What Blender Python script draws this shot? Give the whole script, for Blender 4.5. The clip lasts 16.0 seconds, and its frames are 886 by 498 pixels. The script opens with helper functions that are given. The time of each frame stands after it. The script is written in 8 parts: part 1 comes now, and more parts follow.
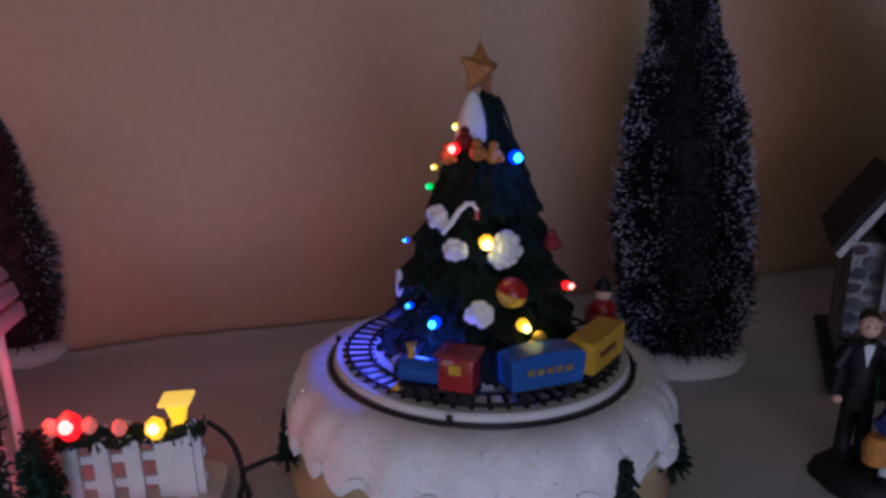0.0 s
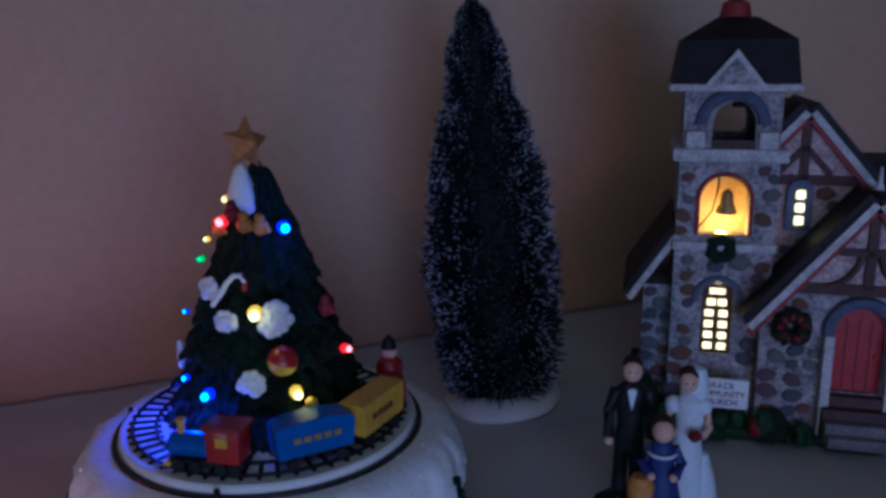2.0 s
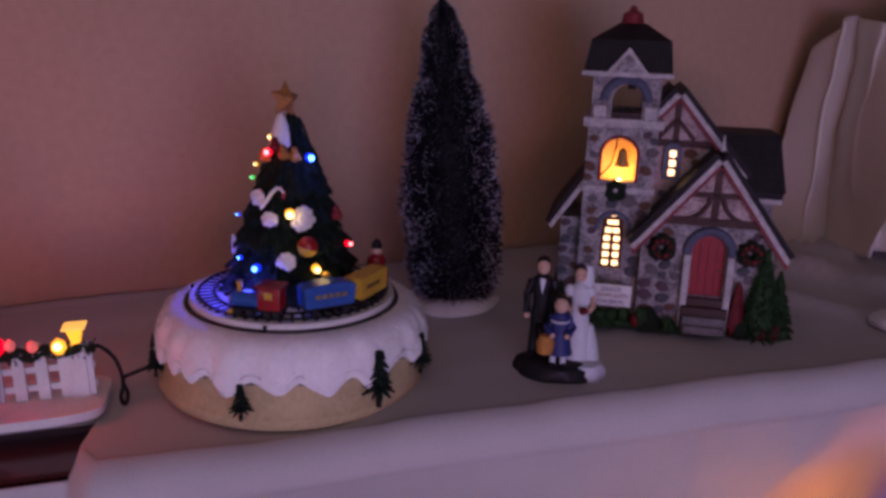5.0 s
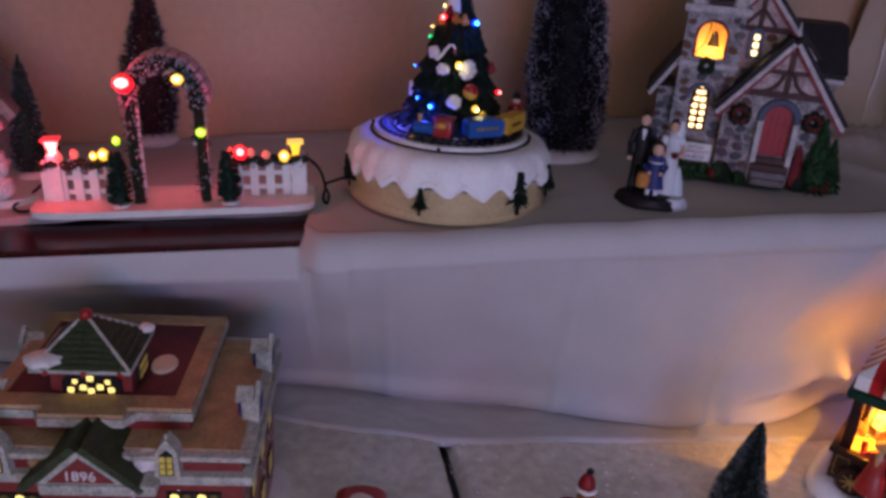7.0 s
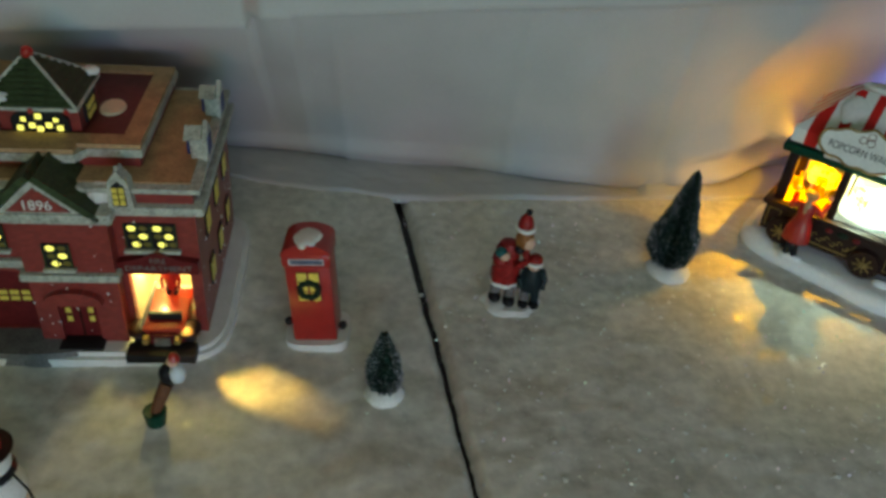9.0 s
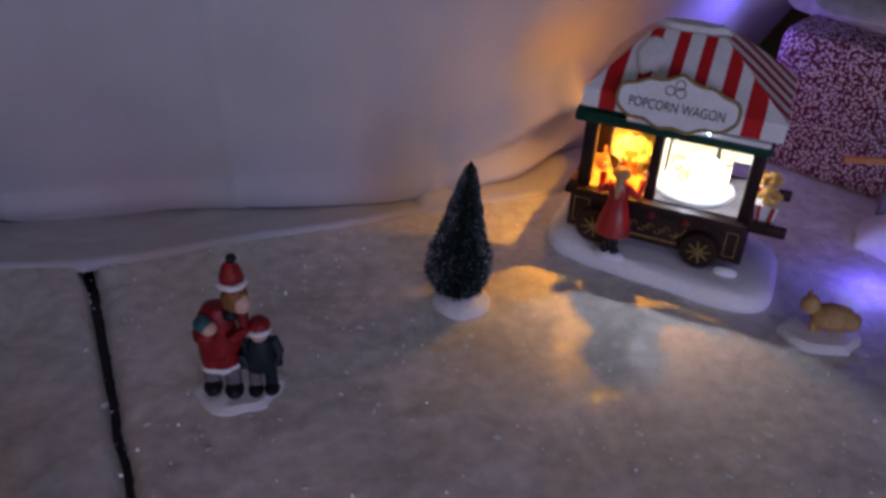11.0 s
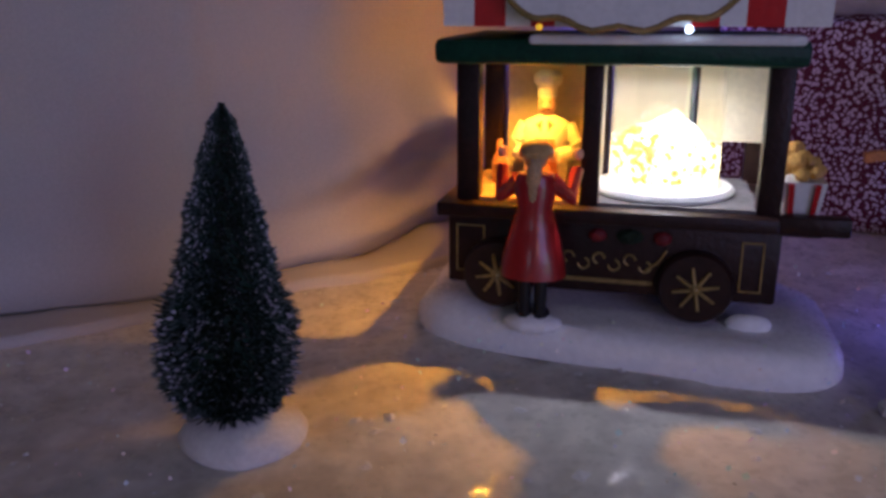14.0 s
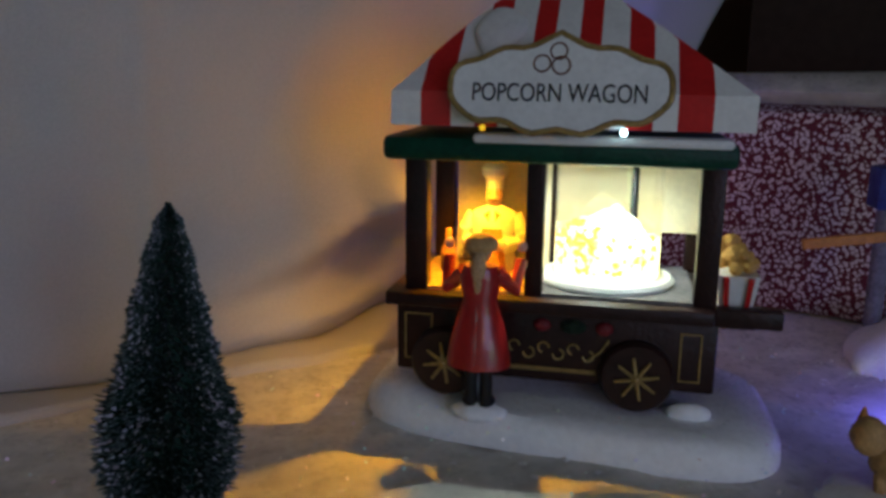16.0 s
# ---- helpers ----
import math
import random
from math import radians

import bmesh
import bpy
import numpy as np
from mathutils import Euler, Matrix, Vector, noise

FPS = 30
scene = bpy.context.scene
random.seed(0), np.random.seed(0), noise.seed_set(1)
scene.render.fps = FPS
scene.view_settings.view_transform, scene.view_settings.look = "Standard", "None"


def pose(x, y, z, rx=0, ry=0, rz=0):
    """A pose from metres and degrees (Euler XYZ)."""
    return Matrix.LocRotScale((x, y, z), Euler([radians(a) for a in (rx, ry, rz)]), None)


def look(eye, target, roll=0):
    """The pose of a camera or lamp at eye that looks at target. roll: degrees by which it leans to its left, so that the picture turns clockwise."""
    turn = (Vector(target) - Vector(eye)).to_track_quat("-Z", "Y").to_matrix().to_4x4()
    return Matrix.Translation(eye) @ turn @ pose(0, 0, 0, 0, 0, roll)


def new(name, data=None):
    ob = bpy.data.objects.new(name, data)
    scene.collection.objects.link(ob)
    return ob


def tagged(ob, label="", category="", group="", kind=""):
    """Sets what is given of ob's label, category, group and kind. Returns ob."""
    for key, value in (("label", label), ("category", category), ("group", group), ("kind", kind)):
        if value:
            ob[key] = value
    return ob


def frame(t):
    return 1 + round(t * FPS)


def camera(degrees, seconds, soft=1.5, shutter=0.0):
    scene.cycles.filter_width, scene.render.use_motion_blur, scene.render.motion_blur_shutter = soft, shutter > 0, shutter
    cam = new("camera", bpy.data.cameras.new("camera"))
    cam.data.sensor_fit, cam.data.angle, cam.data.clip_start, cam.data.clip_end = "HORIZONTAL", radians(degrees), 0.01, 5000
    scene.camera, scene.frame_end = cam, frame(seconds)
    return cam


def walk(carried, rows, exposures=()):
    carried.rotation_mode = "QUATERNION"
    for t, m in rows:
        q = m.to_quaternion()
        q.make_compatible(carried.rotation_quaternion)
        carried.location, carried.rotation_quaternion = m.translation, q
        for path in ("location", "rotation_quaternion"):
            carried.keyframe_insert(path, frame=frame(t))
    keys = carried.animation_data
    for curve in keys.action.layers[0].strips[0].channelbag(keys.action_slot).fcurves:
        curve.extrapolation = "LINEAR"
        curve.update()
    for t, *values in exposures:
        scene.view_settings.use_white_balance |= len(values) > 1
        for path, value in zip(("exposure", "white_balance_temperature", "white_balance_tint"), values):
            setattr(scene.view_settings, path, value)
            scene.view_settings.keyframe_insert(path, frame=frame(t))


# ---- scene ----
cam = camera(57.0, 16.0, 3.3)
PATH = [
    (0, (0.028, 0.04, 0.44), (-0.053, 1.965, -0.094), 0.4),
    (0.5, (0.049, 0.05, 0.444), (0.012, 1.98, -0.081), -0.6),
    (1, (0.06, 0.052, 0.45), (0.054, 1.989, -0.049), -0.8),
    (1.5, (0.072, 0.041, 0.458), (0.138, 1.981, -0.025), -0.6),
    (2, (0.088, 0.034, 0.459), (0.216, 1.972, -0.015), -0.6),
    (2.5, (0.094, 0.024, 0.451), (0.248, 1.957, -0.04), -0.9),
    (3, (0.094, 0.007, 0.452), (0.239, 1.932, -0.071), -0.9),
    (3.5, (0.097, -0.012, 0.46), (0.236, 1.905, -0.095), -0.4),
    (3.7, (0.096, -0.023, 0.463), (0.248, 1.899, -0.068), -0.1),
    (5.8, (0.036, -0.208, 0.48), (0.271, 1.698, -0.078), 2.5),
    (6, (0.027, -0.224, 0.483), (0.234, 1.681, -0.089), 2.6),
    (6.5, (0.021, -0.258, 0.474), (0.247, 1.626, -0.159), 4.2),
    (7, (-0.006, -0.303, 0.474), (0.096, 1.536, -0.304), 4.4),
    (7.5, (-0.023, -0.332, 0.463), (0.006, 1.452, -0.44), 4.2),
    (8, (-0.024, -0.356, 0.444), (-0.03, 1.357, -0.59), 3.8),
    (8.5, (-0.01, -0.352, 0.445), (0.035, 1.293, -0.692), 4.5),
    (9, (0.026, -0.342, 0.443), (0.184, 1.266, -0.736), 5.5),
    (9.5, (0.066, -0.331, 0.441), (0.308, 1.248, -0.763), 5.3),
    (9.7, (0.074, -0.324, 0.439), (0.345, 1.241, -0.777), 5.4),
    (11.8, (0.183, -0.075, 0.258), (0.794, 1.554, -0.728), 0.5),
    (12, (0.193, -0.053, 0.244), (0.804, 1.588, -0.723), -0.1),
    (12.5, (0.227, -0.016, 0.211), (0.882, 1.658, -0.665), -2.7),
    (13, (0.242, -0.002, 0.191), (1.041, 1.691, -0.514), -1.3),
    (13.5, (0.239, -0.003, 0.153), (1.037, 1.74, -0.418), -2.1),
    (14, (0.248, 0.001, 0.135), (1.075, 1.726, -0.448), -0.3),
    (14.5, (0.251, -0.001, 0.141), (1.09, 1.727, -0.416), -0.1),
    (15, (0.254, -0.002, 0.139), (1.098, 1.723, -0.42), 0.0),
    (15.5, (0.254, -0.006, 0.144), (1.135, 1.719, -0.356), 0.0),
    (16, (0.254, -0.006, 0.147), (1.165, 1.721, -0.289), 0.6),
]
EXPOSURES = [(0, -0.13, 5600, -10), (0.5, -0.25, 5800, -62), (1, -0.35, 6000, -66), (1.5, -0.38, 5500, -40), (2, -0.40, 4200, -12), (2.5, -0.42, 4900, 34),
             (3, -0.46, 5500, 42), (3.5, -0.48, 6200, 30), (6, 0.10, 6300, 46), (6.5, 0.09, 5900, 30), (7, 0.13, 5800, 6), (7.5, 0.24, 5600, -10),
             (8, 0.35, 5500, -30), (8.5, 0.27, 6600, -42), (9, 0.18, 6500, -54), (9.5, 0.09, 6400, -42), (12, -0.86, 5000, 10), (12.5, -0.96, 5600, 2),
             (13, -1.00, 5700, 2), (13.5, -1.00, 5900, -2), (14, -0.99, 5400, 6), (14.5, -0.96, 5300, 6), (15, -0.93, 5200, 10), (16, -0.86, 5700, -30)]
walk(cam, [(t, look(eye, target, roll)) for t, eye, target, roll in PATH], EXPOSURES)

# ---- light ----
world = bpy.data.worlds.new("world")
scene.world = world
world.use_nodes = True
world.node_tree.nodes["Background"].inputs[0].default_value = (0.55, 0.5, 0.6, 1)
world.node_tree.nodes["Background"].inputs[1].default_value = 0.012


def lamp(name, kind, m, power, colour, size=0.05, cone=60):
    d = bpy.data.lights.new(name, kind)
    d.energy, d.color = power, colour
    if kind == "AREA":
        d.shape, d.size, d.size_y = "RECTANGLE", size, size * 0.6
    else:
        d.shadow_soft_size = size
    if kind == "SPOT":
        d.spot_size, d.spot_blend = radians(cone), 1.0 if cone > 90 else 0.7
    ob = new(name, d)
    ob.matrix_world = m
    return ob


# coloured party lights of the room, low in front of the display
AIM = (0.05, 0.42, 0.33)
lamp("room_light_violet", "AREA", look((0.34, -1.05, 0.24), AIM), 5.0, (0.50, 0.41, 1.0), 0.66)
lamp("room_light_amber", "AREA", look((-0.05, -1.10, 0.22), AIM), 1.35, (1.0, 0.34, 0.10), 0.24)
lamp("room_light_green", "AREA", look((0.50, -1.00, 0.02), AIM), 1.0, (0.55, 1.0, 0.55), 0.40)
lamp("room_light_cyan", "AREA", look((-0.95, -0.75, 0.12), (-0.30, 0.36, 0.15)), 1.0, (0.55, 0.85, 1.0), 0.40)
# added wide fill from the front that softens the shadows, no known source
lamp("room_front_fill", "AREA", look((0.0, -1.75, 0.55), (0.05, 0.3, 0.15)), 3.2, (1.0, 0.84, 0.86), 1.5)
# added overhead fill for ambient bounce on the table, hangs below the ceiling
lamp("room_overhead_fill", "AREA", look((0.1, -0.5, 1.05), (0.1, 0.12, 0)), 0.82, (1.0, 0.90, 0.84), 0.5)
lamp("blue_string_light", "POINT", Matrix.Translation((0.590, 0.185, 0.020)), 0.09, (0.20, 0.12, 1.0), 0.003)
lamp("blue_string_light", "POINT", Matrix.Translation((0.600, 0.415, 0.120)), 0.11, (0.22, 0.14, 1.0), 0.003)


# ---- materials ----
def nodes_of(name):
    m = bpy.data.materials.new(name)
    m.use_nodes = True
    nt = m.node_tree
    return m, nt, nt.nodes["Principled BSDF"]


def mat(name, col, rough=0.6, var=0.25, coarse=40, fine=400, bump=0.25, metal=0.0, col2=None, coat=0.0, dist=0.001, trans=0.0, sub=0.0):
    """Painted or natural surface: colour that varies at two scales, and fine relief."""
    m, nt, b = nodes_of(name)
    n, l = nt.nodes, nt.links
    tc = n.new("ShaderNodeTexCoord")
    n1, n2 = n.new("ShaderNodeTexNoise"), n.new("ShaderNodeTexNoise")
    n1.inputs["Scale"].default_value, n1.inputs["Detail"].default_value = coarse, 3
    n2.inputs["Scale"].default_value, n2.inputs["Detail"].default_value = fine, 2
    l.new(tc.outputs["Object"], n1.inputs["Vector"])
    l.new(tc.outputs["Object"], n2.inputs["Vector"])
    add = n.new("ShaderNodeMath")
    add.operation = "ADD"
    l.new(n1.outputs["Fac"], add.inputs[0])
    l.new(n2.outputs["Fac"], add.inputs[1])
    rmp = n.new("ShaderNodeMapRange")
    rmp.inputs["From Min"].default_value, rmp.inputs["From Max"].default_value = 0.7, 1.3
    l.new(add.outputs[0], rmp.inputs["Value"])
    mix = n.new("ShaderNodeMix")
    mix.data_type = "RGBA"
    c2 = col2 or tuple(c * (1 - var) for c in col)
    mix.inputs["A"].default_value = (*c2, 1)
    mix.inputs["B"].default_value = (*(min(1, c * (1 + var * 0.5)) for c in col), 1)
    l.new(rmp.outputs[0], mix.inputs["Factor"])
    l.new(mix.outputs["Result"], b.inputs["Base Color"])
    b.inputs["Roughness"].default_value, b.inputs["Metallic"].default_value = rough, metal
    b.inputs["Coat Weight"].default_value = coat
    b.inputs["Specular IOR Level"].default_value = 0.5 if coat else 0.22
    b.inputs["Transmission Weight"].default_value = trans
    b.inputs["Subsurface Weight"].default_value = sub
    if sub:
        b.inputs["Subsurface Radius"].default_value = (0.006, 0.005, 0.004)
    if bump:
        bp = n.new("ShaderNodeBump")
        bp.inputs["Strength"].default_value, bp.inputs["Distance"].default_value = bump, dist
        l.new(add.outputs[0], bp.inputs["Height"])
        l.new(bp.outputs["Normal"], b.inputs["Normal"])
    return m


def glow(name, col, strength):
    m, nt, b = nodes_of(name)
    b.inputs["Base Color"].default_value = (*col, 1)
    b.inputs["Emission Color"].default_value = (*col, 1)
    b.inputs["Emission Strength"].default_value = strength
    return m


def glass(name, col=(1, 1, 1), rough=0.03, ior=1.2):
    m, nt, b = nodes_of(name)
    b.inputs["Base Color"].default_value = (*col, 1)
    b.inputs["Roughness"].default_value, b.inputs["Transmission Weight"].default_value, b.inputs["IOR"].default_value = rough, 1.0, ior
    return m


def snow_mat(name, col, rough=0.35, scale=900, bump=0.3, dist=0.001, var=0.16, coarse=18, fine=300):
    """Glittered snow: a fine cell relief with a sheen that sparkles."""
    m = mat(name, col, rough, var, coarse, fine, bump, dist=dist)
    nt = m.node_tree
    n, l, b = nt.nodes, nt.links, nt.nodes["Principled BSDF"]
    vo = n.new("ShaderNodeTexVoronoi")
    vo.inputs["Scale"].default_value = scale
    tc = n.new("ShaderNodeTexCoord")
    l.new(tc.outputs["Object"], vo.inputs["Vector"])
    mr = n.new("ShaderNodeMapRange")
    mr.inputs["To Min"].default_value, mr.inputs["To Max"].default_value = 0.12, 0.9
    sep = n.new("ShaderNodeSeparateColor")
    l.new(vo.outputs["Color"], sep.inputs[0])
    l.new(sep.outputs[0], mr.inputs["Value"])
    l.new(mr.outputs[0], b.inputs["Roughness"])
    return m


def flake_mat(name):
    """Iridescent glitter: every flake takes its own pale hue."""
    m, nt, b = nodes_of(name)
    n, l = nt.nodes, nt.links
    geo, hsv = n.new("ShaderNodeNewGeometry"), n.new("ShaderNodeCombineColor")
    hsv.mode = "HSV"
    l.new(geo.outputs["Random Per Island"], hsv.inputs[0])
    hsv.inputs[1].default_value, hsv.inputs[2].default_value = 0.18, 0.95
    l.new(hsv.outputs[0], b.inputs["Base Color"])
    b.inputs["Metallic"].default_value, b.inputs["Roughness"].default_value = 0.0, 0.22
    return m


def dots_mat(name):
    m, nt, b = nodes_of(name)
    n, l = nt.nodes, nt.links
    tc, vo = n.new("ShaderNodeTexCoord"), n.new("ShaderNodeTexVoronoi")
    vo.inputs["Scale"].default_value = 400
    l.new(tc.outputs["Object"], vo.inputs["Vector"])
    lt = n.new("ShaderNodeMath")
    lt.operation = "LESS_THAN"
    lt.inputs[1].default_value = 0.45
    l.new(vo.outputs["Distance"], lt.inputs[0])
    mix = n.new("ShaderNodeMix")
    mix.data_type = "RGBA"
    mix.inputs["A"].default_value, mix.inputs["B"].default_value = (0.10, 0.008, 0.02, 1), (0.62, 0.52, 0.56, 1)
    l.new(lt.outputs[0], mix.inputs["Factor"])
    l.new(mix.outputs["Result"], b.inputs["Base Color"])
    b.inputs["Roughness"].default_value = 0.75
    bp = n.new("ShaderNodeBump")
    bp.inputs["Strength"].default_value, bp.inputs["Distance"].default_value = 0.5, 0.001
    l.new(lt.outputs[0], bp.inputs["Height"])
    l.new(bp.outputs["Normal"], b.inputs["Normal"])
    return m


def brick_mat(name):
    m, nt, b = nodes_of(name)
    n, l = nt.nodes, nt.links
    tc, br = n.new("ShaderNodeTexCoord"), n.new("ShaderNodeTexBrick")
    mp = n.new("ShaderNodeMapping")
    mp.inputs["Rotation"].default_value = (radians(90), 0, 0)
    l.new(tc.outputs["Object"], mp.inputs["Vector"])
    l.new(mp.outputs["Vector"], br.inputs["Vector"])
    br.inputs["Scale"].default_value = 110
    br.inputs["Color1"].default_value, br.inputs["Color2"].default_value = (0.25, 0.035, 0.03, 1), (0.18, 0.022, 0.02, 1)
    br.inputs["Mortar"].default_value, br.inputs["Mortar Size"].default_value = (0.13, 0.03, 0.028, 1), 0.02
    l.new(br.outputs["Color"], b.inputs["Base Color"])
    b.inputs["Roughness"].default_value, b.inputs["Coat Weight"].default_value = 0.4, 0.2
    bp = n.new("ShaderNodeBump")
    bp.inputs["Strength"].default_value, bp.inputs["Distance"].default_value = 0.4, 0.0006
    l.new(br.outputs["Fac"], bp.inputs["Height"])
    bp.invert = True
    l.new(bp.outputs["Normal"], b.inputs["Normal"])
    return m


CLOTH = mat("white_cloth", (0.53, 0.515, 0.515), 0.85, 0.10, 14, 900, 0.25, dist=0.0006)
DRAPECLOTH = mat("cream_drapery", (0.76, 0.70, 0.62), 0.8, 0.10, 14, 700, 0.2, dist=0.0006)
WOODRED = mat("dark_red_lacquered_wood", (0.040, 0.007, 0.006), 0.24, 0.5, 20, 250, 0.03)
WOODRED.node_tree.nodes["Principled BSDF"].inputs["Specular IOR Level"].default_value = 0.5
WALL = mat("wall_plaster", (0.56, 0.38, 0.26), 0.9, 0.08, 5, 120, 0.12)
ROOM = mat("room_paint", (0.42, 0.38, 0.35), 0.9, 0.1, 3, 60, 0.1)
DARKROOM = mat("dark_panelling", (0.05, 0.03, 0.02), 0.7, 0.3, 8, 90, 0.1)
SNOWG = snow_mat("snow_blanket", (0.68, 0.655, 0.59), scale=420, bump=0.26, dist=0.003, var=0.26, coarse=13, fine=90)
SNOW = snow_mat("glitter_snow", (0.88, 0.88, 0.89), scale=900, bump=0.22, dist=0.0012, var=0.08)
SNOWM = mat("painted_snow", (0.75, 0.74, 0.72), 0.5, 0.12, 60, 500, 0.4)
BLACK = mat("black_paint", (0.015, 0.014, 0.016), 0.45, 0.4, 60, 500, 0.3)
ROOF = mat("dark_slate_roof", (0.012, 0.010, 0.013), 0.55, 0.5, 90, 500, 0.5)
STONEW = mat("grey_mortar", (0.36, 0.33, 0.34), 0.5, 0.55, 75, 420, 0.5, dist=0.002, col2=(0.085, 0.075, 0.085))
STONE = [mat("stone_grey", (0.17, 0.15, 0.16), 0.5, 0.4, 150, 700, 0.4), mat("stone_mauve", (0.13, 0.08, 0.10), 0.5, 0.4, 150, 700, 0.4),
         mat("stone_brown", (0.16, 0.085, 0.06), 0.5, 0.4, 150, 700, 0.4), mat("stone_slate", (0.10, 0.10, 0.12), 0.5, 0.4, 150, 700, 0.4)]
TRIM = mat("pale_trim", (0.50, 0.47, 0.48), 0.5, 0.45, 130, 600, 0.4)
BLUEGREY = mat("blue_grey_arch", (0.10, 0.11, 0.17), 0.5, 0.3, 120, 600, 0.3)
REDTRIM = mat("dull_red_trim", (0.22, 0.03, 0.035), 0.5, 0.3, 120, 600, 0.3)
TIMBER = mat("brown_timber", (0.07, 0.035, 0.03), 0.55, 0.35, 120, 600, 0.4)
PLASTERP = mat("pink_plaster", (0.48, 0.38, 0.37), 0.55, 0.55, 70, 500, 0.4, col2=(0.17, 0.10, 0.11))
DOORRED = mat("red_door_paint", (0.34, 0.025, 0.035), 0.4, 0.25, 100, 500, 0.3)
GRASS = mat("painted_grass", (0.02, 0.06, 0.02), 0.6, 0.6, 120, 500, 0.8, dist=0.002)
HOLLY = mat("wreath_green", (0.016, 0.030, 0.016), 0.6, 0.5, 300, 900, 1.0, dist=0.002)
BERRY = mat("wreath_red", (0.16, 0.015, 0.02), 0.5, 0.5, 200, 700, 0.6)
BRICK = brick_mat("red_brick_ceramic")
FSTRIM = mat("cream_trim", (0.46, 0.46, 0.40), 0.45, 0.45, 120, 500, 0.5, dist=0.0015)
FSSLAB = mat("tan_roof_slab", (0.46, 0.31, 0.17), 0.6, 0.35, 70, 500, 0.4)
FSFLOOR = mat("dark_red_roof", (0.13, 0.03, 0.03), 0.5, 0.3, 60, 400, 0.3)
FSGREEN = mat("green_roof_tiles", (0.045, 0.06, 0.025), 0.55, 0.5, 130, 600, 0.7)
DARKRED = mat("dark_red_paint", (0.11, 0.012, 0.015), 0.4, 0.3, 80, 400, 0.2)
GREYSTONE = mat("grey_path", (0.17, 0.16, 0.16), 0.6, 0.4, 80, 500, 0.5)
RED = mat("red_enamel", (0.30, 0.010, 0.012), 0.35, 0.2, 80, 500, 0.15, coat=0.3)
CRIMSON = mat("dark_crimson_paint", (0.24, 0.014, 0.016), 0.4, 0.5, 120, 500, 0.3)
STRIPE = mat("red_stripe_paint", (0.45, 0.015, 0.018), 0.35, 0.15, 80, 500, 0.15)
WHITE = mat("white_paint", (0.74, 0.74, 0.72), 0.4, 0.1, 80, 500, 0.15)
BROWN = mat("dark_brown_paint", (0.021, 0.009, 0.008), 0.4, 0.4, 90, 500, 0.3)
GREEN = mat("dark_green_paint", (0.008, 0.045, 0.025), 0.45, 0.35, 90, 500, 0.3)
GOLD = mat("gold_paint", (0.32, 0.23, 0.085), 0.4, 0.3, 150, 600, 0.3, metal=0.35)
CREAM = mat("cream_panel", (0.72, 0.66, 0.48), 0.6, 0.1, 60, 400, 0.2)
OCHRE = mat("ochre_plaster", (0.62, 0.40, 0.16), 0.6, 0.2, 60, 400, 0.2)
POP = mat("popcorn", (0.58, 0.34, 0.09), 0.7, 0.3, 200, 700, 0.6)
# popcorn that glows itself, standing in for light from the jar bulb
POPW = glow("self_lit_popcorn", (1.0, 0.90, 0.62), 3.2)
POPY = glow("self_lit_golden_popcorn", (1.0, 0.60, 0.16), 1.3)
FROSTED = glass("jar_glass", (0.97, 0.97, 0.95), 0.02, 1.42)
SKIN = mat("figurine_skin", (0.60, 0.39, 0.29), 0.5, 0.15, 200, 800, 0.2)
HAIR = mat("figurine_blond", (0.45, 0.30, 0.16), 0.5, 0.3, 200, 800, 0.3)
BROWNH = mat("figurine_brown", (0.13, 0.06, 0.03), 0.5, 0.3, 200, 800, 0.3)
SUIT = mat("black_suit_paint", (0.012, 0.012, 0.015), 0.4, 0.3, 150, 700, 0.2)
DRESS = mat("bride_white", (0.62, 0.66, 0.72), 0.45, 0.12, 150, 700, 0.3)
BLUED = mat("navy_dress", (0.03, 0.04, 0.16), 0.45, 0.3, 150, 700, 0.2)
BASKET = mat("orange_basket", (0.50, 0.22, 0.05), 0.5, 0.3, 200, 700, 0.4)
TAN = mat("tan_stone_base", (0.50, 0.40, 0.22), 0.55, 0.18, 40, 300, 0.25)
TREEG = mat("resin_green", (0.006, 0.019, 0.012), 0.5, 0.7, 220, 800, 1.0, dist=0.003)
RAIL = mat("black_rail", (0.012, 0.011, 0.012), 0.4, 0.3, 100, 500, 0.2)
BLUE = mat("blue_enamel", (0.03, 0.10, 0.36), 0.35, 0.25, 120, 500, 0.2)
YELLOW = mat("yellow_enamel", (0.58, 0.36, 0.04), 0.4, 0.25, 120, 500, 0.2)
STAR = mat("gold_star", (0.38, 0.17, 0.05), 0.4, 0.35, 150, 600, 0.4)
BRISTLE = mat("brush_green", (0.012, 0.034, 0.022), 0.7, 0.5, 120, 500, 0)
BRISTLED = mat("brush_dark", (0.006, 0.007, 0.010), 0.7, 0.5, 120, 500, 0)
BRISTLER = mat("brush_burgundy", (0.05, 0.014, 0.016), 0.7, 0.5, 120, 500, 0)
TIPG = mat("grey_green_tip", (0.13, 0.165, 0.17), 0.7, 0.4, 200, 700, 0)
TIPD = mat("grey_blue_tip", (0.030, 0.030, 0.042), 0.7, 0.4, 200, 700, 0)
FROST = mat("frosted_tip", (0.50, 0.50, 0.58), 0.6, 0.3, 200, 700, 0)
WIRE = mat("black_cable", (0.012, 0.010, 0.010), 0.5, 0.2, 80, 400, 0.2)
CERAM = mat("white_ceramic", (0.66, 0.65, 0.68), 0.4, 0.5, 110, 400, 0.5, dist=0.002)
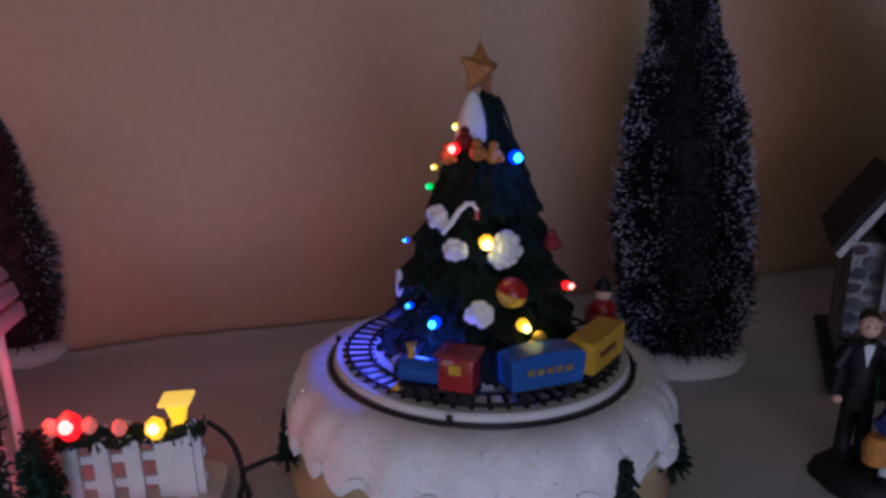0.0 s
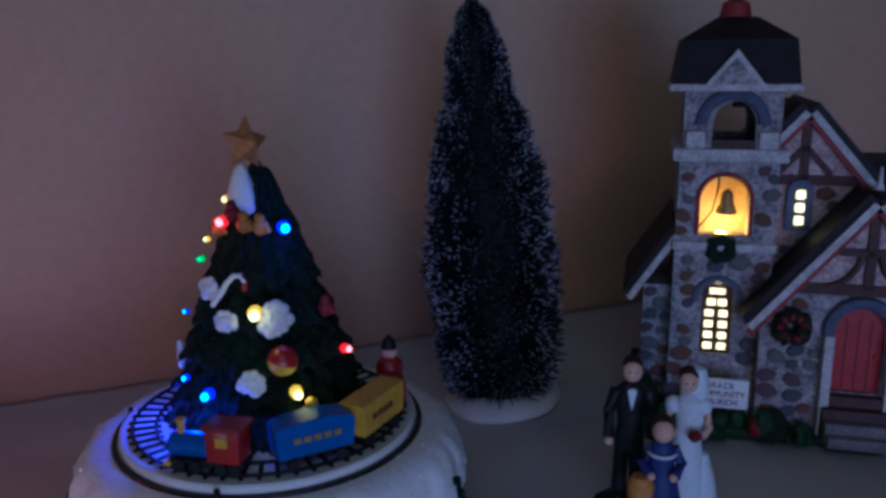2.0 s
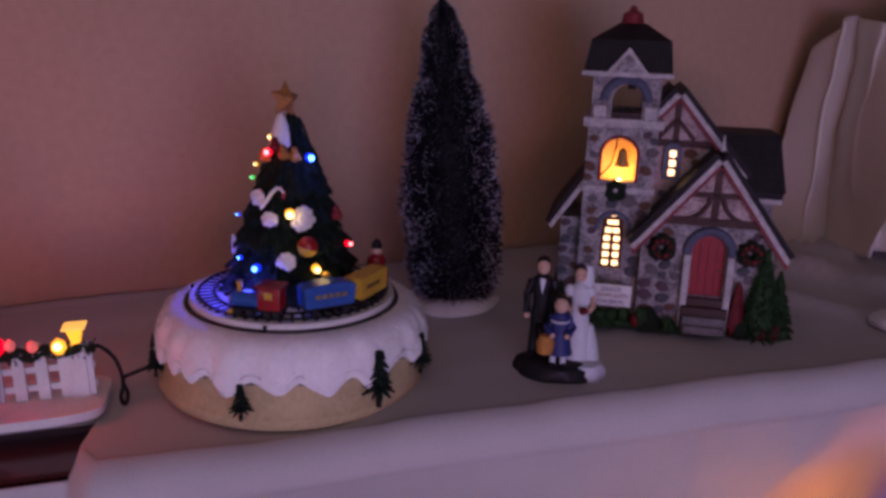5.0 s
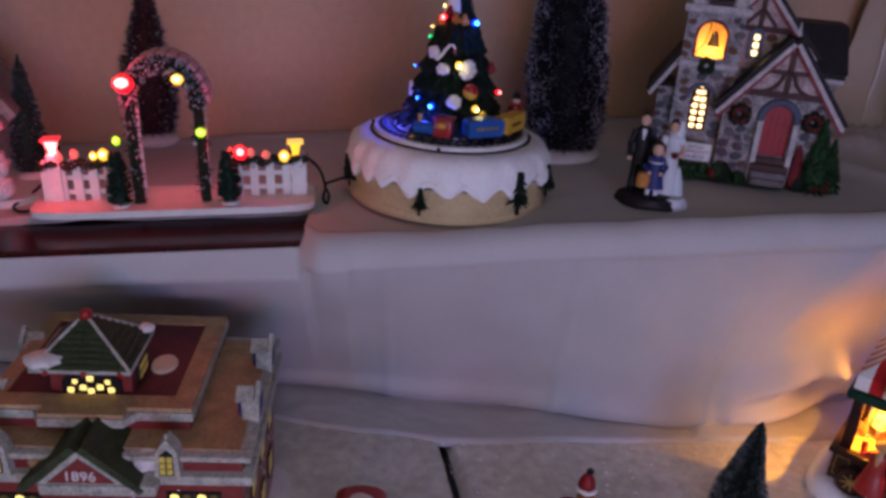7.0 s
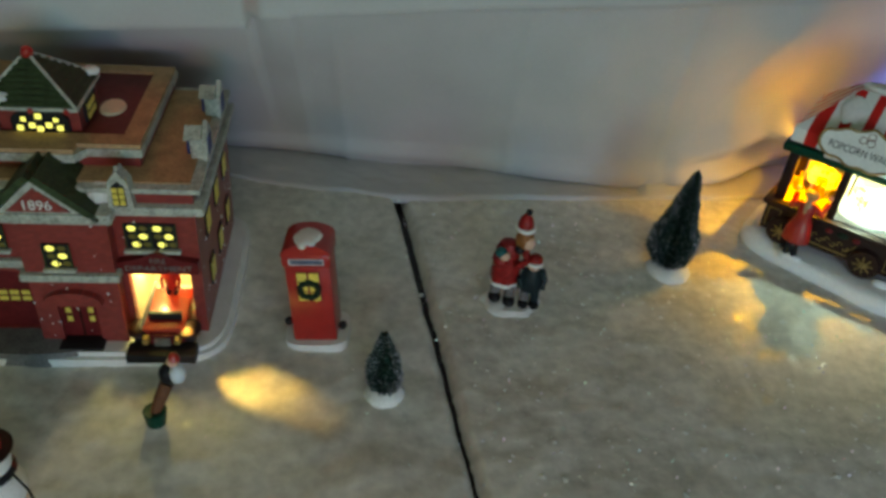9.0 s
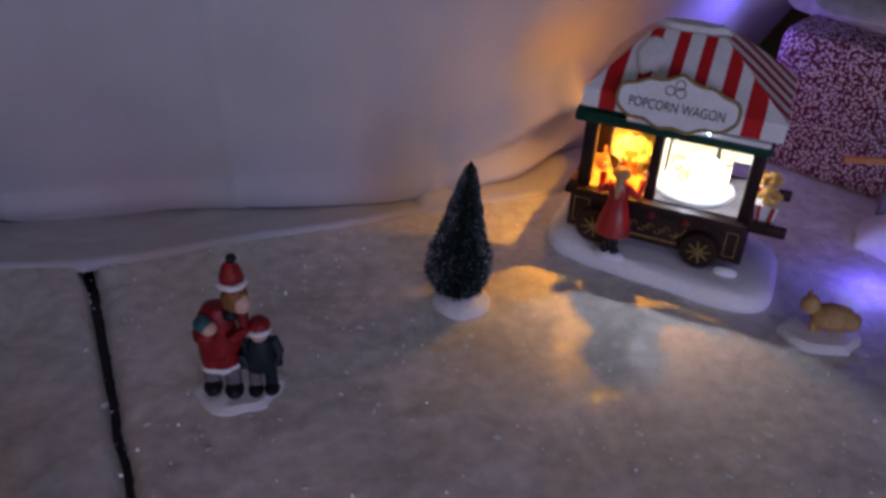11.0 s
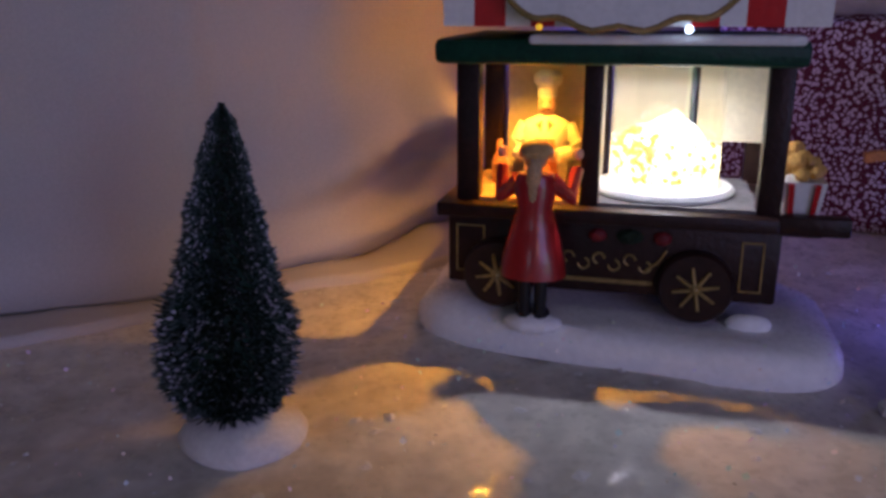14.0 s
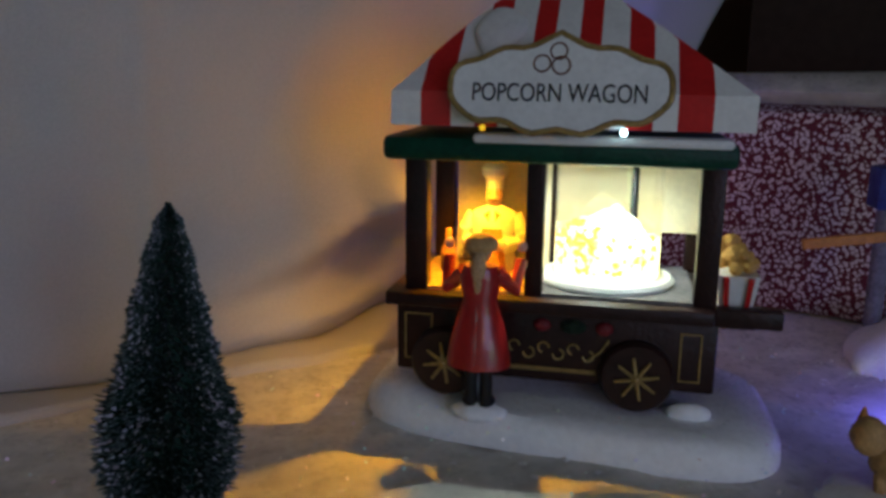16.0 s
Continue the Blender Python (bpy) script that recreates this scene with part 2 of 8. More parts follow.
HEDGE = mat("dark_hedge", (0.018, 0.018, 0.010), 0.7, 0.7, 130, 500, 1.0, dist=0.003)
FUR = mat("tan_animal", (0.46, 0.29, 0.12), 0.6, 0.3, 120, 600, 0.5)
FLAKE = flake_mat("iridescent_flake")
DOTS = dots_mat("speckled_fabric")
PANE = glow("lit_pane", (1.0, 0.66, 0.28), 3.2)
PANEY = mat("yellow_pane", (0.75, 0.60, 0.12), 0.3, 0.2, 200, 700, 0.1)
PANEF = glow("lit_yellow_pane", (1.0, 0.72, 0.18), 1.2)
LEDR, LEDB, LEDY, LEDG = glow("red_led", (1.0, 0.004, 0.012), 1.6), glow("blue_led", (0.004, 0.03, 1.0), 1.8), glow("amber_led", (1.0, 0.50, 0.02), 1.3), glow("green_led", (0.005, 0.55, 0.06), 1.0)
LEDL = glow("lime_led", (0.42, 0.80, 0.0), 1.2)
CORE = {LEDR: glow("red_core", (1.0, 0.22, 0.20), 4.0), LEDB: glow("blue_core", (0.10, 0.45, 1.0), 5.0), LEDY: glow("amber_core", (1.0, 0.78, 0.28), 3.2), LEDG: glow("green_core", (0.1, 0.8, 0.25), 1.4), LEDL: glow("lime_core", (0.75, 1.0, 0.12), 1.8)}
BULBO = glow("orange_bulb", (1.0, 0.40, 0.06), 5)


# ---- mesh helpers ----
def finish(ob, me):
    for p in me.polygons:
        p.use_smooth = True
    me.set_sharp_from_angle(angle=radians(38))


def part(name, bm, material, parent=None, label="", m=None):
    """Links a bmesh as one mesh object under a thing or under a part."""
    me = bpy.data.meshes.new(name)
    bmesh.ops.recalc_face_normals(bm, faces=bm.faces)
    bm.to_mesh(me)
    bm.free()
    for k in material if isinstance(material, (list, tuple)) else [material]:
        me.materials.append(k)
    ob = new(name, me)
    finish(ob, me)
    if parent is not None:
        ob.parent = parent
    if m is not None:
        ob.matrix_basis = m
    if label:
        ob["label"] = label
    return ob


def shared(name, me, parent, m):
    ob = new(name, me)
    ob.parent = parent
    ob.matrix_basis = m
    return ob


def thing(name, m, label, category, group="", kind=""):
    ob = new(name)
    ob.empty_display_size = 0.02
    ob.matrix_world = m
    return tagged(ob, label, category, group, kind)


def BM():
    return bmesh.new()


def box(bm, x0, x1, y0, y1, z0, z1, mi=0, bevel=0.0, m=None):
    v = [bm.verts.new((x, y, z)) for x in (x0, x1) for y in (y0, y1) for z in (z0, z1)]
    fs = [bm.faces.new([v[i] for i in q]) for q in ((0, 1, 3, 2), (4, 6, 7, 5), (0, 4, 5, 1), (2, 3, 7, 6), (0, 2, 6, 4), (1, 5, 7, 3))]
    for f in fs:
        f.material_index = mi
    if bevel:
        es = list({e for f in fs for e in f.edges})
        out = bmesh.ops.bevel(bm, geom=es, offset=bevel, segments=2, affect="EDGES", profile=0.5)
        for f in out["faces"]:
            f.material_index = mi
        v = list({w for f in fs if f.is_valid for w in f.verts} | set(out["verts"]))
    if m is not None:
        bmesh.ops.transform(bm, matrix=m, verts=v)
    return bm


def prism(bm, poly, y0, y1, mi=0, m=None):
    """A polygon in x and z, given thickness along y."""
    a = [bm.verts.new((x, y0, z)) for x, z in poly]
    b = [bm.verts.new((x, y1, z)) for x, z in poly]
    fs = [bm.faces.new(a), bm.faces.new(b[::-1])]
    n = len(poly)
    fs += [bm.faces.new((a[i], b[i], b[(i + 1) % n], a[(i + 1) % n])) for i in range(n)]
    for f in fs:
        f.material_index = mi
    if m is not None:
        bmesh.ops.transform(bm, matrix=m, verts=a + b)
    return bm


def lathe(bm, prof, segs=24, c=(0, 0, 0), mi=0, m=None, wob=0.0, sx=1.0, sy=1.0):
    """A profile of (radius, height) turned about z."""
    rings, made = [], []
    for r, z in prof:
        if r <= 1e-6:
            ring = [bm.verts.new((c[0], c[1], c[2] + z))]
        else:
            ring = []
            for i in range(segs):
                a = 2 * math.pi * i / segs
                k = 1 + (wob * noise.noise((math.cos(a) * 2.2, math.sin(a) * 2.2, z * 60 + r * 20)) if wob else 0)
                ring.append(bm.verts.new((c[0] + sx * r * k * math.cos(a), c[1] + sy * r * k * math.sin(a), c[2] + z)))
        rings.append(ring)
        made += ring
    for p, q in zip(rings, rings[1:]):
        for i in range(segs):
            j = (i + 1) % segs
            if len(p) == 1 and len(q) == 1:
                continue
            if len(p) == 1:
                f = bm.faces.new((p[0], q[i], q[j]))
            elif len(q) == 1:
                f = bm.faces.new((p[i], p[j], q[0]))
            else:
                f = bm.faces.new((p[i], p[j], q[j], q[i]))
            f.material_index = mi
    for ring in (rings[0], rings[-1]):
        if len(ring) > 1:
            bm.faces.new(ring).material_index = mi
    if m is not None:
        bmesh.ops.transform(bm, matrix=m, verts=made)
    return bm


def ball(bm, x, y, z, r, mi=0, sx=1.0, sy=1.0, sz=1.0, segs=12, rings=8, wob=0.0, rot=None):
    prof = [(r * math.sin(math.pi * i / rings), -r * math.cos(math.pi * i / rings) * sz) for i in range(rings + 1)]
    prof[0], prof[-1] = (0, prof[0][1]), (0, prof[-1][1])
    m = Matrix.Translation((x, y, z)) @ (rot if rot is not None else Matrix.Identity(4))
    return lathe(bm, prof, segs, (0, 0, 0), mi, m, wob, sx, sy)


def tube(bm, pts, r, mi=0, segs=8, r1=None):
    """A round bar through the points."""
    pts = [Vector(p) for p in pts]
    rings = []
    up = Vector((0.13, 0.27, 0.95)).normalized()
    for i, p in enumerate(pts):
        d = (pts[min(i + 1, len(pts) - 1)] - pts[max(i - 1, 0)]).normalized()
        a = d.cross(up)
        if a.length < 1e-3:
            a = d.cross(Vector((1, 0, 0)))
        a.normalize()
        b = d.cross(a).normalized()
        k = r if r1 is None else r + (r1 - r) * i / (len(pts) - 1)
        rings.append([bm.verts.new(p + k * (math.cos(t) * a + math.sin(t) * b)) for t in [2 * math.pi * j / segs for j in range(segs)]])
    for p, q in zip(rings, rings[1:]):
        for j in range(segs):
            bm.faces.new((p[j], p[(j + 1) % segs], q[(j + 1) % segs], q[j])).material_index = mi
    for ring in (rings[0], rings[-1]):
        bm.faces.new(ring).material_index = mi
    return bm


def ring(bm, c, R, r, mi=0, segs=28, k=8, m=None, a0=0.0, a1=360.0, wob=0.0):
    """A torus, or an arc of one, in the x-z plane."""
    full = abs(a1 - a0) >= 359.9
    n = segs if full else segs + 1
    rr, made = [], []
    for i in range(n):
        a = radians(a0 + (a1 - a0) * i / segs)
        row = []
        for j in range(k):
            b = 2 * math.pi * j / k
            w = r * (1 + wob * noise.noise((i * 1.7, j * 1.3, R * 90)))
            row.append(bm.verts.new((c[0] + (R + w * math.cos(b)) * math.cos(a), c[1] + w * math.sin(b), c[2] + (R + w * math.cos(b)) * math.sin(a))))
        rr.append(row)
        made += row
    for i in range(segs):
        p, q = rr[i], rr[(i + 1) % n]
        for j in range(k):
            bm.faces.new((p[j], p[(j + 1) % k], q[(j + 1) % k], q[j])).material_index = mi
    if not full:
        bm.faces.new(rr[0]).material_index = mi
        bm.faces.new(rr[-1]).material_index = mi
    if m is not None:
        bmesh.ops.transform(bm, matrix=m, verts=made)
    return bm


def arc(cx, cz, rx, rz, a0, a1, n=10):
    return [(cx + rx * math.cos(radians(a0 + (a1 - a0) * i / n)), cz + rz * math.sin(radians(a0 + (a1 - a0) * i / n))) for i in range(n + 1)]


def arch_wall(bm, x0, x1, z0, z1, holes, y0, y1, mi=0):
    """A wall with round-headed openings (hx0, hx1, hz0, spring, rise)."""
    x = x0
    for hx0, hx1, hz0, sp, rise in holes:
        if hx0 > x:
            box(bm, x, hx0, y0, y1, z0, z1, mi)
        if hz0 > z0:
            box(bm, hx0, hx1, y0, y1, z0, hz0, mi)
        c, w = (hx0 + hx1) / 2, (hx1 - hx0) / 2
        left = arc(c, sp, w, rise, 180, 90, 6)
        right = arc(c, sp, w, rise, 90, 0, 6)
        prism(bm, left + [(c, z1), (hx0, z1)], y0, y1, mi)
        prism(bm, right + [(hx1, z1), (c, z1)], y0, y1, mi)
        x = hx1
    if x < x1:
        box(bm, x, x1, y0, y1, z0, z1, mi)
    return bm


def arch_poly(x0, x1, z0, sp, rise):
    return [(x0, z0), (x1, z0)] + arc((x0 + x1) / 2, sp, (x1 - x0) / 2, rise, 0, 180, 10)


def words(text, size, parent, m, material, depth=0.0004, width=None, name="lettering"):
    cu = bpy.data.curves.new(name, "FONT")
    cu.body, cu.size, cu.extrude, cu.align_x, cu.align_y = text, size, depth, "CENTER", "CENTER"
    tmp = new("tmp", cu)
    bpy.context.view_layer.update()
    me = bpy.data.meshes.new_from_object(tmp.evaluated_get(bpy.context.evaluated_depsgraph_get()))
    bpy.data.objects.remove(tmp)
    if width:
        xs = [v.co.x for v in me.vertices]
        k = width / (max(xs) - min(xs))
        for v in me.vertices:
            v.co.x *= k
    me.materials.clear()
    me.materials.append(material)
    ob = new(name, me)
    ob.parent, ob.matrix_basis = parent, m
    return ob


UP = Matrix.Rotation(radians(90), 4, "X")  # writing that lies in x-y stood up into x-z


def stand(x, y, z, tilt=0.0):
    return Matrix.Translation((x, y, z)) @ Matrix.Rotation(radians(90 + tilt), 4, "X")

# ---- structure ----
def shelf_z(x):
    return 0.236 + 0.045 * x


EDGE = [(-0.068, 0.266), (0.033, 0.281), (0.10, 0.294), (0.30, 0.322), (0.46, 0.345), (0.75, 0.395)]


def edge_y(x):
    """Front edge of the shelf: bare wood stands back, the cloth comes further forward."""
    if x < -0.0829:
        return 0.284 + 0.14 * (x + 0.083)
    return float(np.interp(x, [p[0] for p in EDGE], [p[1] for p in EDGE])) + 0.018 * max(0.0, (-0.068 - x) / 0.015)


def wall_y(x):
    return 0.607 + 0.26 * x


def grid(name, xs, ys, f, material, kind_label, cat, thick=0.002):
    """A sheet over a grid of parameters, with thickness."""
    vs = [f(a, b) for b in ys for a in xs]
    n = len(xs)
    fs = [(j * n + i, j * n + i + 1, (j + 1) * n + i + 1, (j + 1) * n + i) for j in range(len(ys) - 1) for i in range(n - 1)]
    me = bpy.data.meshes.new(name)
    me.from_pydata(vs, [], fs)
    me.materials.append(material)
    for p in me.polygons:
        p.use_smooth = True
    ob = new(name, me)
    if thick:
        so = ob.modifiers.new("thickness", "SOLIDIFY")
        so.thickness, so.offset = thick, -1
    tagged(ob, kind_label, cat, kind="structure")
    return ob


def lin(a, b, n):
    return [a + (b - a) * i / n for i in range(n + 1)]


def N(x, y, z=0.0):
    return noise.noise((x, y, z))


def pw(x, pts):
    """Piecewise smooth curve through (x, value) pairs."""
    if x <= pts[0][0]:
        return pts[0][1]
    for (a, va), (b, vb) in zip(pts, pts[1:]):
        if x <= b:
            t = (x - a) / (b - a)
            t = t * t * (3 - 2 * t)
            return va + (vb - va) * t
    return pts[-1][1]


# the wall behind the display, and the rest of the room
bm = BM()
YAW = math.degrees(math.atan(0.26))
box(bm, -2.2, 1.4, 0.0, 0.1, -0.8, 1.8)
part("wall_north", bm, WALL, label="plain beige plaster wall behind the display", m=pose(0, 0.607, 0, 0, 0, YAW))["kind"] = "structure"
for nm, b, k in (("wall_south", (-2.6, 2.4, -2.7, -2.6, -0.8, 1.8), ROOM), ("wall_west", (-2.4, -2.3, -2.7, 1.4, -0.8, 1.8), ROOM), ("wall_east", (1.9, 2.0, -2.7, 1.6, -0.8, 1.8), DARKROOM),
                 ("ceiling", (-2.6, 2.4, -2.8, 1.6, 1.8, 1.9), ROOM), ("floor", (-2.6, 2.4, -2.8, 1.6, -0.9, -0.8), DARKROOM)):
    part(nm, box(BM(), *b), k, label="dim painted room surface behind the camera")["kind"] = "structure"

# upper shelf of lacquered wood
bm = BM()
for xa, xb in ((-1.1, -0.083), (-0.0828, -0.068), (-0.068, 0.10), (0.10, 0.30), (0.30, 0.75)):
    prism(bm, [(xa, shelf_z(xa) - 0.0065), (xb, shelf_z(xb) - 0.0065), (xb, shelf_z(xb) - 0.012), (xa, shelf_z(xa) - 0.012)], 0, 1)
for v in bm.verts:
    v.co.y = edge_y(v.co.x) + 0.002 if v.co.y < 0.5 else wall_y(v.co.x)
part("upper_shelf", bm, WOODRED, label="dark red lacquered wooden shelf top")["kind"] = "structure"


def cloth_z(x, y):
    """Height of the cloth on the shelf, rumpled beside the church."""
    z = shelf_z(x) + 0.0022 * N(x * 14, y * 22) + 0.0012 * N(x * 40, y * 30, 3)
    k = max(0.0, min(1.0, (x - 0.395) / 0.05)) * max(0.0, min(1.0, (y - 0.43) / 0.06))
    return z + k * (0.016 * max(0.0, N(x * 17 + y * 9, y * 8 - x * 12, 6)) + 0.012 * max(0.0, math.sin((x * 0.8 + y - 0.9) * 60)) ** 2)


def upper_cloth(a, b):
    x = -1.0 + 1.72 * a
    front = 0.352 + 0.142 * x + 0.003 * N(x * 30, 2) if x < -0.083 else edge_y(x) + 0.012
    y = front + (wall_y(x) - 0.004 - front) * b
    z = cloth_z(x, y)
    if b < 0.01:
        z -= 0.004 if x < -0.083 else 0.0015
    if b > 0.97:
        z += 0.002
    return (x, y, z)


xs = sorted(lin(0, 1, 150) + [(-0.0832 + 1.0) / 1.72, (-0.0828 + 1.0) / 1.72])
grid("tablecloth", xs, [0, 0.002, 0.006, 0.012, 0.02, 0.03, 0.05] + lin(0.075, 1, 36), upper_cloth, CLOTH, "white cloth spread over the upper shelf", "cloth", 0.0015)

BOT = [(-1.0, 0.46), (-0.4, 0.45), (-0.11, 0.432), (0.05, 0.414), (0.28, 0.384), (0.37, 0.398), (0.47, 0.445), (0.58, 0.505), (0.72, 0.57)]


# loose folds beside the wagon: ends of each ridge, its width and height
FOLDS = [(0.430, 0.70, 0.335, 0.86, 0.013, 0.030), (0.430, 0.70, 0.480, 0.79, 0.011, 0.022), (0.470, 0.88, 0.335, 0.955, 0.008, 0.024), (0.425, 0.80, 0.385, 0.87, 0.012, -0.010), (0.39, 0.30, 0.34, 0.72, 0.020, 0.006)]


def crease(x, h, x0, h0, x1, h1, w):
    """Sharp-backed ridge round the line from one end to the other."""
    u = max(0.0, min(1.0, ((x - x0) * (x1 - x0) + (h - h0) * (h1 - h0)) / ((x1 - x0) ** 2 + (h1 - h0) ** 2)))
    d = math.hypot(x - x0 - u * (x1 - x0), h - h0 - u * (h1 - h0))
    return max(0.0, 1 - d / (2.2 * w)) ** 1.5 * (1 - 0.6 * u)


def hanging(a, b):
    """From the shelf's edge down to the lower table, then forward over it."""
    x = -1.0 + 1.72 * a
    top_y, top_z = edge_y(x) - 0.0012, shelf_z(x) - (0.0105 if x < -0.083 else 0.016)
    bot = pw(x, BOT)
    if b <= 0.6:
        t = b / 0.6
        if -0.20 < x < -0.045:
            u = (x + 0.20) / 0.155
            top_y += (0.266 - 0.007 * u - 0.0015 - top_y) * min(1.0, 3.0 * t)
        sag = 0.012 * math.sin(math.pi * t)
        y = top_y + (bot - top_y) * t ** 1.15 + sag + (0.010 * N(x * 7, t * 1.3) + 0.004 * N(x * 22, t * 2, 5)) * math.sin(math.pi * min(1, t * 1.1))
        z = top_z * (1 - t) + 0.004 * t if x < -0.083 else top_z + (0.004 - top_z) * max(0.0, t - 0.08) / 0.92
        # pressed creases and loose folds
        for cx in (-0.19, -0.02, 0.145, 0.30):
            y -= 0.0022 * math.exp(-((x - cx - 0.01 * t) / 0.004) ** 2) * min(1, 6 * t)
        if x > 0.26:
            k = min(1, (x - 0.26) / 0.10)
            for x0, t0, x1, t1, w, amp in FOLDS:
                y -= amp * crease(x, t * 0.24, x0, t0 * 0.24, x1, t1 * 0.24, w)
            y += k * 0.006 * math.sin(9 * t + x * 26) * t * (1 - t) * 2
        y -= 0.006 * math.exp(-((t - 0.935) / 0.045) ** 2) + 0.006 * max(0.0, (t - 0.88) / 0.12)
        if t < 0.12:
            y = min(y, top_y)
        if x > -0.083 and t <= 0.08:
            # rolls over the edge of the shelf
            q = math.pi / 2 * t / 0.08
            y = top_y + 0.017 * (1 - math.sin(q))
            z = top_z + (cloth_z(x, edge_y(x) + 0.016) + 0.0005 - top_z) * math.cos(q)
    else:
        t = (b - 0.6) / 0.4
        bot -= 0.004
        front = 0.340 - 0.16 * (x - 0.042) if x < 0.042 else 0.340 + 0.085 * (x - 0.042)
        front = min(front + 0.006 * N(x * 9, 9), bot - 0.012)
        y = bot + (front - bot) * t
        z = snow_z(x, y) + 0.0035 + 0.005 * max(0.0, N(x * 12, y * 25, 2)) * (1 - t)
        if x > 0.3:
            z += 0.02 * max(0, N(x * 18, y * 14, 7)) * (1 - t)
        if b > 0.999:
            z = snow_z(x, y) - 0.003
    return (x, y, z)


def snow_z(x, y):
    return 0.0022 * N(x * 16, y * 16) + 0.0013 * N(x * 45, y * 45, 2) + 0.0007 * N(x * 110, y * 110, 4)


grid("hanging_cloth", lin(0, 1, 430), lin(0, 0.048, 8) + lin(0.058, 1, 76), hanging, CLOTH, "white cloth hanging in soft folds below the shelf", "cloth", 0.0012)

# white drapery beside the church
DRAPE = [(0.0, 0.528, 0.722), (0.16, 0.545, 0.675), (0.30, 0.592, 0.705), (0.40, 0.575, 0.640), (0.52, 0.560, 0.560), (0.64, 0.572, 0.520), (0.76, 0.635, 0.515), (0.88, 0.660, 0.455), (1.0, 0.74, 0.42)]


def drape(a, b):
    """Left panel hangs against the wall; a heavy fold bulges forward and lifts off the shelf."""
    x, y = pw(a, [(p[0], p[1]) for p in DRAPE]), pw(a, [(p[0], p[2]) for p in DRAPE])
    bulge = math.exp(-((a - 0.60) / 0.16) ** 2)
    top = 0.195 + 0.10 * a + 0.018 * math.sin(a * 9)
    z = shelf_z(x) - 0.004 + 0.022 * bulge * (1 - b) + top * b
    sw = (0.4 + 0.6 * min(1.0, a * 3)) * (0.010 * math.sin(2.6 * b + 7 * a) + 0.007 * N(a * 5, b * 3) + 0.002 * N(a * 17, b * 9, 3))
    y -= sw + 0.030 * bulge * math.sin(math.pi * min(1.0, b * 1.15)) - 0.06 * bulge * b ** 2
    x += 0.6 * sw + 0.028 * b * b * (1 - a) + 0.05 * b * bulge
    if b < 0.22:
        k = (0.22 - b) / 0.22
        y -= 0.05 * k * k * (1 - bulge)
        x -= 0.03 * k * k * (1 - bulge)
    return (x, min(y, wall_y(x) - 0.006), z)


grid("drapery", lin(0, 1, 130), lin(0, 1, 48), drape, DRAPECLOTH, "white fabric gathered in loose folds at the shelf's end", "cloth", 0.002)

# lower table and the two sheets of snow blanket with a gap between them
part("lower_table", box(BM(), -1.0, 1.3, -0.30, 0.62, -0.06, -0.013), BLACK, label="dark table under the snow blanket")["kind"] = "structure"


def gap_x(y):
    return 0.0425 + (0.337 - y) * 0.158 + 0.002 * N(y * 30, 3)


def sheet(name, f, nx, ny, label):
    """A soft blanket: rounded rim, skirt down to the table."""
    vs, fs = [], []
    for j in range(ny + 1):
        for i in range(nx + 1):
            a, b = i / nx, j / ny
            x, y = f(a, b)
            d = min(a * nx, (1 - a) * nx, b * ny, (1 - b) * ny)
            z = snow_z(x, y) + (0.0015 if name == "snow_blanket_left" else 0.0)
            if d < 0.5:
                z = -0.0125
            elif d < 1.5:
                z -= 0.0006
            vs.append((x, y, z))
    n = nx + 1
    fs = [(j * n + i, j * n + i + 1, (j + 1) * n + i + 1, (j + 1) * n + i) for j in range(ny) for i in range(nx)]
    me = bpy.data.meshes.new(name)
    me.from_pydata(vs, [], fs)
    me.materials.append(SNOWG)
    for p in me.polygons:
        p.use_smooth = True
    tagged(new(name, me), label, "snow blanket", kind="structure")


def left_xy(a, b):
    y = -0.29 + 0.725 * b
    x1 = gap_x(y)
    return (-0.95 + (x1 + 0.95) * a if a < 1 else x1 + 0.0005, y)


def right_xy(a, b):
    y0 = -0.29
    xg = 0.05 + 1.2 * a
    y1 = 0.385 if xg < 0.30 else 0.385 + 0.45 * (xg - 0.30)
    y = y0 + (y1 - y0) * b
    g = gap_x(y) + 0.0032 + 0.0046 * max(0.0, y / 0.337) + 0.0012 * N(y * 160, 8)
    return (g + (1.25 - g) * a, y)


sheet("snow_blanket_left", left_xy, 240, 200, "off-white glittery snow blanket on the lower table")
sheet("snow_blanket_right", right_xy, 240, 200, "off-white glittery snow blanket on the lower table")

# loose glitter
rng = random.Random(5)
vs, fs = [], []
for i in range(4200):
    x, y = rng.uniform(-0.35, 0.62), rng.uniform(-0.15, 0.36)
    s = 0.00025 + 0.0008 * rng.random() ** 3
    z = snow_z(x, y) + 0.0012
    q = Euler((rng.uniform(-0.9, 0.9), rng.uniform(-0.9, 0.9), rng.uniform(0, 6))).to_matrix()
    k = len(vs)
    vs += [tuple(Vector((x, y, z)) + q @ Vector(c)) for c in ((-s, -s, 0), (s, -s, 0), (s, s, 0), (-s, s, 0))]
    fs.append((k, k + 1, k + 2, k + 3))
me = bpy.data.meshes.new("glitter")
me.from_pydata(vs, [], fs)
me.materials.append(FLAKE)
tagged(new("glitter", me), "tiny iridescent glitter flakes scattered on the snow", "glitter", kind="stuff")
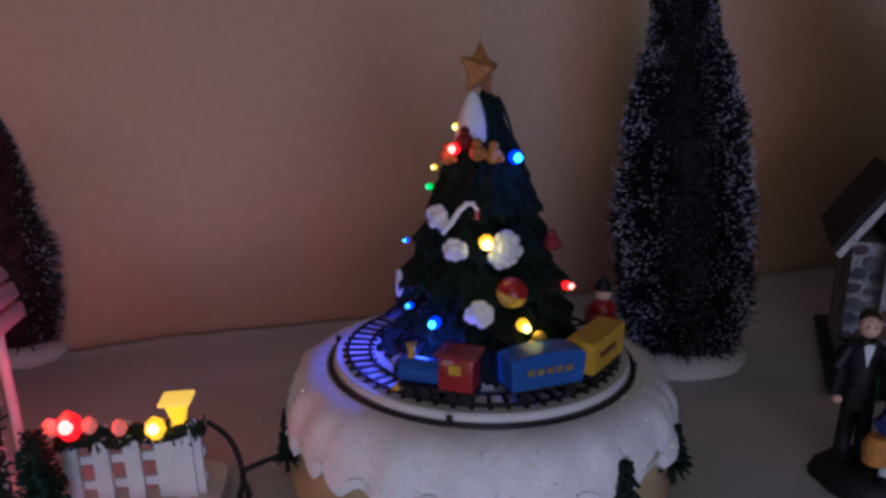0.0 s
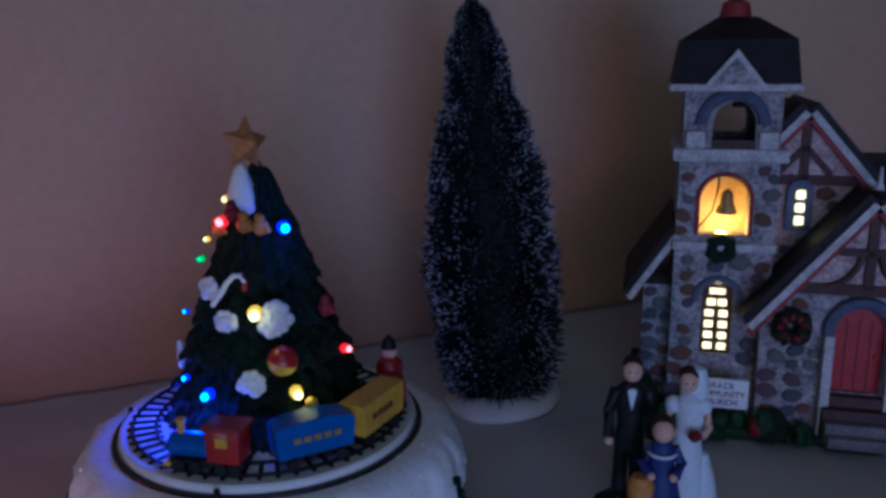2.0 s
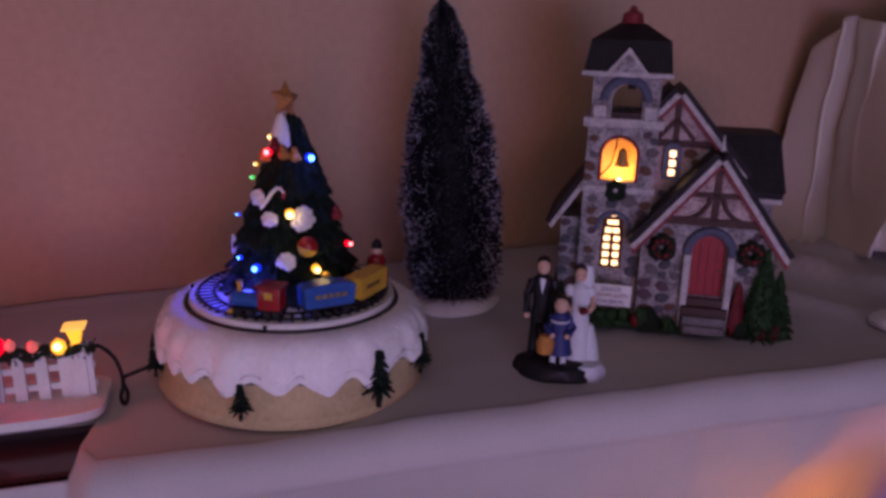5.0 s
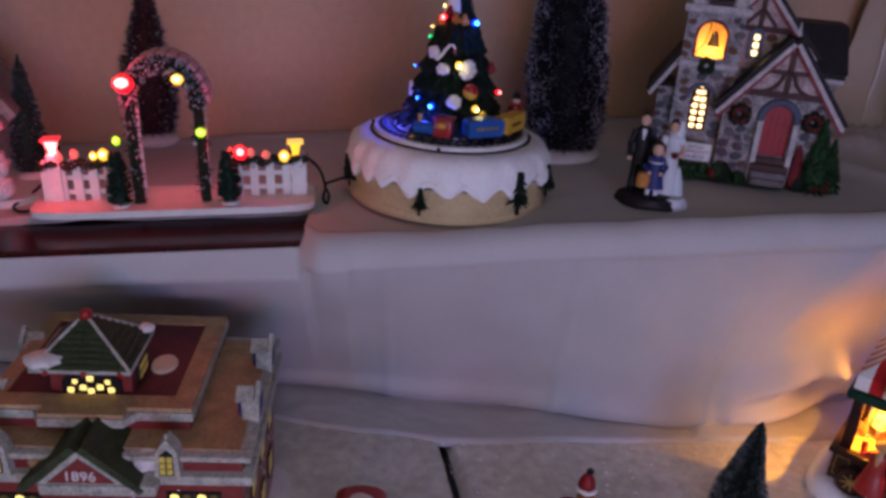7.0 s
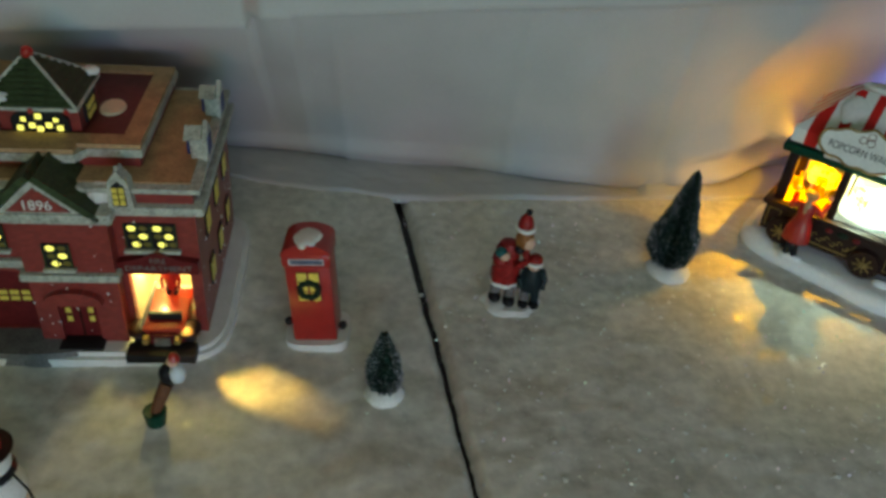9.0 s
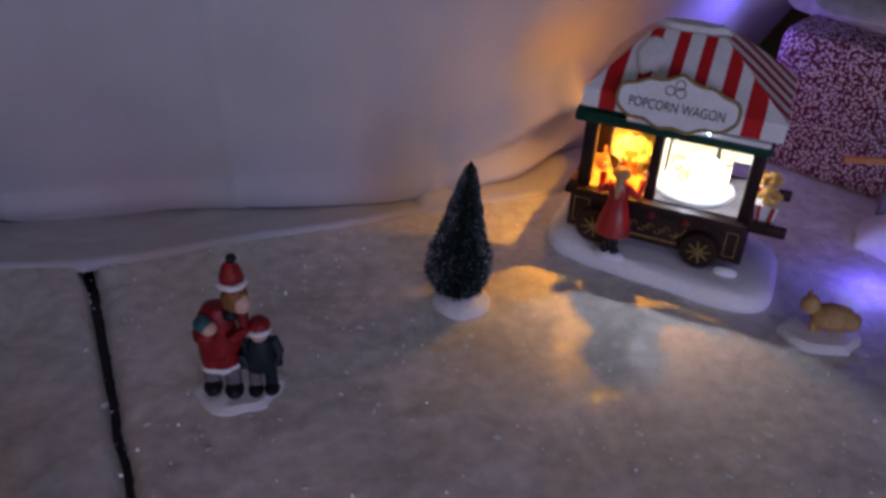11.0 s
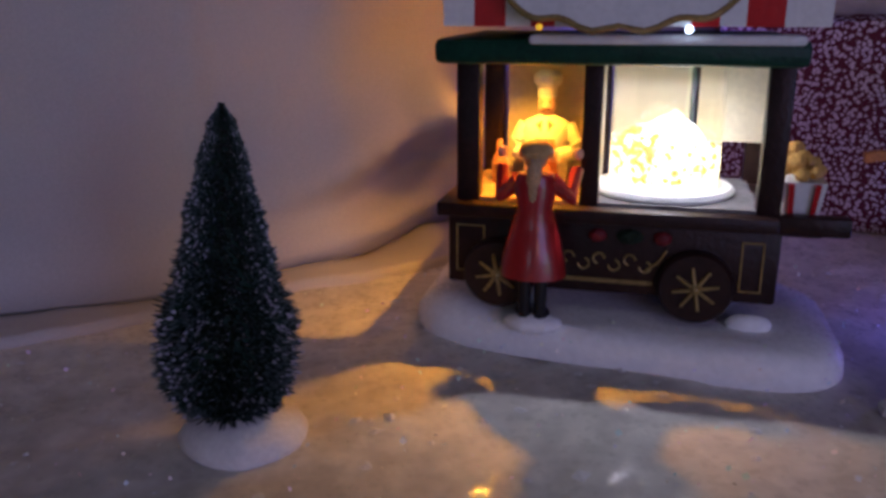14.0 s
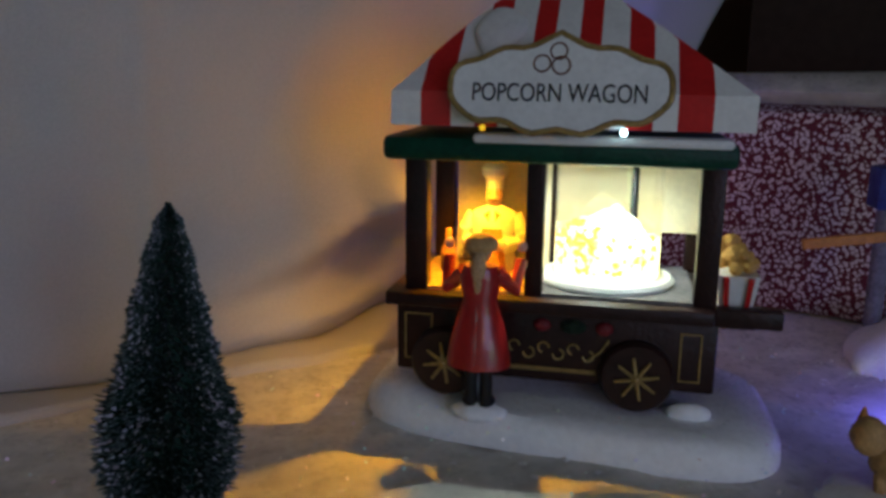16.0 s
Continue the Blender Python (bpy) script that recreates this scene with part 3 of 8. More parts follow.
# clumps of loose snow fibre
vs, fs = [], []
for i in range(1500):
    x, y = rng.uniform(-0.33, 0.6), rng.uniform(-0.2, 0.34)
    s = 0.0005 + 0.0026 * rng.random() ** 2.6
    z = snow_z(x, y) + 0.0005
    k = len(vs)
    for j in range(6):
        a = j * math.pi / 3 + rng.uniform(-0.3, 0.3)
        r = s * rng.uniform(0.6, 1.3)
        vs.append((x + r * math.cos(a), y + r * math.sin(a), z))
    vs.append((x, y, z + s * rng.uniform(0.2, 0.45)))
    fs += [(k + j, k + (j + 1) % 6, k + 6) for j in range(6)]
me = bpy.data.meshes.new("snow_clumps")
me.from_pydata(vs, [], fs)
me.materials.append(SNOWM)
tagged(new("snow_clumps", me), "small tufts of loose artificial snow", "snow", kind="stuff")


def flakes(name, points, parent, rg, size=0.0006, label=""):
    """Glitter flakes lying on a surface: points are (place, normal)."""
    vs, fs = [], []
    for p, nrm in points:
        q = nrm.to_track_quat("Z", "Y").to_matrix() @ Euler((rg.gauss(0, 0.35), rg.gauss(0, 0.35), rg.uniform(0, 6))).to_matrix()
        s = size * rg.uniform(0.5, 1.2)
        k = len(vs)
        vs += [tuple(p + nrm * 0.0006 + q @ Vector(c)) for c in ((-s, -s, 0), (s, -s, 0), (s, s, 0), (-s, s, 0))]
        fs.append((k, k + 1, k + 2, k + 3))
    me = bpy.data.meshes.new(name)
    me.from_pydata(vs, [], fs)
    me.materials.append(FLAKE)
    ob = new(name, me)
    ob.parent = parent
    tagged(ob, label, kind="stuff")


def scatter(ob, count, rg):
    """Random places on a mesh, with the faces' normals."""
    me = ob.data
    polys = [p for p in me.polygons if p.normal.z > -0.2]
    area = [p.area for p in polys]
    out = []
    for p in rg.choices(polys, area, k=count):
        c = [me.vertices[v].co for v in p.vertices]
        a, b = rg.random(), rg.random()
        if a + b > 1:
            a, b = 1 - a, 1 - b
        i = rg.randrange(1, len(c) - 1)
        out.append((c[0] + (c[i] - c[0]) * a + (c[i + 1] - c[0]) * b, p.normal.copy()))
    return out


# ---- bottle-brush trees ----
def brush_tree(m, height, prof, count, bristle, frost_share, base_r, label, seed, core=0.62, group="bottle-brush trees", lift=0.012, base_mat=None, frost_len=0.35, tip=None, thin=1.0, foot=(0, 0)):
    """A twisted-wire trunk, a crown of thousands of bristles and a snowy foot. prof: (share of height, radius)."""
    root = thing("bottle_brush_tree", m, label, "tree", group)
    rg = random.Random(seed)
    part("base", lathe(BM(), [(0, 0), (base_r, 0), (base_r * 1.02, 0.003), (base_r * 0.9, 0.007), (base_r * 0.45, 0.011), (0.002, lift)], 28, (*foot, 0), wob=0.05), base_mat or SNOWM, root, "snow-covered foot")
    part("trunk", tube(BM(), [(*foot, 0.004), (0, 0, height * 0.25), (0, 0, height * 0.5), (0, 0, height * 0.99)], 0.0016, r1=0.0007), WIRE, root, "twisted wire stem")
    vs, fs, mi = [], [], []
    z0 = lift
    span = height - z0
    for i in range(count):
        t = rg.random() ** 1.15
        R = pw(t, prof) * rg.uniform(0.80, 1.10)
        a = rg.uniform(0, 2 * math.pi)
        z = z0 + span * t
        R *= 1 + 0.11 * N(math.cos(a) * 2.6 + 7, math.sin(a) * 2.6, z * 55)
        d = Vector((math.cos(a), math.sin(a), rg.uniform(-0.12, 0.28))).normalized()
        p0 = Vector((0, 0, z)) + d * R * core
        p1 = Vector((0, 0, z)) + d * R
        w = rg.uniform(0.00035, 0.00065) * thin
        side = d.cross(Vector((0, 0, 1))).normalized() * w
        upv = Vector((0, 0, 1)) * w
        clump = 0.5 + 0.9 * N(math.cos(a) * 3.1, math.sin(a) * 3.1, z * 75)
        frosted = rg.random() < frost_share * 2 * max(0.0, clump) ** 1.3
        cut = 1 - frost_len * rg.uniform(0.6, 1.3)
        pm = p0.lerp(p1, cut)
        for sd in (side, upv):
            k = len(vs)
            vs += [tuple(p0 - sd), tuple(p0 + sd), tuple(pm + sd * 0.9), tuple(pm - sd * 0.9)]
            fs.append((k, k + 1, k + 2, k + 3))
            mi.append(0)
            vs += [tuple(p1)]
            sp = sd * (1.9 if frosted else 0.9)
            vs += [tuple(pm + sp), tuple(pm - sp)]
            fs.append((k + 6, k + 5, k + 4))
            mi.append(1 if frosted else 2)
    me = bpy.data.meshes.new("bristles")
    me.from_pydata(vs, [], fs)
    me.materials.append(bristle)
    me.materials.append(FROST)
    me.materials.append(tip or TIPG)
    me.polygons.foreach_set("material_index", mi)
    ob = new("crown", me)
    ob.parent = root
    tagged(ob, "dense bristles with frosted tips", kind="stuff")
    core_prof = [(0, z0)] + [(max(0.001, pw(t, prof) * (core + 0.12)), z0 + span * t) for t in lin(0.0, 0.97, 20)] + [(0, height * 0.985)]
    part("inner_brush", lathe(BM(), core_prof, 28, wob=0.12), bristle, root, "dark inner bristles")
    return root


BIG = [(0, 0.034), (0.08, 0.0385), (0.3, 0.040), (0.5, 0.036), (0.68, 0.0275), (0.74, 0.0205), (0.85, 0.0175), (0.94, 0.0105), (1, 0.002)]
brush_tree(pose(0.157, 0.512, shelf_z(0.157), -1, -4.6, 0), 0.247, BIG, 32000, BRISTLED, 0.34, 0.036, "tall dark bottle-brush tree with frosted tips on the shelf", 1, core=0.70, frost_len=0.20, tip=TIPD, thin=0.62)
brush_tree(pose(-0.272, 0.537, shelf_z(-0.272), 0, 0, 0), 0.168, [(0, 0.026), (0.15, 0.031), (0.4, 0.029), (0.6, 0.020), (0.8, 0.012), (1, 0.001)], 5500, BRISTLER, 0.15, 0.026, "burgundy-tinted bottle-brush tree behind the garden arch", 2)
MID = [(0, 0.015), (0.12, 0.0215), (0.3, 0.0205), (0.45, 0.0155), (0.6, 0.0120), (0.8, 0.0078), (0.93, 0.0045), (1, 0.001)]
brush_tree(pose(0.2875, 0.242, 0.0, 0, 3, 0), 0.107, MID, 17000, BRISTLE, 0.13, 0.0200, "dark green bottle-brush tree on a snowy wooden disc", 3, base_mat=SNOWM, frost_len=0.25, thin=0.62, foot=(0.004, -0.001))
brush_tree(pose(0.0345, 0.077, 0.0, -4, -2, 0), 0.058, [(0, 0.011), (0.2, 0.014), (0.45, 0.0125), (0.7, 0.008), (0.9, 0.005), (1, 0.003)], 3600, BRISTLE, 0.16, 0.0145, "small dark bottle-brush tree on a white foot", 4, lift=0.010)


# ---- the musical tree with its train ----
CX, CY, CZ = 0.031, 0.388, shelf_z(0.031)
carousel = thing("musical_tree", pose(CX, CY, CZ + 0.001), "musical resin Christmas tree on snowy base with toy train", "music box")
part("base", lathe(BM(), [(0, 0), (0.086, 0), (0.0875, 0.003), (0.0875, 0.007), (0.085, 0.010), (0.083, 0.028), (0.081, 0.046), (0, 0.046)], 64), TAN, carousel, "tan stone-coloured round base")
# snow cap with dripping scalloped lower rim
bm = BM()
segs = 180
rings = []
for prof in range(9):
    row = []
    for i in range(segs):
        a = 2 * math.pi * i / segs
        drip = (0.5 + 0.5 * math.sin(a * 19 + 1.9 * math.sin(a * 3) + math.sin(a * 5))) ** 0.8 * (0.75 + 0.5 * N(math.cos(a) * 5, math.sin(a) * 5)) + 0.30 * N(math.cos(a) * 9, math.sin(a) * 9, 4)
        low = 0.0315 - 0.0110 * drip
        r, z = [(0.0835, low), (0.0875, low - 0.001), (0.0895, low + 0.004), (0.0885, 0.034), (0.0865, 0.043), (0.083, 0.049), (0.078, 0.0525), (0.0715, 0.054), (0.0, 0.054)][prof]
        if prof in (2, 3, 4, 5):
            r += 0.0022 * N(math.cos(a) * 9, math.sin(a) * 9, z * 90) + 0.0008 * math.sin(a * 19 + 1.9 * math.sin(a * 3) + math.sin(a * 5))
        row.append(bm.verts.new((r * math.cos(a), r * math.sin(a), z)) if r else None)
    rings.append(row)
cv = bm.verts.new((0, 0, 0.054))
for p, q in zip(rings, rings[1:]):
    for i in range(segs):
        j = (i + 1) % segs
        if q[0] is None:
            bm.faces.new((p[i], p[j], cv))
        else:
            bm.faces.new((p[i], p[j], q[j], q[i]))
bm.faces.new(rings[0])
cap = part("snow_cap", bm, SNOW, carousel, "glittery white snow icing with dripping edge")
flakes("glitter", scatter(cap, 900, random.Random(70)), cap, random.Random(71), 0.00055, "iridescent glitter in the icing")
part("rim_groove", lathe(BM(), [(0.0672, 0.0535), (0.0672, 0.0552), (0.0692, 0.0552), (0.0698, 0.0535)], 72), RAIL, carousel, "dark groove round the turntable")
part("turntable", lathe(BM(), [(0, 0.054), (0.0665, 0.054), (0.0665, 0.0575), (0.0655, 0.0585), (0, 0.0585)], 72), WHITE, carousel, "white disc under the rails")
bm = BM()
for r in (0.0505, 0.0605):
    ring(bm, (0, 0, 0), r, 0.0008, 0, 90, 6, Matrix.Translation((0, 0, 0.0598)) @ Matrix.Rotation(radians(90), 4, "X"))
track = part("track", bm, RAIL, carousel, "black toy railway track")
tie = bmesh.new()
box(tie, -0.0072, 0.0072, -0.0009, 0.0009, 0, 0.0009, bevel=0.0002)
tme = bpy.data.meshes.new("sleeper")
tie.to_mesh(tme)
tie.free()
tme.materials.append(RAIL)
for i in range(54):
    shared("sleeper", tme, track, Matrix.Rotation(2 * math.pi * i / 54, 4, "Z") @ Matrix.Translation((0.0555, 0, 0.0585)))
for a in (-100, -10, 80, 170):
    part("peg", lathe(BM(), [(0, 0), (0.0012, 0), (0.0012, 0.003), (0, 0.0034)], 10), RAIL, carousel, m=Matrix.Translation((0.0685 * math.cos(radians(a)), 0.0685 * math.sin(radians(a)), 0.055)))
# the tree: tiers of drooping boughs
tree = part("tree_snow_mound", lathe(BM(), [(0, 0.0585), (0.044, 0.0585), (0.043, 0.061), (0.036, 0.066), (0, 0.068)], 48, wob=0.08), SNOWM, carousel, "white snow mound under the tree")
def bough(bm, a, z, R):
    """A drooping sprig with a toothed outline and a raised rib."""
    u, w = Vector((math.cos(a), math.sin(a), 0)), Vector((-math.sin(a), math.cos(a), 0))
    rows = []
    for t, wd in ((0, 0.10), (0.17, 0.21), (0.33, 0.13), (0.5, 0.20), (0.67, 0.11), (0.83, 0.14), (1, 0.0)):
        c = u * R * (0.45 + 0.68 * t) + Vector((0, 0, z + 0.0095 - 0.0150 * t ** 1.5))
        rows.append((bm.verts.new(c - w * wd * R - Vector((0, 0, 0.0026))), bm.verts.new(c + Vector((0, 0, 0.0008))), bm.verts.new(c + w * wd * R - Vector((0, 0, 0.0026)))))
    for p, q in zip(rows, rows[1:]):
        bm.faces.new((p[0], p[1], q[1], q[0]))
        bm.faces.new((p[1], p[2], q[2], q[1]))


TR = [(0.066, 0.0415), (0.082, 0.0375), (0.098, 0.0335), (0.114, 0.0278), (0.130, 0.0225), (0.144, 0.0172), (0.156, 0.0115)]
for k, (z, R) in enumerate(TR):
    bm = BM()
    n = 132 - 10 * k
    lobes = 15 - k
    top = TR[k + 1][0] + 0.010 if k < 6 else 0.176
    rows = []
    for s, (rs, zs) in enumerate(((0.12, top), (0.45, z + (top - z) * 0.62), (0.80, z + (top - z) * 0.28), (1.0, z + 0.001), (0.93, z - 0.004), (0.5, z + 0.003))):
        row = []
        for i in range(n):
            a = 2 * math.pi * i / n
            lob = abs(math.sin(a * lobes / 2 + k * 1.3 + 0.6 * math.sin(2 * a)))
            jag = 0.5 + 0.5 * math.sin(a * lobes * 4 + k)
            r = R * rs * (1 + (rs ** 3) * (0.13 * lob + 0.06 * jag - 0.08))
            dz = -0.0055 * lob * rs ** 3 - 0.0018 * jag * rs ** 2
            row.append(bm.verts.new((r * math.cos(a), r * math.sin(a), zs + dz)))
        rows.append(row)
    for p, q in zip(rows, rows[1:]):
        for i in range(n):
            bm.faces.new((p[i], p[(i + 1) % n], q[(i + 1) % n], q[i]))
    bm.faces.new(rows[0])
    bm.faces.new(rows[-1])
    for i in range(2 * lobes):
        bough(bm, 2 * math.pi * (i + 0.35 * math.sin(5 * i + k)) / (2 * lobes) + k, z + (0.0065 if i % 2 else 0.0), R * (0.90 if i % 2 else 1.02))
    part("bough_tier", bm, TREEG, carousel, "dark green resin boughs")
# star on top
bm = BM()
sp = []
for i in range(10):
    a = radians(90 + 36 * i)
    r = 0.0135 if i % 2 == 0 else 0.0072
    sp.append((r * math.cos(a), r * math.sin(a)))
f0 = [bm.verts.new((x, 0, z)) for x, z in sp]
c1, c2 = bm.verts.new((0, -0.0042, 0)), bm.verts.new((0, 0.0042, 0))
for i in range(10):
    bm.faces.new((f0[i], f0[(i + 1) % 10], c1))
    bm.faces.new((f0[(i + 1) % 10], f0[i], c2))
part("star", bm, STAR, carousel, "gold five-pointed star", m=pose(-0.003, -0.004, 0.1830, -8, 8, 42) @ Matrix.Diagonal((0.86, 1.9, 0.90, 1)))
part("snow_tip", lathe(BM(), [(0, 0.152), (0.0075, 0.154), (0.0062, 0.163), (0.003, 0.172), (0, 0.177)], 16, (-0.0055, -0.0065, 0), wob=0.15), SNOWM, carousel, "snow on the tree top")


def on_tree(a, z, out=0.0):
    R = pw(z, [(0.06, 0.044), (0.085, 0.0385), (0.11, 0.0315), (0.13, 0.0265), (0.15, 0.018), (0.17, 0.006)]) + out
    return (R * math.cos(radians(a)), R * math.sin(radians(a)), z)


# lights: angle round the tree, height, material
LEDS = [(-130, 0.152, LEDR, 0.0024), (-52, 0.149, LEDB, 0.0026), (-88, 0.117, LEDY, 0.0030), (-66, 0.084, LEDY, 0.0026), (-22, 0.094, LEDR, 0.0019), (-118, 0.084, LEDB, 0.0022),
        (-150, 0.160, LEDY, 0.0016), (-160, 0.143, LEDY, 0.0012), (-148, 0.136, LEDG, 0.0014), (-172, 0.110, LEDB, 0.0010), (-138, 0.088, LEDB, 0.0012), (-104, 0.0735, LEDB, 0.0012)]
for a, z, k, r in LEDS:
    x, y, z = on_tree(a, z, 0.002)
    led = part("led", ball(BM(), x, y, z, r * 1.1, segs=10, rings=6), k, carousel, "tiny lit bulb")
    part("led_core", ball(BM(), x * (1 + 0.9 * r / 0.03), y * (1 + 0.9 * r / 0.03) - r * 0.3, z, r * 0.75, segs=8, rings=6), CORE[k], led)

for a, z, k, w in ((-52, 0.149, (0.05, 0.10, 1.0), 0.014), (-120, 0.076, (0.06, 0.10, 1.0), 0.030), (-175, 0.074, (0.08, 0.08, 1.0), 0.035), (-130, 0.152, (1.0, 0.05, 0.06), 0.003), (-88, 0.117, (1.0, 0.75, 0.2), 0.003), (-62, 0.083, (1.0, 0.75, 0.2), 0.002)):
    lamp("led_glow", "POINT", carousel.matrix_world @ Matrix.Translation(on_tree(a, z, 0.008)), w, k, 0.003)
# snow clumps and ornaments
def puff(rx, rz):
    """A lumpy tuft of moulded snow."""
    rg = random.Random(int(rx * 1e5 + rz * 1e6))
    bm = BM()
    ball(bm, 0, 0, 0, rx * 0.72, sz=rz / rx, sy=0.6, wob=0.3, segs=16, rings=9)
    for i in range(9):
        a = 2 * math.pi * i / 9 + rg.uniform(-0.2, 0.2)
        ball(bm, rx * 0.62 * math.cos(a), rg.uniform(-0.001, 0.0005), rz * 0.62 * math.sin(a), rx * rg.uniform(0.26, 0.42), sy=0.8, wob=0.3, segs=9, rings=6)
    return bm


for a, z, rx, rz, k in ((-74, 0.1135, 0.0085, 0.0085, SNOWM), (-112, 0.113, 0.0062, 0.0042, SNOWM), (-92, 0.0885, 0.0068, 0.0056, SNOWM), (-133, 0.124, 0.0070, 0.0048, SNOWM), (-166, 0.092, 0.004, 0.008, SNOWM)):
    x, y, zz = on_tree(a, z, 0.000)
    part("snow_clump", puff(rx, rz), k, carousel, "white snow clump", m=Matrix.Translation((x, y, zz)) @ Matrix.Rotation(radians(a + 90), 4, "Z"))
bm = BM()
x, y, z = on_tree(-72, 0.0975, 0.003)
ball(bm, 0, 0, 0, 0.0064, segs=18, rings=12)
for f in bm.faces:
    f.material_index = 0 if f.calc_center_median().z > 0.0005 else 1
part("bauble", bm, [RED, YELLOW], carousel, "red and yellow ball ornament", m=Matrix.Translation((x, y, z)) @ Matrix.Rotation(0.3, 4, "Y"))
bm = BM()
x, y, z = on_tree(-108, 0.128, 0.003)
pts = [(-0.0075, 0, -0.0085), (-0.004, -0.001, -0.004), (-0.001, -0.001, 0.001), (0.002, -0.001, 0.004), (0.005, -0.001, 0.004), (0.0065, -0.001, 0.0015), (0.006, -0.001, -0.002)]
tube(bm, pts, 0.0012, segs=8)
for f in bm.faces:
    f.material_index = int((f.calc_center_median().x + f.calc_center_median().z) * 420) % 2
part("candy_cane", bm, [RED, WHITE], carousel, "red and white candy cane", m=Matrix.Translation((x, y, z)))
for a, z, k in ((-145, 0.148, STAR), (-100, 0.151, STAR), (-28, 0.113, REDTRIM), (-120, 0.155, BERRY), (-80, 0.150, BASKET)):
    x, y, zz = on_tree(a, z, 0.001)
    bm = BM()
    ball(bm, 0, 0, 0, 0.0036, wob=0.3, segs=10, rings=7)
    ball(bm, 0, -0.001, 0.004, 0.0022, segs=8, rings=6)
    ball(bm, 0.003, -0.001, -0.001, 0.0016, segs=8, rings=5)
    part("ornament", bm, k, carousel, "small painted toy ornament", m=Matrix.Translation((x, y, zz)))
x, y, z = on_tree(-62, 0.074, 0.004)
bm = BM()
ball(bm, 0, 0, 0, 0.0045, segs=10, rings=7, wob=0.3)
ball(bm, 0.002, -0.001, 0.006, 0.003, segs=10, rings=7)
ball(bm, 0.0045, -0.001, 0.001, 0.002, segs=8, rings=5)
part("toy_duck", bm, YELLOW, carousel, "yellow toy ornament", m=Matrix.Translation((x, y, z)))


# train: each car at its angle on the rails
def car_at(a):
    return Matrix.Translation((0.0555 * math.cos(radians(a)), 0.0555 * math.sin(radians(a)), 0.0600)) @ Matrix.Rotation(radians(a + 90), 4, "Z")


def wheels(parent, xs):
    for x in xs:
        for y in (-0.0052, 0.0052):
            part("wheel", lathe(BM(), [(0, -0.0008), (0.0024, -0.0008), (0.0026, 0), (0.0024, 0.0008), (0, 0.0008)], 14, m=Matrix.Translation((x, y, 0.0026)) @ UP), BLACK, parent)


engine = part("engine", box(BM(), -0.017, 0.015, -0.0048, 0.0048, 0.0030, 0.0050, bevel=0.0005), BLACK, carousel, "blue and red toy locomotive", m=car_at(-106))
part("boiler", lathe(BM(), [(0, -0.017), (0.0046, -0.017), (0.0050, -0.015), (0.0050, 0.0), (0, 0.0)], 18, m=Matrix.Translation((0, 0, 0.0095)) @ Matrix.Rotation(radians(90), 4, "Y")), BLUE, engine)
part("cab", box(BM(), 0.0, 0.014, -0.0058, 0.0058, 0.0048, 0.0185, bevel=0.0008), RED, engine)
part("cab_roof", box(BM(), -0.0015, 0.0155, -0.0066, 0.0066, 0.0185, 0.0203, bevel=0.0007), REDTRIM, engine)
part("cab_window", box(BM(), 0.0045, 0.0095, -0.0062, 0.0062, 0.0120, 0.0160), YELLOW, engine)
part("funnel", lathe(BM(), [(0, 0), (0.0014, 0), (0.0014, 0.004), (0.0023, 0.0062), (0, 0.0064)], 12, (-0.013, 0, 0.0138)), YELLOW, engine)
part("cowcatcher", prism(BM(), [(-0.0205, 0.0012), (-0.0165, 0.0012), (-0.0165, 0.005)], -0.0045, 0.0045), YELLOW, engine)
wheels(engine, (-0.012, -0.005, 0.006, 0.0115))


def wagon_car(a, k, label, bars, curved):
    c = part("carriage", box(BM(), -0.0155, 0.0155, -0.0054, 0.0054, 0.0045, 0.0062, bevel=0.0005), BLACK, carousel, label, m=car_at(a))
    bm = BM()
    top = arc(0, 0.0175, 0.0165, 0.0028, 180, 0, 10) if curved else [(-0.016, 0.0175), (-0.0165, 0.0195), (0.0165, 0.0195), (0.016, 0.0175)]
    prism(bm, [(0.0155, 0.006), (-0.0155, 0.006)] + top, -0.0060, 0.0060)
    part("body", bm, k, c)
    for i in range(bars):
        part("lettering_bar", box(BM(), -0.0095 + i * 0.0042, -0.0065 + i * 0.0042, -0.0065, -0.0058, 0.0115, 0.0140), GOLD if k is BLUE else BROWNH, c)
    wheels(c, (-0.010, 0.010))
    return c


wagon_car(-65, BLUE, "blue toy railway carriage with gold bars", 5, True)
wagon_car(-31, YELLOW, "yellow toy railway carriage with dark bars", 4, False)
sl = part("carriage", box(BM(), -0.015, 0.013, -0.0056, 0.0056, 0.0045, 0.0150, bevel=0.0016), RED, carousel, "red toy car carrying a little figure", m=car_at(6))
wheels(sl, (-0.008, 0.008))
bm = BM()
ball(bm, 0, 0, 0.0145, 0.0048, 0, sz=1.2, segs=12, rings=8)
ball(bm, 0, 0, 0.0215, 0.0030, 1, segs=10, rings=7)
lathe(bm, [(0, 0.0235), (0.0030, 0.0235), (0.0022, 0.027), (0, 0.030)], 10, mi=2)
part("rider", bm, [RED, SKIN, BLACK], sl, "painted toy rider with dark hat", m=Matrix.Translation((0.002, 0, 0.0005)) @ Matrix.Diagonal((1.35, 1.35, 1.05, 1)))
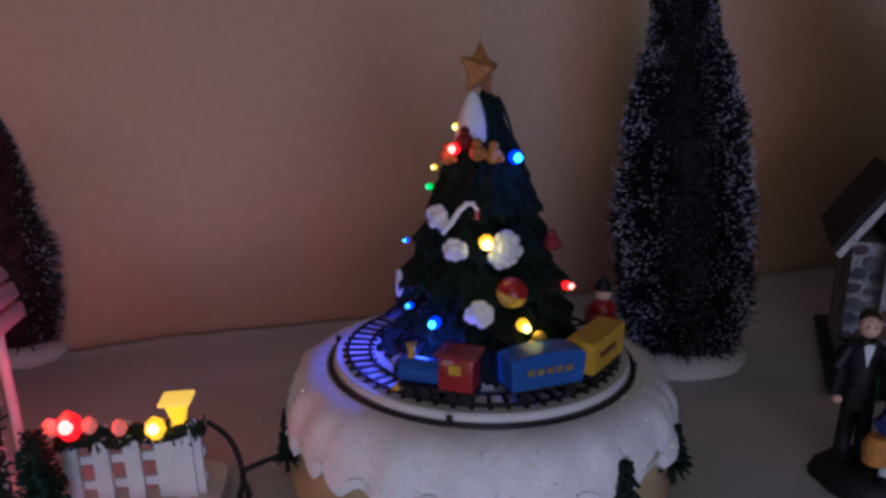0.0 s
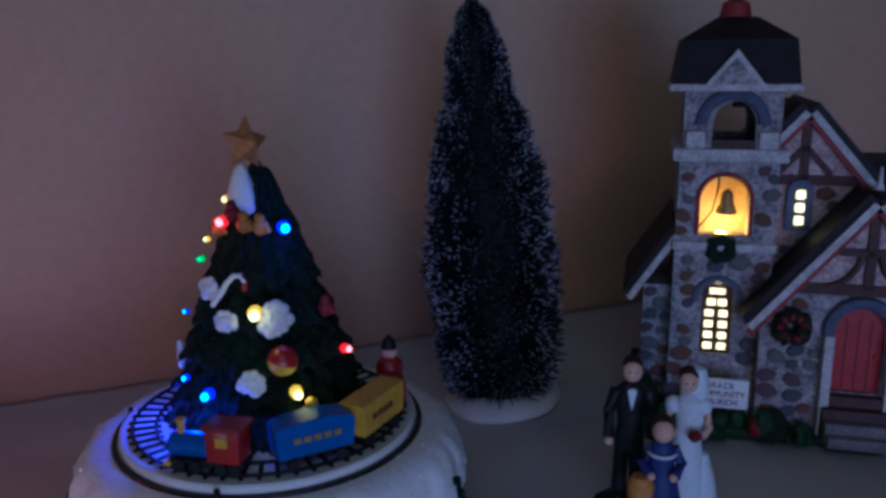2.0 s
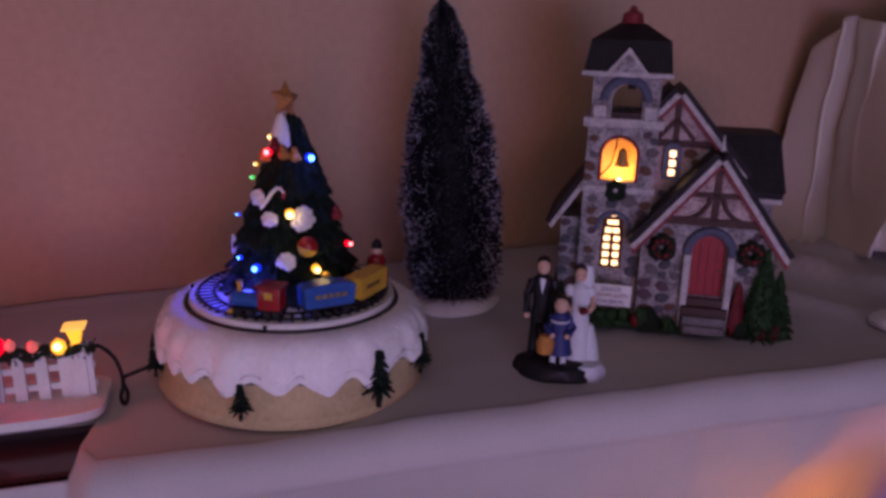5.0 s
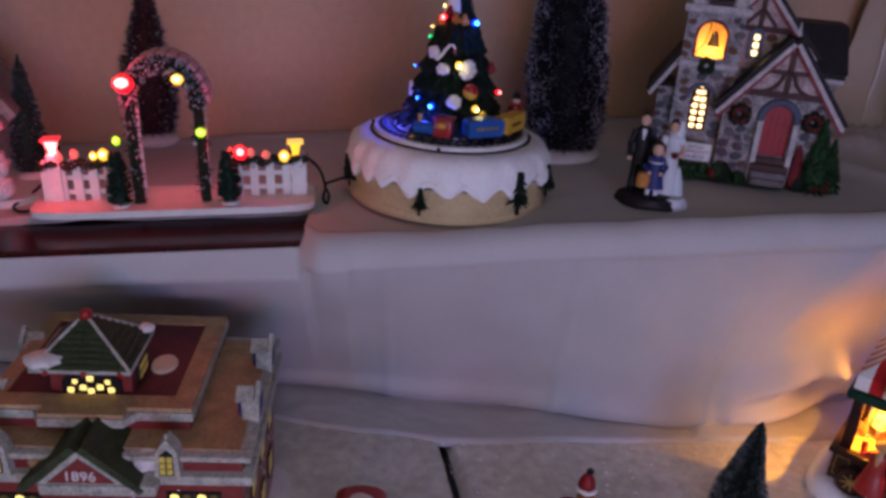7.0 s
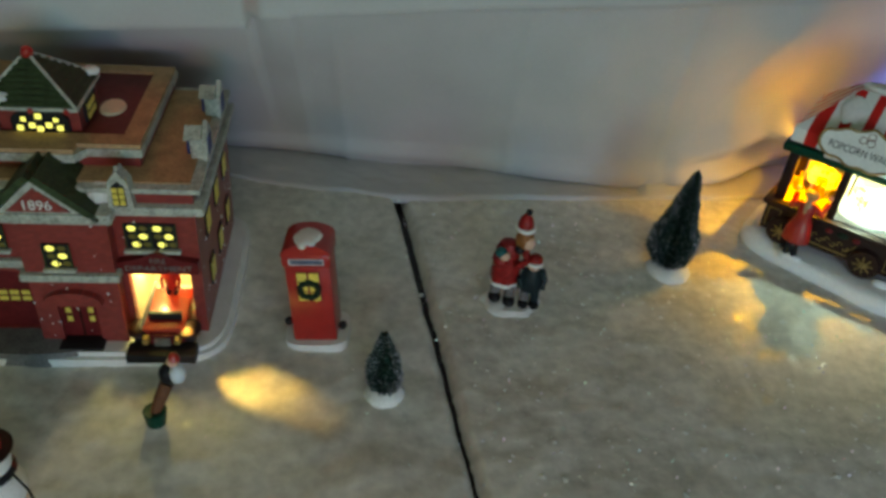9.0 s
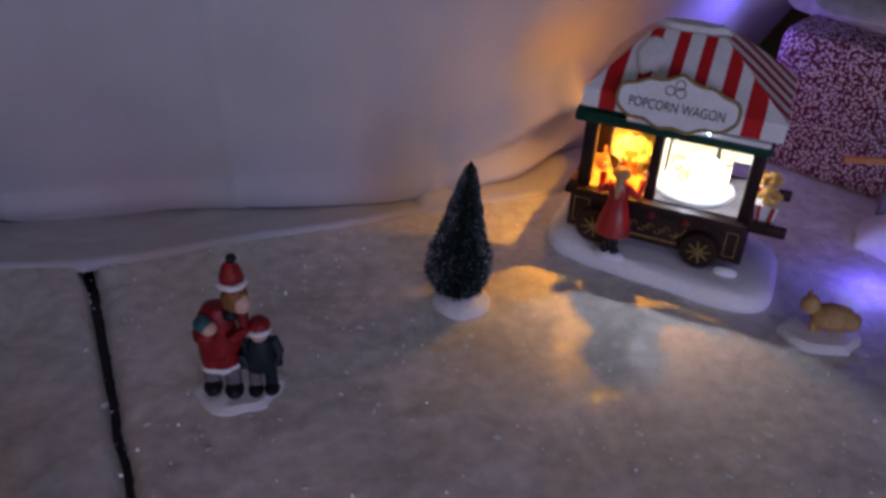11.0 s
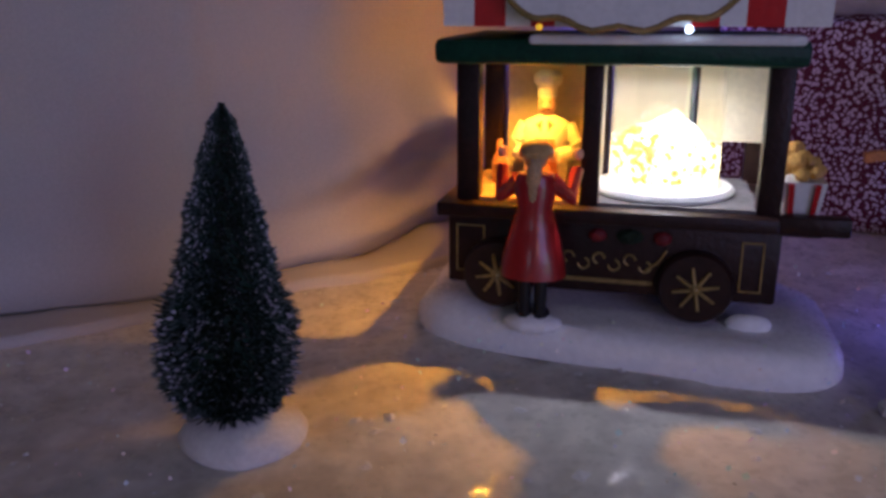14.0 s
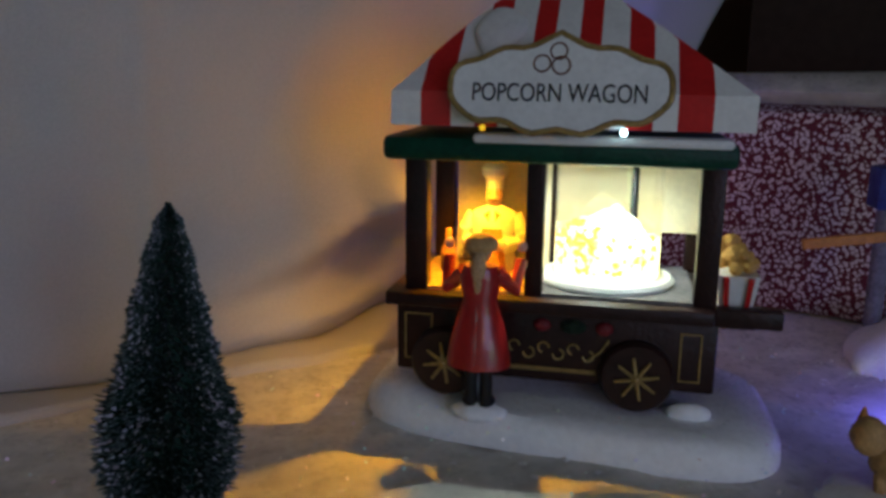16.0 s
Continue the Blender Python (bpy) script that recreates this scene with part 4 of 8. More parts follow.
# little flat fir trees stuck on the base
for a, s, zz in ((-106, 0.95, 0.007), (-52, 1.5, 0.009), (-22, 1.15, 0.013), (-160, 0.9, 0.010)):
    bm = BM()
    rg = random.Random(a)
    tube(bm, [(0, 0, -0.004), (0, 0, 0.020)], 0.0013, 0, 7, 0.0003)
    for i in range(5):
        for j in range(9 - i):
            d, q, z0 = 6.28 * (j + rg.uniform(-0.2, 0.2)) / (9 - i) + i, (0.0078 - 0.0014 * i) * rg.uniform(0.8, 1.1), 0.0026 + 0.0036 * i
            u = Vector((math.cos(d), math.sin(d), 0))
            tube(bm, [u * 0.0006 + Vector((0, 0, z0 + 0.0022)), u * q * 0.6 + Vector((0, 0, z0 + 0.0006)), u * q + Vector((0, 0, z0 - 0.0006))], 0.0014, 0, 5, 0.0004)
    part("fir_tree", bm, TREEG, carousel, "tiny dark green fir tree", m=Matrix.Translation((0.0895 * math.cos(radians(a)), 0.0895 * math.sin(radians(a)), zz + 0.004)) @ Matrix.Diagonal((s, s, s, 1)))

# ---- church ----
church = thing("church", pose(0.319, 0.423, shelf_z(0.319) - 0.001, 0, 0, -18), "ceramic stone church with lit windows and red door", "church")
bm = BM()
box(bm, -0.105, 0.078, -0.004, 0.115, 0, 0.006, bevel=0.002)
part("ground", bm, GRASS, church, "painted grass plinth")
tower = BM()
arch_wall(tower, -0.083, -0.032, 0.004, 0.100, [(-0.0668, -0.0505, 0.042, 0.076, 0.012)], 0.014, 0.020)
tower = part("tower_wall", tower, STONEW, church, "mottled grey stone tower")
upper = BM()
arch_wall(upper, -0.083, -0.032, 0.100, 0.152, [(-0.0717, -0.0455, 0.1105, 0.130, 0.0135)], 0.014, 0.020)
part("upper_wall", upper, STONEW, tower)
for b in ((-0.083, -0.077, 0.020, 0.062), (-0.038, -0.032, 0.020, 0.062), (-0.083, -0.032, 0.062, 0.066)):
    part("side_wall", box(BM(), *b, 0.004, 0.152), STONEW, tower)
part("ledge", box(BM(), -0.0868, -0.0285, 0.0095, 0.070, 0.1505, 0.1575, bevel=0.001), TRIM, church)
part("ledge", box(BM(), -0.0845, -0.0305, 0.0118, 0.068, 0.1015, 0.1065, bevel=0.001), TRIM, church)
# belfry
bm = BM()
arch_wall(bm, -0.082, -0.033, 0.1575, 0.1905, [(-0.0672, -0.0455, 0.162, 0.1700, 0.0122)], 0.014, 0.020)
belfry = part("belfry", bm, STONEW, church, "open belfry with arched opening")
bm = BM()
arch_wall(bm, -0.082, -0.033, 0.1575, 0.1905, [(-0.0672, -0.0455, 0.162, 0.1700, 0.0122)], 0.060, 0.066)
part("rear_wall", bm, STONEW, belfry)
for x in (-0.082, -0.037):
    part("side_wall", box(BM(), x, x + 0.004, 0.020, 0.060, 0.1575, 0.1905), STONEW, belfry)
part("arch_trim", ring(BM(), (-0.0575, 0.0135, 0.1700), 0.0158, 0.0032, 0, 20, 8, a0=0, a1=180), BLUEGREY, belfry, "blue-grey arch stones")
for x in (-0.0805, -0.0440):
    part("pillar", box(BM(), x, x + 0.0095, 0.0105, 0.020, 0.1575, 0.1665, bevel=0.0008), TRIM, belfry)
part("sill", box(BM(), -0.0670, -0.0455, 0.0125, 0.020, 0.1575, 0.1620), BROWN, belfry)
part("bell", lathe(BM(), [(0, 0.178), (0.0028, 0.178), (0.0034, 0.1800), (0.0018, 0.1835), (0, 0.184)], 14, (-0.0535, 0.03, 0)), BLACK, belfry, "small dark bell")
# tower roof
bm = BM()
def frus(bm, r0, z0, r1, z1, mi=0):
    a = [bm.verts.new((x, y, z0)) for x, y in ((r0[0], r0[2]), (r0[1], r0[2]), (r0[1], r0[3]), (r0[0], r0[3]))]
    b = [bm.verts.new((x, y, z1)) for x, y in ((r1[0], r1[2]), (r1[1], r1[2]), (r1[1], r1[3]), (r1[0], r1[3]))]
    fs = [bm.faces.new(a), bm.faces.new(b)] + [bm.faces.new((a[i], a[(i + 1) % 4], b[(i + 1) % 4], b[i])) for i in range(4)]
    for f in fs:
        f.material_index = mi


frus(bm, (-0.0895, -0.0265, 0.006, 0.074), 0.1905, (-0.0855, -0.0290, 0.012, 0.070), 0.2135)
frus(bm, (-0.0855, -0.0290, 0.012, 0.070), 0.2135, (-0.067, -0.047, 0.031, 0.052), 0.2250)
troof = part("tower_roof", bm, ROOF, church, "dark hipped roof with sloping sides")
part("eave", box(BM(), -0.0905, -0.0255, 0.0052, 0.0750, 0.1875, 0.1912, bevel=0.0008), TRIM, troof)
part("cap", lathe(BM(), [(0, 0), (0.0085, 0), (0.0070, 0.0075), (0.0030, 0.0095), (0.0022, 0.0125), (0, 0.0130)], 20, (-0.0575, 0.041, 0.2250)), REDTRIM, troof, "red finial cap")
bm = BM()
prism(bm, [(-0.0735, 0.1900), (-0.0430, 0.1900), (-0.0580, 0.2085)], 0.0045, 0.030)
gab = part("gablet", bm, TRIM, troof, "small pale gable")
part("gablet_face", prism(BM(), [(-0.0690, 0.1912), (-0.0470, 0.1912), (-0.0580, 0.2040)], 0.0030, 0.0050), STONEW, gab)
# lit window with bell
win = part("arched_window", ring(BM(), (-0.0586, 0.0135, 0.130), 0.0138, 0.0012, 0, 20, 6, a0=0, a1=180), REDTRIM, tower, "lit arched bell window with red frame")
part("frame", box(BM(), -0.0733, -0.0712, 0.0122, 0.015, 0.1105, 0.130), REDTRIM, win)
part("frame", box(BM(), -0.0460, -0.0439, 0.0122, 0.015, 0.1105, 0.130), REDTRIM, win)
part("backing", box(BM(), -0.076, -0.040, 0.045, 0.047, 0.1065, 0.150), OCHRE, win)
part("bell", lathe(BM(), [(0, 0.1165), (0.0055, 0.1165), (0.0058, 0.118), (0.0038, 0.1225), (0.0032, 0.128), (0, 0.131)], 18, (-0.0560, 0.030, 0.003)), GOLD, win, "small bell")
part("rope", tube(BM(), [(-0.071, 0.018, 0.1135), (-0.064, 0.022, 0.122), (-0.0615, 0.024, 0.134), (-0.0610, 0.026, 0.145)], 0.0006, segs=6), WIRE, win)
part("bulb", ball(BM(), -0.0575, 0.034, 0.1045, 0.0042, segs=14, rings=9), glow("church_bulb", (1.0, 0.50, 0.10), 60), win, "warm lamp bulb")
lamp("church_lamp", "POINT", church.matrix_world @ Matrix.Translation((-0.0575, 0.032, 0.1125)), 0.045, (1.0, 0.50, 0.10), 0.003)
# tall lit window
bm = BM()
prism(bm, arch_poly(-0.0668, -0.0505, 0.042, 0.076, 0.012), 0.0165, 0.0185)
lw = part("tall_window", bm, TIMBER, tower, "tall lit window with small panes")
pane = BM()
box(pane, -0.0023, 0.0023, -0.0008, 0.0008, -0.0019, 0.0019, bevel=0.0007)
pme = bpy.data.meshes.new("pane")
pane.to_mesh(pme)
pane.free()
pme.materials.append(PANE)
for i in range(6):
    for x in (-0.0624, -0.0550):
        s = 1.0 if i < 5 else 0.85
        shared("pane", pme, lw, Matrix.Translation((x + (0.0008 if x < -0.06 else -0.0008) * max(0, i - 3), 0.0160, 0.0462 + 0.0064 * i)) @ Matrix.Diagonal((s, 1, s, 1)))
shared("pane", pme, lw, Matrix.Translation((-0.0587, 0.0160, 0.0462 + 0.0064 * 5.95)) @ Matrix.Diagonal((0.8, 1, 0.8, 1)))
part("hood", ring(BM(), (-0.0587, 0.0135, 0.074), 0.0118, 0.0020, 0, 18, 7, a0=-5, a1=185), BLUEGREY, lw, "blue-grey arched hood")
# upper gable beside the tower
bm = BM()
prism(bm, [(-0.045, 0.004), (0.030, 0.004), (0.030, 0.120), (-0.0185, 0.1745), (-0.045, 0.146)], 0.026, 0.034)
nave = part("nave_wall", bm, PLASTERP, church, "timbered upper gable wall")
for x0, z0, x1, z1, w in ((-0.0185, 0.140, -0.0185, 0.172, 0.0022), (-0.034, 0.140, 0.010, 0.140, 0.0026), (-0.032, 0.143, -0.0185, 0.158, 0.0016), (-0.005, 0.143, -0.0185, 0.158, 0.0016)):
    d = Vector((x1 - x0, 0, z1 - z0))
    part("beam", box(BM(), -d.length / 2, d.length / 2, -0.001, 0.001, -w, w), TIMBER, nave, m=Matrix.Translation(((x0 + x1) / 2, 0.0252, (z0 + z1) / 2)) @ Matrix.Rotation(-math.atan2(d.z, d.x), 4, "Y"))
part("small_window_frame", prism(BM(), arch_poly(-0.0262, -0.0130, 0.113, 0.134, 0.0065), 0.0225, 0.0255), BLUEGREY, nave, "small arched window frame")
for z in (0.1185, 0.1255, 0.1325):
    shared("pane", pme, nave, Matrix.Translation((-0.0195, 0.0220, z)) @ Matrix.Diagonal((1.0, 1, 1.25, 1)))


def slope(bm, x0, z0, x1, z1, y0, y1, t=0.004, mi=0):
    d = Vector((x1 - x0, 0, z1 - z0)).normalized()
    nx, nz = -d.z * t, d.x * t
    if nz < 0:
        nx, nz = -nx, -nz
    prism(bm, [(x0, z0), (x1, z1), (x1 + nx, z1 + nz), (x0 + nx, z0 + nz)], y0, y1, mi)


bm = BM()
slope(bm, -0.0185, 0.1770, 0.0340, 0.1165, 0.022, 0.110, 0.006)
slope(bm, -0.0185, 0.1770, -0.050, 0.1410, 0.022, 0.110, 0.006)
part("nave_roof", bm, ROOF, church, "dark steep roof")
for a, b in (((-0.0185, 0.1780), (0.0320, 0.1195)), ((-0.0185, 0.1780), (-0.0330, 0.1615))):
    bm = BM()
    slope(bm, a[0], a[1] - 0.0030, b[0], b[1] - 0.0030, 0.0200, 0.0232, 0.0035)
    part("bargeboard", bm, TRIM, nave)
    bm = BM()
    slope(bm, a[0], a[1] - 0.0066, b[0], b[1] - 0.0066, 0.0215, 0.0245, 0.003)
    part("bargeboard_inner", bm, REDTRIM, nave)
# side hall with its dark roof
bm = BM()
box(bm, -0.03, 0.060, 0.045, 0.110, 0.004, 0.100)
part("hall_wall", bm, STONEW, church, "grey side wall")
bm = BM()
frus(bm, (0.012, 0.0665, 0.036, 0.116), 0.1055, (0.0165, 0.0600, 0.052, 0.098), 0.1470)
box(bm, 0.0130, 0.0655, 0.040, 0.112, 0.1000, 0.1060)
part("hall_roof", bm, ROOF, church, "black roof of the side hall")
part("hall_eave", box(BM(), 0.028, 0.0655, 0.0395, 0.112, 0.096, 0.1000, bevel=0.0008), TRIM, church)
# lean-to left of the tower
bm = BM()
box(bm, -0.0985, -0.080, 0.024, 0.095, 0.004, 0.078)
aisle_wall = part("aisle_wall", bm, STONEW, church, "low stone aisle")
bm = BM()
slope(bm, -0.1060, 0.0720, -0.0800, 0.1120, 0.018, 0.100, 0.005)
aisle = part("aisle_roof", bm, ROOF, church, "dark lean-to roof")
bm = BM()
slope(bm, -0.1050, 0.0700, -0.0800, 0.1085, 0.0160, 0.0190, 0.0035)
part("bargeboard", bm, TRIM, aisle)
# porch
bm = BM()
pts = [(-0.0365, 0.004), (0.0575, 0.004), (0.0575, 0.072), (0.0128, 0.1310), (-0.0365, 0.074)]
arch_wall(bm, -0.0365, 0.0575, 0.004, 0.0835, [(0.0005, 0.0245, 0.030, 0.064, 0.013)], 0.003, 0.010)
porch = part("porch_wall", bm, STONEW, church, "stone porch front")
part("gable_wall", prism(BM(), [(-0.0285, 0.0835), (0.0495, 0.0835), (0.0128, 0.1310)], 0.003, 0.010), STONEW, porch)
part("side_wall", box(BM(), -0.0365, -0.0305, 0.010, 0.048, 0.004, 0.074), STONEW, porch)
part("side_wall", box(BM(), 0.0515, 0.0575, 0.010, 0.048, 0.004, 0.070), STONEW, porch)
part("gable_panel", prism(BM(), [(-0.0225, 0.0880), (0.0460, 0.0880), (0.0128, 0.1275)], 0.0005, 0.0035), PLASTERP, porch, "pale plaster between timbers")
for x0, z0, x1, z1, w in ((0.0128, 0.088, 0.0128, 0.126, 0.0024), (-0.0260, 0.0875, 0.0500, 0.0875, 0.0028), (-0.006, 0.1075, 0.0320, 0.1075, 0.0018)):
    d = Vector((x1 - x0, 0, z1 - z0))
    part("beam", box(BM(), -d.length / 2, d.length / 2, -0.0012, 0.0012, -w, w), TIMBER, porch, m=Matrix.Translation(((x0 + x1) / 2, -0.0006, (z0 + z1) / 2)) @ Matrix.Rotation(-math.atan2(d.z, d.x), 4, "Y"))
for s in (-1, 1):
    part("brace", ring(BM(), (0.0128 + s * 0.0235, -0.0006, 0.1075), 0.0190, 0.0017, 0, 12, 6, a0=-88 if s < 0 else 180, a1=0 if s < 0 else 268), TIMBER, porch, "curved timber brace")
bm = BM()
slope(bm, 0.0128, 0.1345, 0.0660, 0.0640, -0.004, 0.052, 0.006)
slope(bm, 0.0128, 0.1345, -0.0430, 0.0665, -0.004, 0.052, 0.006)
proof = part("porch_roof", bm, ROOF, church, "dark steep porch roof")
for x1, z1 in ((0.0650, 0.0640), (-0.0420, 0.0665)):
    bm = BM()
    slope(bm, 0.0128, 0.1322, x1, z1 - 0.0022, -0.0065, -0.0030, 0.0036)
    part("bargeboard", bm, TRIM, proof)
    bm = BM()
    slope(bm, 0.0128, 0.1282, x1, z1 - 0.0062, -0.0050, -0.0012, 0.0032)
    part("bargeboard_inner", bm, REDTRIM, proof)
part("finial", lathe(BM(), [(0, 0), (0.0024, 0), (0.0012, 0.004), (0.0006, 0.011), (0, 0.012)], 10, (0.0128, 0.0, 0.1400)), TRIM, proof)
door = part("door", prism(BM(), arch_poly(0.0005, 0.0245, 0.030, 0.064, 0.013), 0.0060, 0.0085), DOORRED, porch, "arched red wooden door")
for x in (0.0065, 0.0125, 0.0185):
    part("door_board_joint", box(BM(), x - 0.0002, x + 0.0002, 0.0055, 0.0062, 0.031, 0.070), DARKRED, door)
part("door_handle", ball(BM(), 0.0215, 0.0050, 0.050, 0.0011, segs=8, rings=6), GOLD, door)
part("arch_trim", ring(BM(), (0.0125, 0.0015, 0.0645), 0.0158, 0.0034, 0, 20, 8, a0=-6, a1=186), BLUEGREY, porch, "blue-grey arch stones")
for x in (-0.0055, 0.0255):
    part("pillar", box(BM(), x, x + 0.0050, -0.0035, 0.004, 0.006, 0.0625, bevel=0.0008), TRIM, porch)
for i in range(4):
    part("step", box(BM(), -0.002 - 0.001 * i, 0.027 + 0.001 * i, -0.006 - 0.005 * (3 - i) + 0.004, 0.008, 0.006, 0.0118 + 0.0058 * i, bevel=0.0006), GREYSTONE if i < 2 else TIMBER, porch)
for x, z, r in ((-0.0215, 0.0655, 0.0062), (0.0415, 0.0660, 0.0060)):
    wr = part("wreath", ring(BM(), (x, 0.0005, z), r, 0.0042, 0, 24, 8, wob=0.7), HOLLY, porch, "dark holly wreath with red berries")
    for i in range(9):
        a = radians(40 * i + 15)
        part("berry", ball(BM(), x + r * math.cos(a), -0.0030, z + r * math.sin(a), 0.0021, sy=0.7, segs=9, rings=6, wob=0.4), BERRY, wr)
part("wreath", ring(BM(), (-0.0590, 0.0125, 0.1035), 0.0048, 0.0036, 0, 24, 8, wob=0.6), HOLLY, tower, "dark holly wreath")
# painted shrubs on the plinth
for x, y, r, h, k in ((-0.026, -0.002, 0.010, 0.020, HOLLY), (-0.012, -0.003, 0.007, 0.014, GRASS), (-0.078, 0.004, 0.010, 0.018, GRASS), (-0.094, 0.010, 0.010, 0.030, HOLLY), (0.040, -0.003, 0.009, 0.022, HOLLY), (-0.060, 0.001, 0.014, 0.011, GRASS), (0.036, -0.002, 0.007, 0.046, BERRY)):
    part("shrub", lathe(BM(), [(0, 0.003), (r * 0.8, 0.003), (r, h * 0.22), (r * 0.72, h * 0.55), (r * 0.3, h * 0.88), (0, h)], 18, (x, y, 0), wob=0.45), k, church, "painted evergreen shrub")
for i in range(22):
    rg = random.Random(300 + i)
    x = -0.095 + 0.17 * (i + rg.random()) / 22
    if -0.006 < x < 0.032:
        continue
    r = rg.uniform(0.0035, 0.0065)
    part("shrub", ball(BM(), x, 0.012 - rg.uniform(0.008, 0.014) if x < -0.04 else -0.002 - rg.uniform(0, 0.004), 0.006 + r * 0.5, r, sz=rg.uniform(0.8, 1.6), segs=12, rings=8, wob=0.6), rg.choice((HOLLY, GRASS, GRASS, BERRY)), church, "low painted bush")


def pine(x, y, r, h, seed):
    """Moulded fir: a core with many short drooping sprigs."""
    bm = BM()
    rg = random.Random(seed)
    lathe(bm, [(0, 0.003), (r * 0.62, 0.005), (r * 0.70, h * 0.2), (r * 0.42, h * 0.6), (r * 0.08, h * 0.97), (0, h)], 16, (x, y, 0), wob=0.3)
    for i in range(420):
        t = rg.random() ** 1.2
        q = r * (1 - t) ** 0.85 + 0.0006
        a = rg.uniform(0, 6.28)
        p = Vector((x + q * 0.55 * math.cos(a), y + q * 0.55 * math.sin(a), 0.005 + h * 0.95 * t))
        tube(bm, [p, p + Vector((math.cos(a) * q * 0.6, math.sin(a) * q * 0.6, -0.0022))], 0.0011, 0, 4, 0.0003)
    part("fir_tree", bm, GRASS, church, "painted dark green fir tree")


pine(0.053, -0.001, 0.0150, 0.070, 401)
pine(0.066, 0.010, 0.0130, 0.050, 402)
sign = part("church_sign", box(BM(), -0.0155, 0.0155, -0.001, 0.001, -0.0085, 0.0085, bevel=0.0008), WHITE, church, "white name board", m=pose(-0.0560, -0.0020, 0.0255, 0, 0, 0))
words("GRACE", 0.0048, sign, stand(0, -0.0012, 0.0048), BLUED, 0.0002)
words("COMMUNITY", 0.0044, sign, stand(0, -0.0012, 0.0), BERRY, 0.0002, 0.027)
words("CHURCH", 0.0048, sign, stand(0, -0.0012, -0.0048), BLUED, 0.0002)
# stones set in the walls
rng = random.Random(12)
stone_meshes = []
for k in range(4):
    for q in range(2):
        b = BM()
        ball(b, 0, 0, 0, 1.0, 0, 1.0, 0.22, 0.72, 10, 6, 0.55)
        me = bpy.data.meshes.new("stone")
        b.to_mesh(me)
        b.free()
        me.materials.append(STONE[k])
        for p in me.polygons:
            p.use_smooth = True
        stone_meshes.append(me)


def stones(parent, x0, x1, z0, z1, y, n, avoid, keep=lambda x, z: True):
    put = []
    for i in range(n * 6):
        x, z, s = rng.uniform(x0, x1), rng.uniform(z0, z1), rng.uniform(0.0034, 0.0064)
        if any(a - s * 0.7 < x < b + s * 0.7 and c - s * 0.5 < z < d + s * 0.5 for a, b, c, d in avoid) or not keep(x, z):
            continue
        if any((x - p) ** 2 + ((z - q) * 1.3) ** 2 < (s + r) ** 2 * 0.8 for p, q, r in put):
            continue
        put.append((x, z, s))
        shared("stone", rng.choice(stone_meshes), parent, Matrix.Translation((x, y, z)) @ Matrix.Rotation(rng.uniform(-0.5, 0.5), 4, "Y") @ Matrix.Diagonal((s, s, s, 1)))
        if len(put) >= n:
            break


stones(tower, -0.081, -0.034, 0.010, 0.149, 0.0138, 70, [(-0.0745, -0.0428, 0.100, 0.148), (-0.071, -0.046, 0.036, 0.090), (-0.075, -0.037, 0.012, 0.036), (-0.09, 0, 0.099, 0.108)])
stones(porch, -0.034, 0.055, 0.012, 0.080, 0.0028, 70, [(-0.006, 0.031, 0.0, 0.084), (-0.030, -0.013, 0.056, 0.075), (0.033, 0.050, 0.056, 0.076)], lambda x, z: z < 0.074 or abs(x - 0.0128) < 0.036)
stones(aisle_wall, -0.097, -0.085, 0.010, 0.076, 0.0238, 14, [])
stones(nave, -0.030, 0.028, 0.095, 0.136, 0.0258, 22, [(-0.028, -0.011, 0.108, 0.142)], lambda x, z: z < 0.115 or x < 0.015)

# ---- wedding figurine: one moulded piece ----
HAIRD = mat("figurine_dark_hair", (0.030, 0.016, 0.012), 0.45, 0.3, 200, 800, 0.3)
def person(bm, x, y, z, h, body, legs, skin, hair, skirt=False, w=1.0):
    """A small moulded figure h high; the numbers are material slots."""
    if skirt:
        lathe(bm, [(0, 0), (h * 0.16 * w, 0), (h * 0.13 * w, h * 0.2), (h * 0.085 * w, h * 0.45), (h * 0.06 * w, h * 0.58), (0, h * 0.6)], 18, (x, y, z), body)
    else:
        for s in (-1, 1):
            tube(bm, [(x + s * h * 0.06, y, z), (x + s * h * 0.055, y, z + h * 0.25), (x + s * h * 0.05, y, z + h * 0.5)], h * 0.045, legs, 10)
            ball(bm, x + s * h * 0.06, y - h * 0.03, z + h * 0.02, h * 0.05, legs, sy=1.5, sz=0.6, segs=10, rings=6)
    lathe(bm, [(0, h * 0.42), (h * 0.09 * w, h * 0.44), (h * 0.085 * w, h * 0.55), (h * 0.115 * w, h * 0.72), (h * 0.105 * w, h * 0.79), (h * 0.04, h * 0.83), (0, h * 0.835)], 16, (x, y, z), body, None, 0, 1.0, 0.62)
    for s in (-1, 1):
        tube(bm, [(x + s * h * 0.11 * w, y, z + h * 0.77), (x + s * h * 0.15 * w, y - h * 0.01, z + h * 0.62), (x + s * h * 0.13 * w, y - h * 0.05, z + h * 0.49)], h * 0.035, body, 9)
        ball(bm, x + s * h * 0.13 * w, y - h * 0.055, z + h * 0.47, h * 0.03, skin, segs=8, rings=6)
    ball(bm, x, y, z + h * 0.905, h * 0.068, skin, sz=1.25, segs=14, rings=10)
    ball(bm, x, y + h * 0.015, z + h * 0.93, h * 0.072, hair, sz=1.05, segs=14, rings=8)


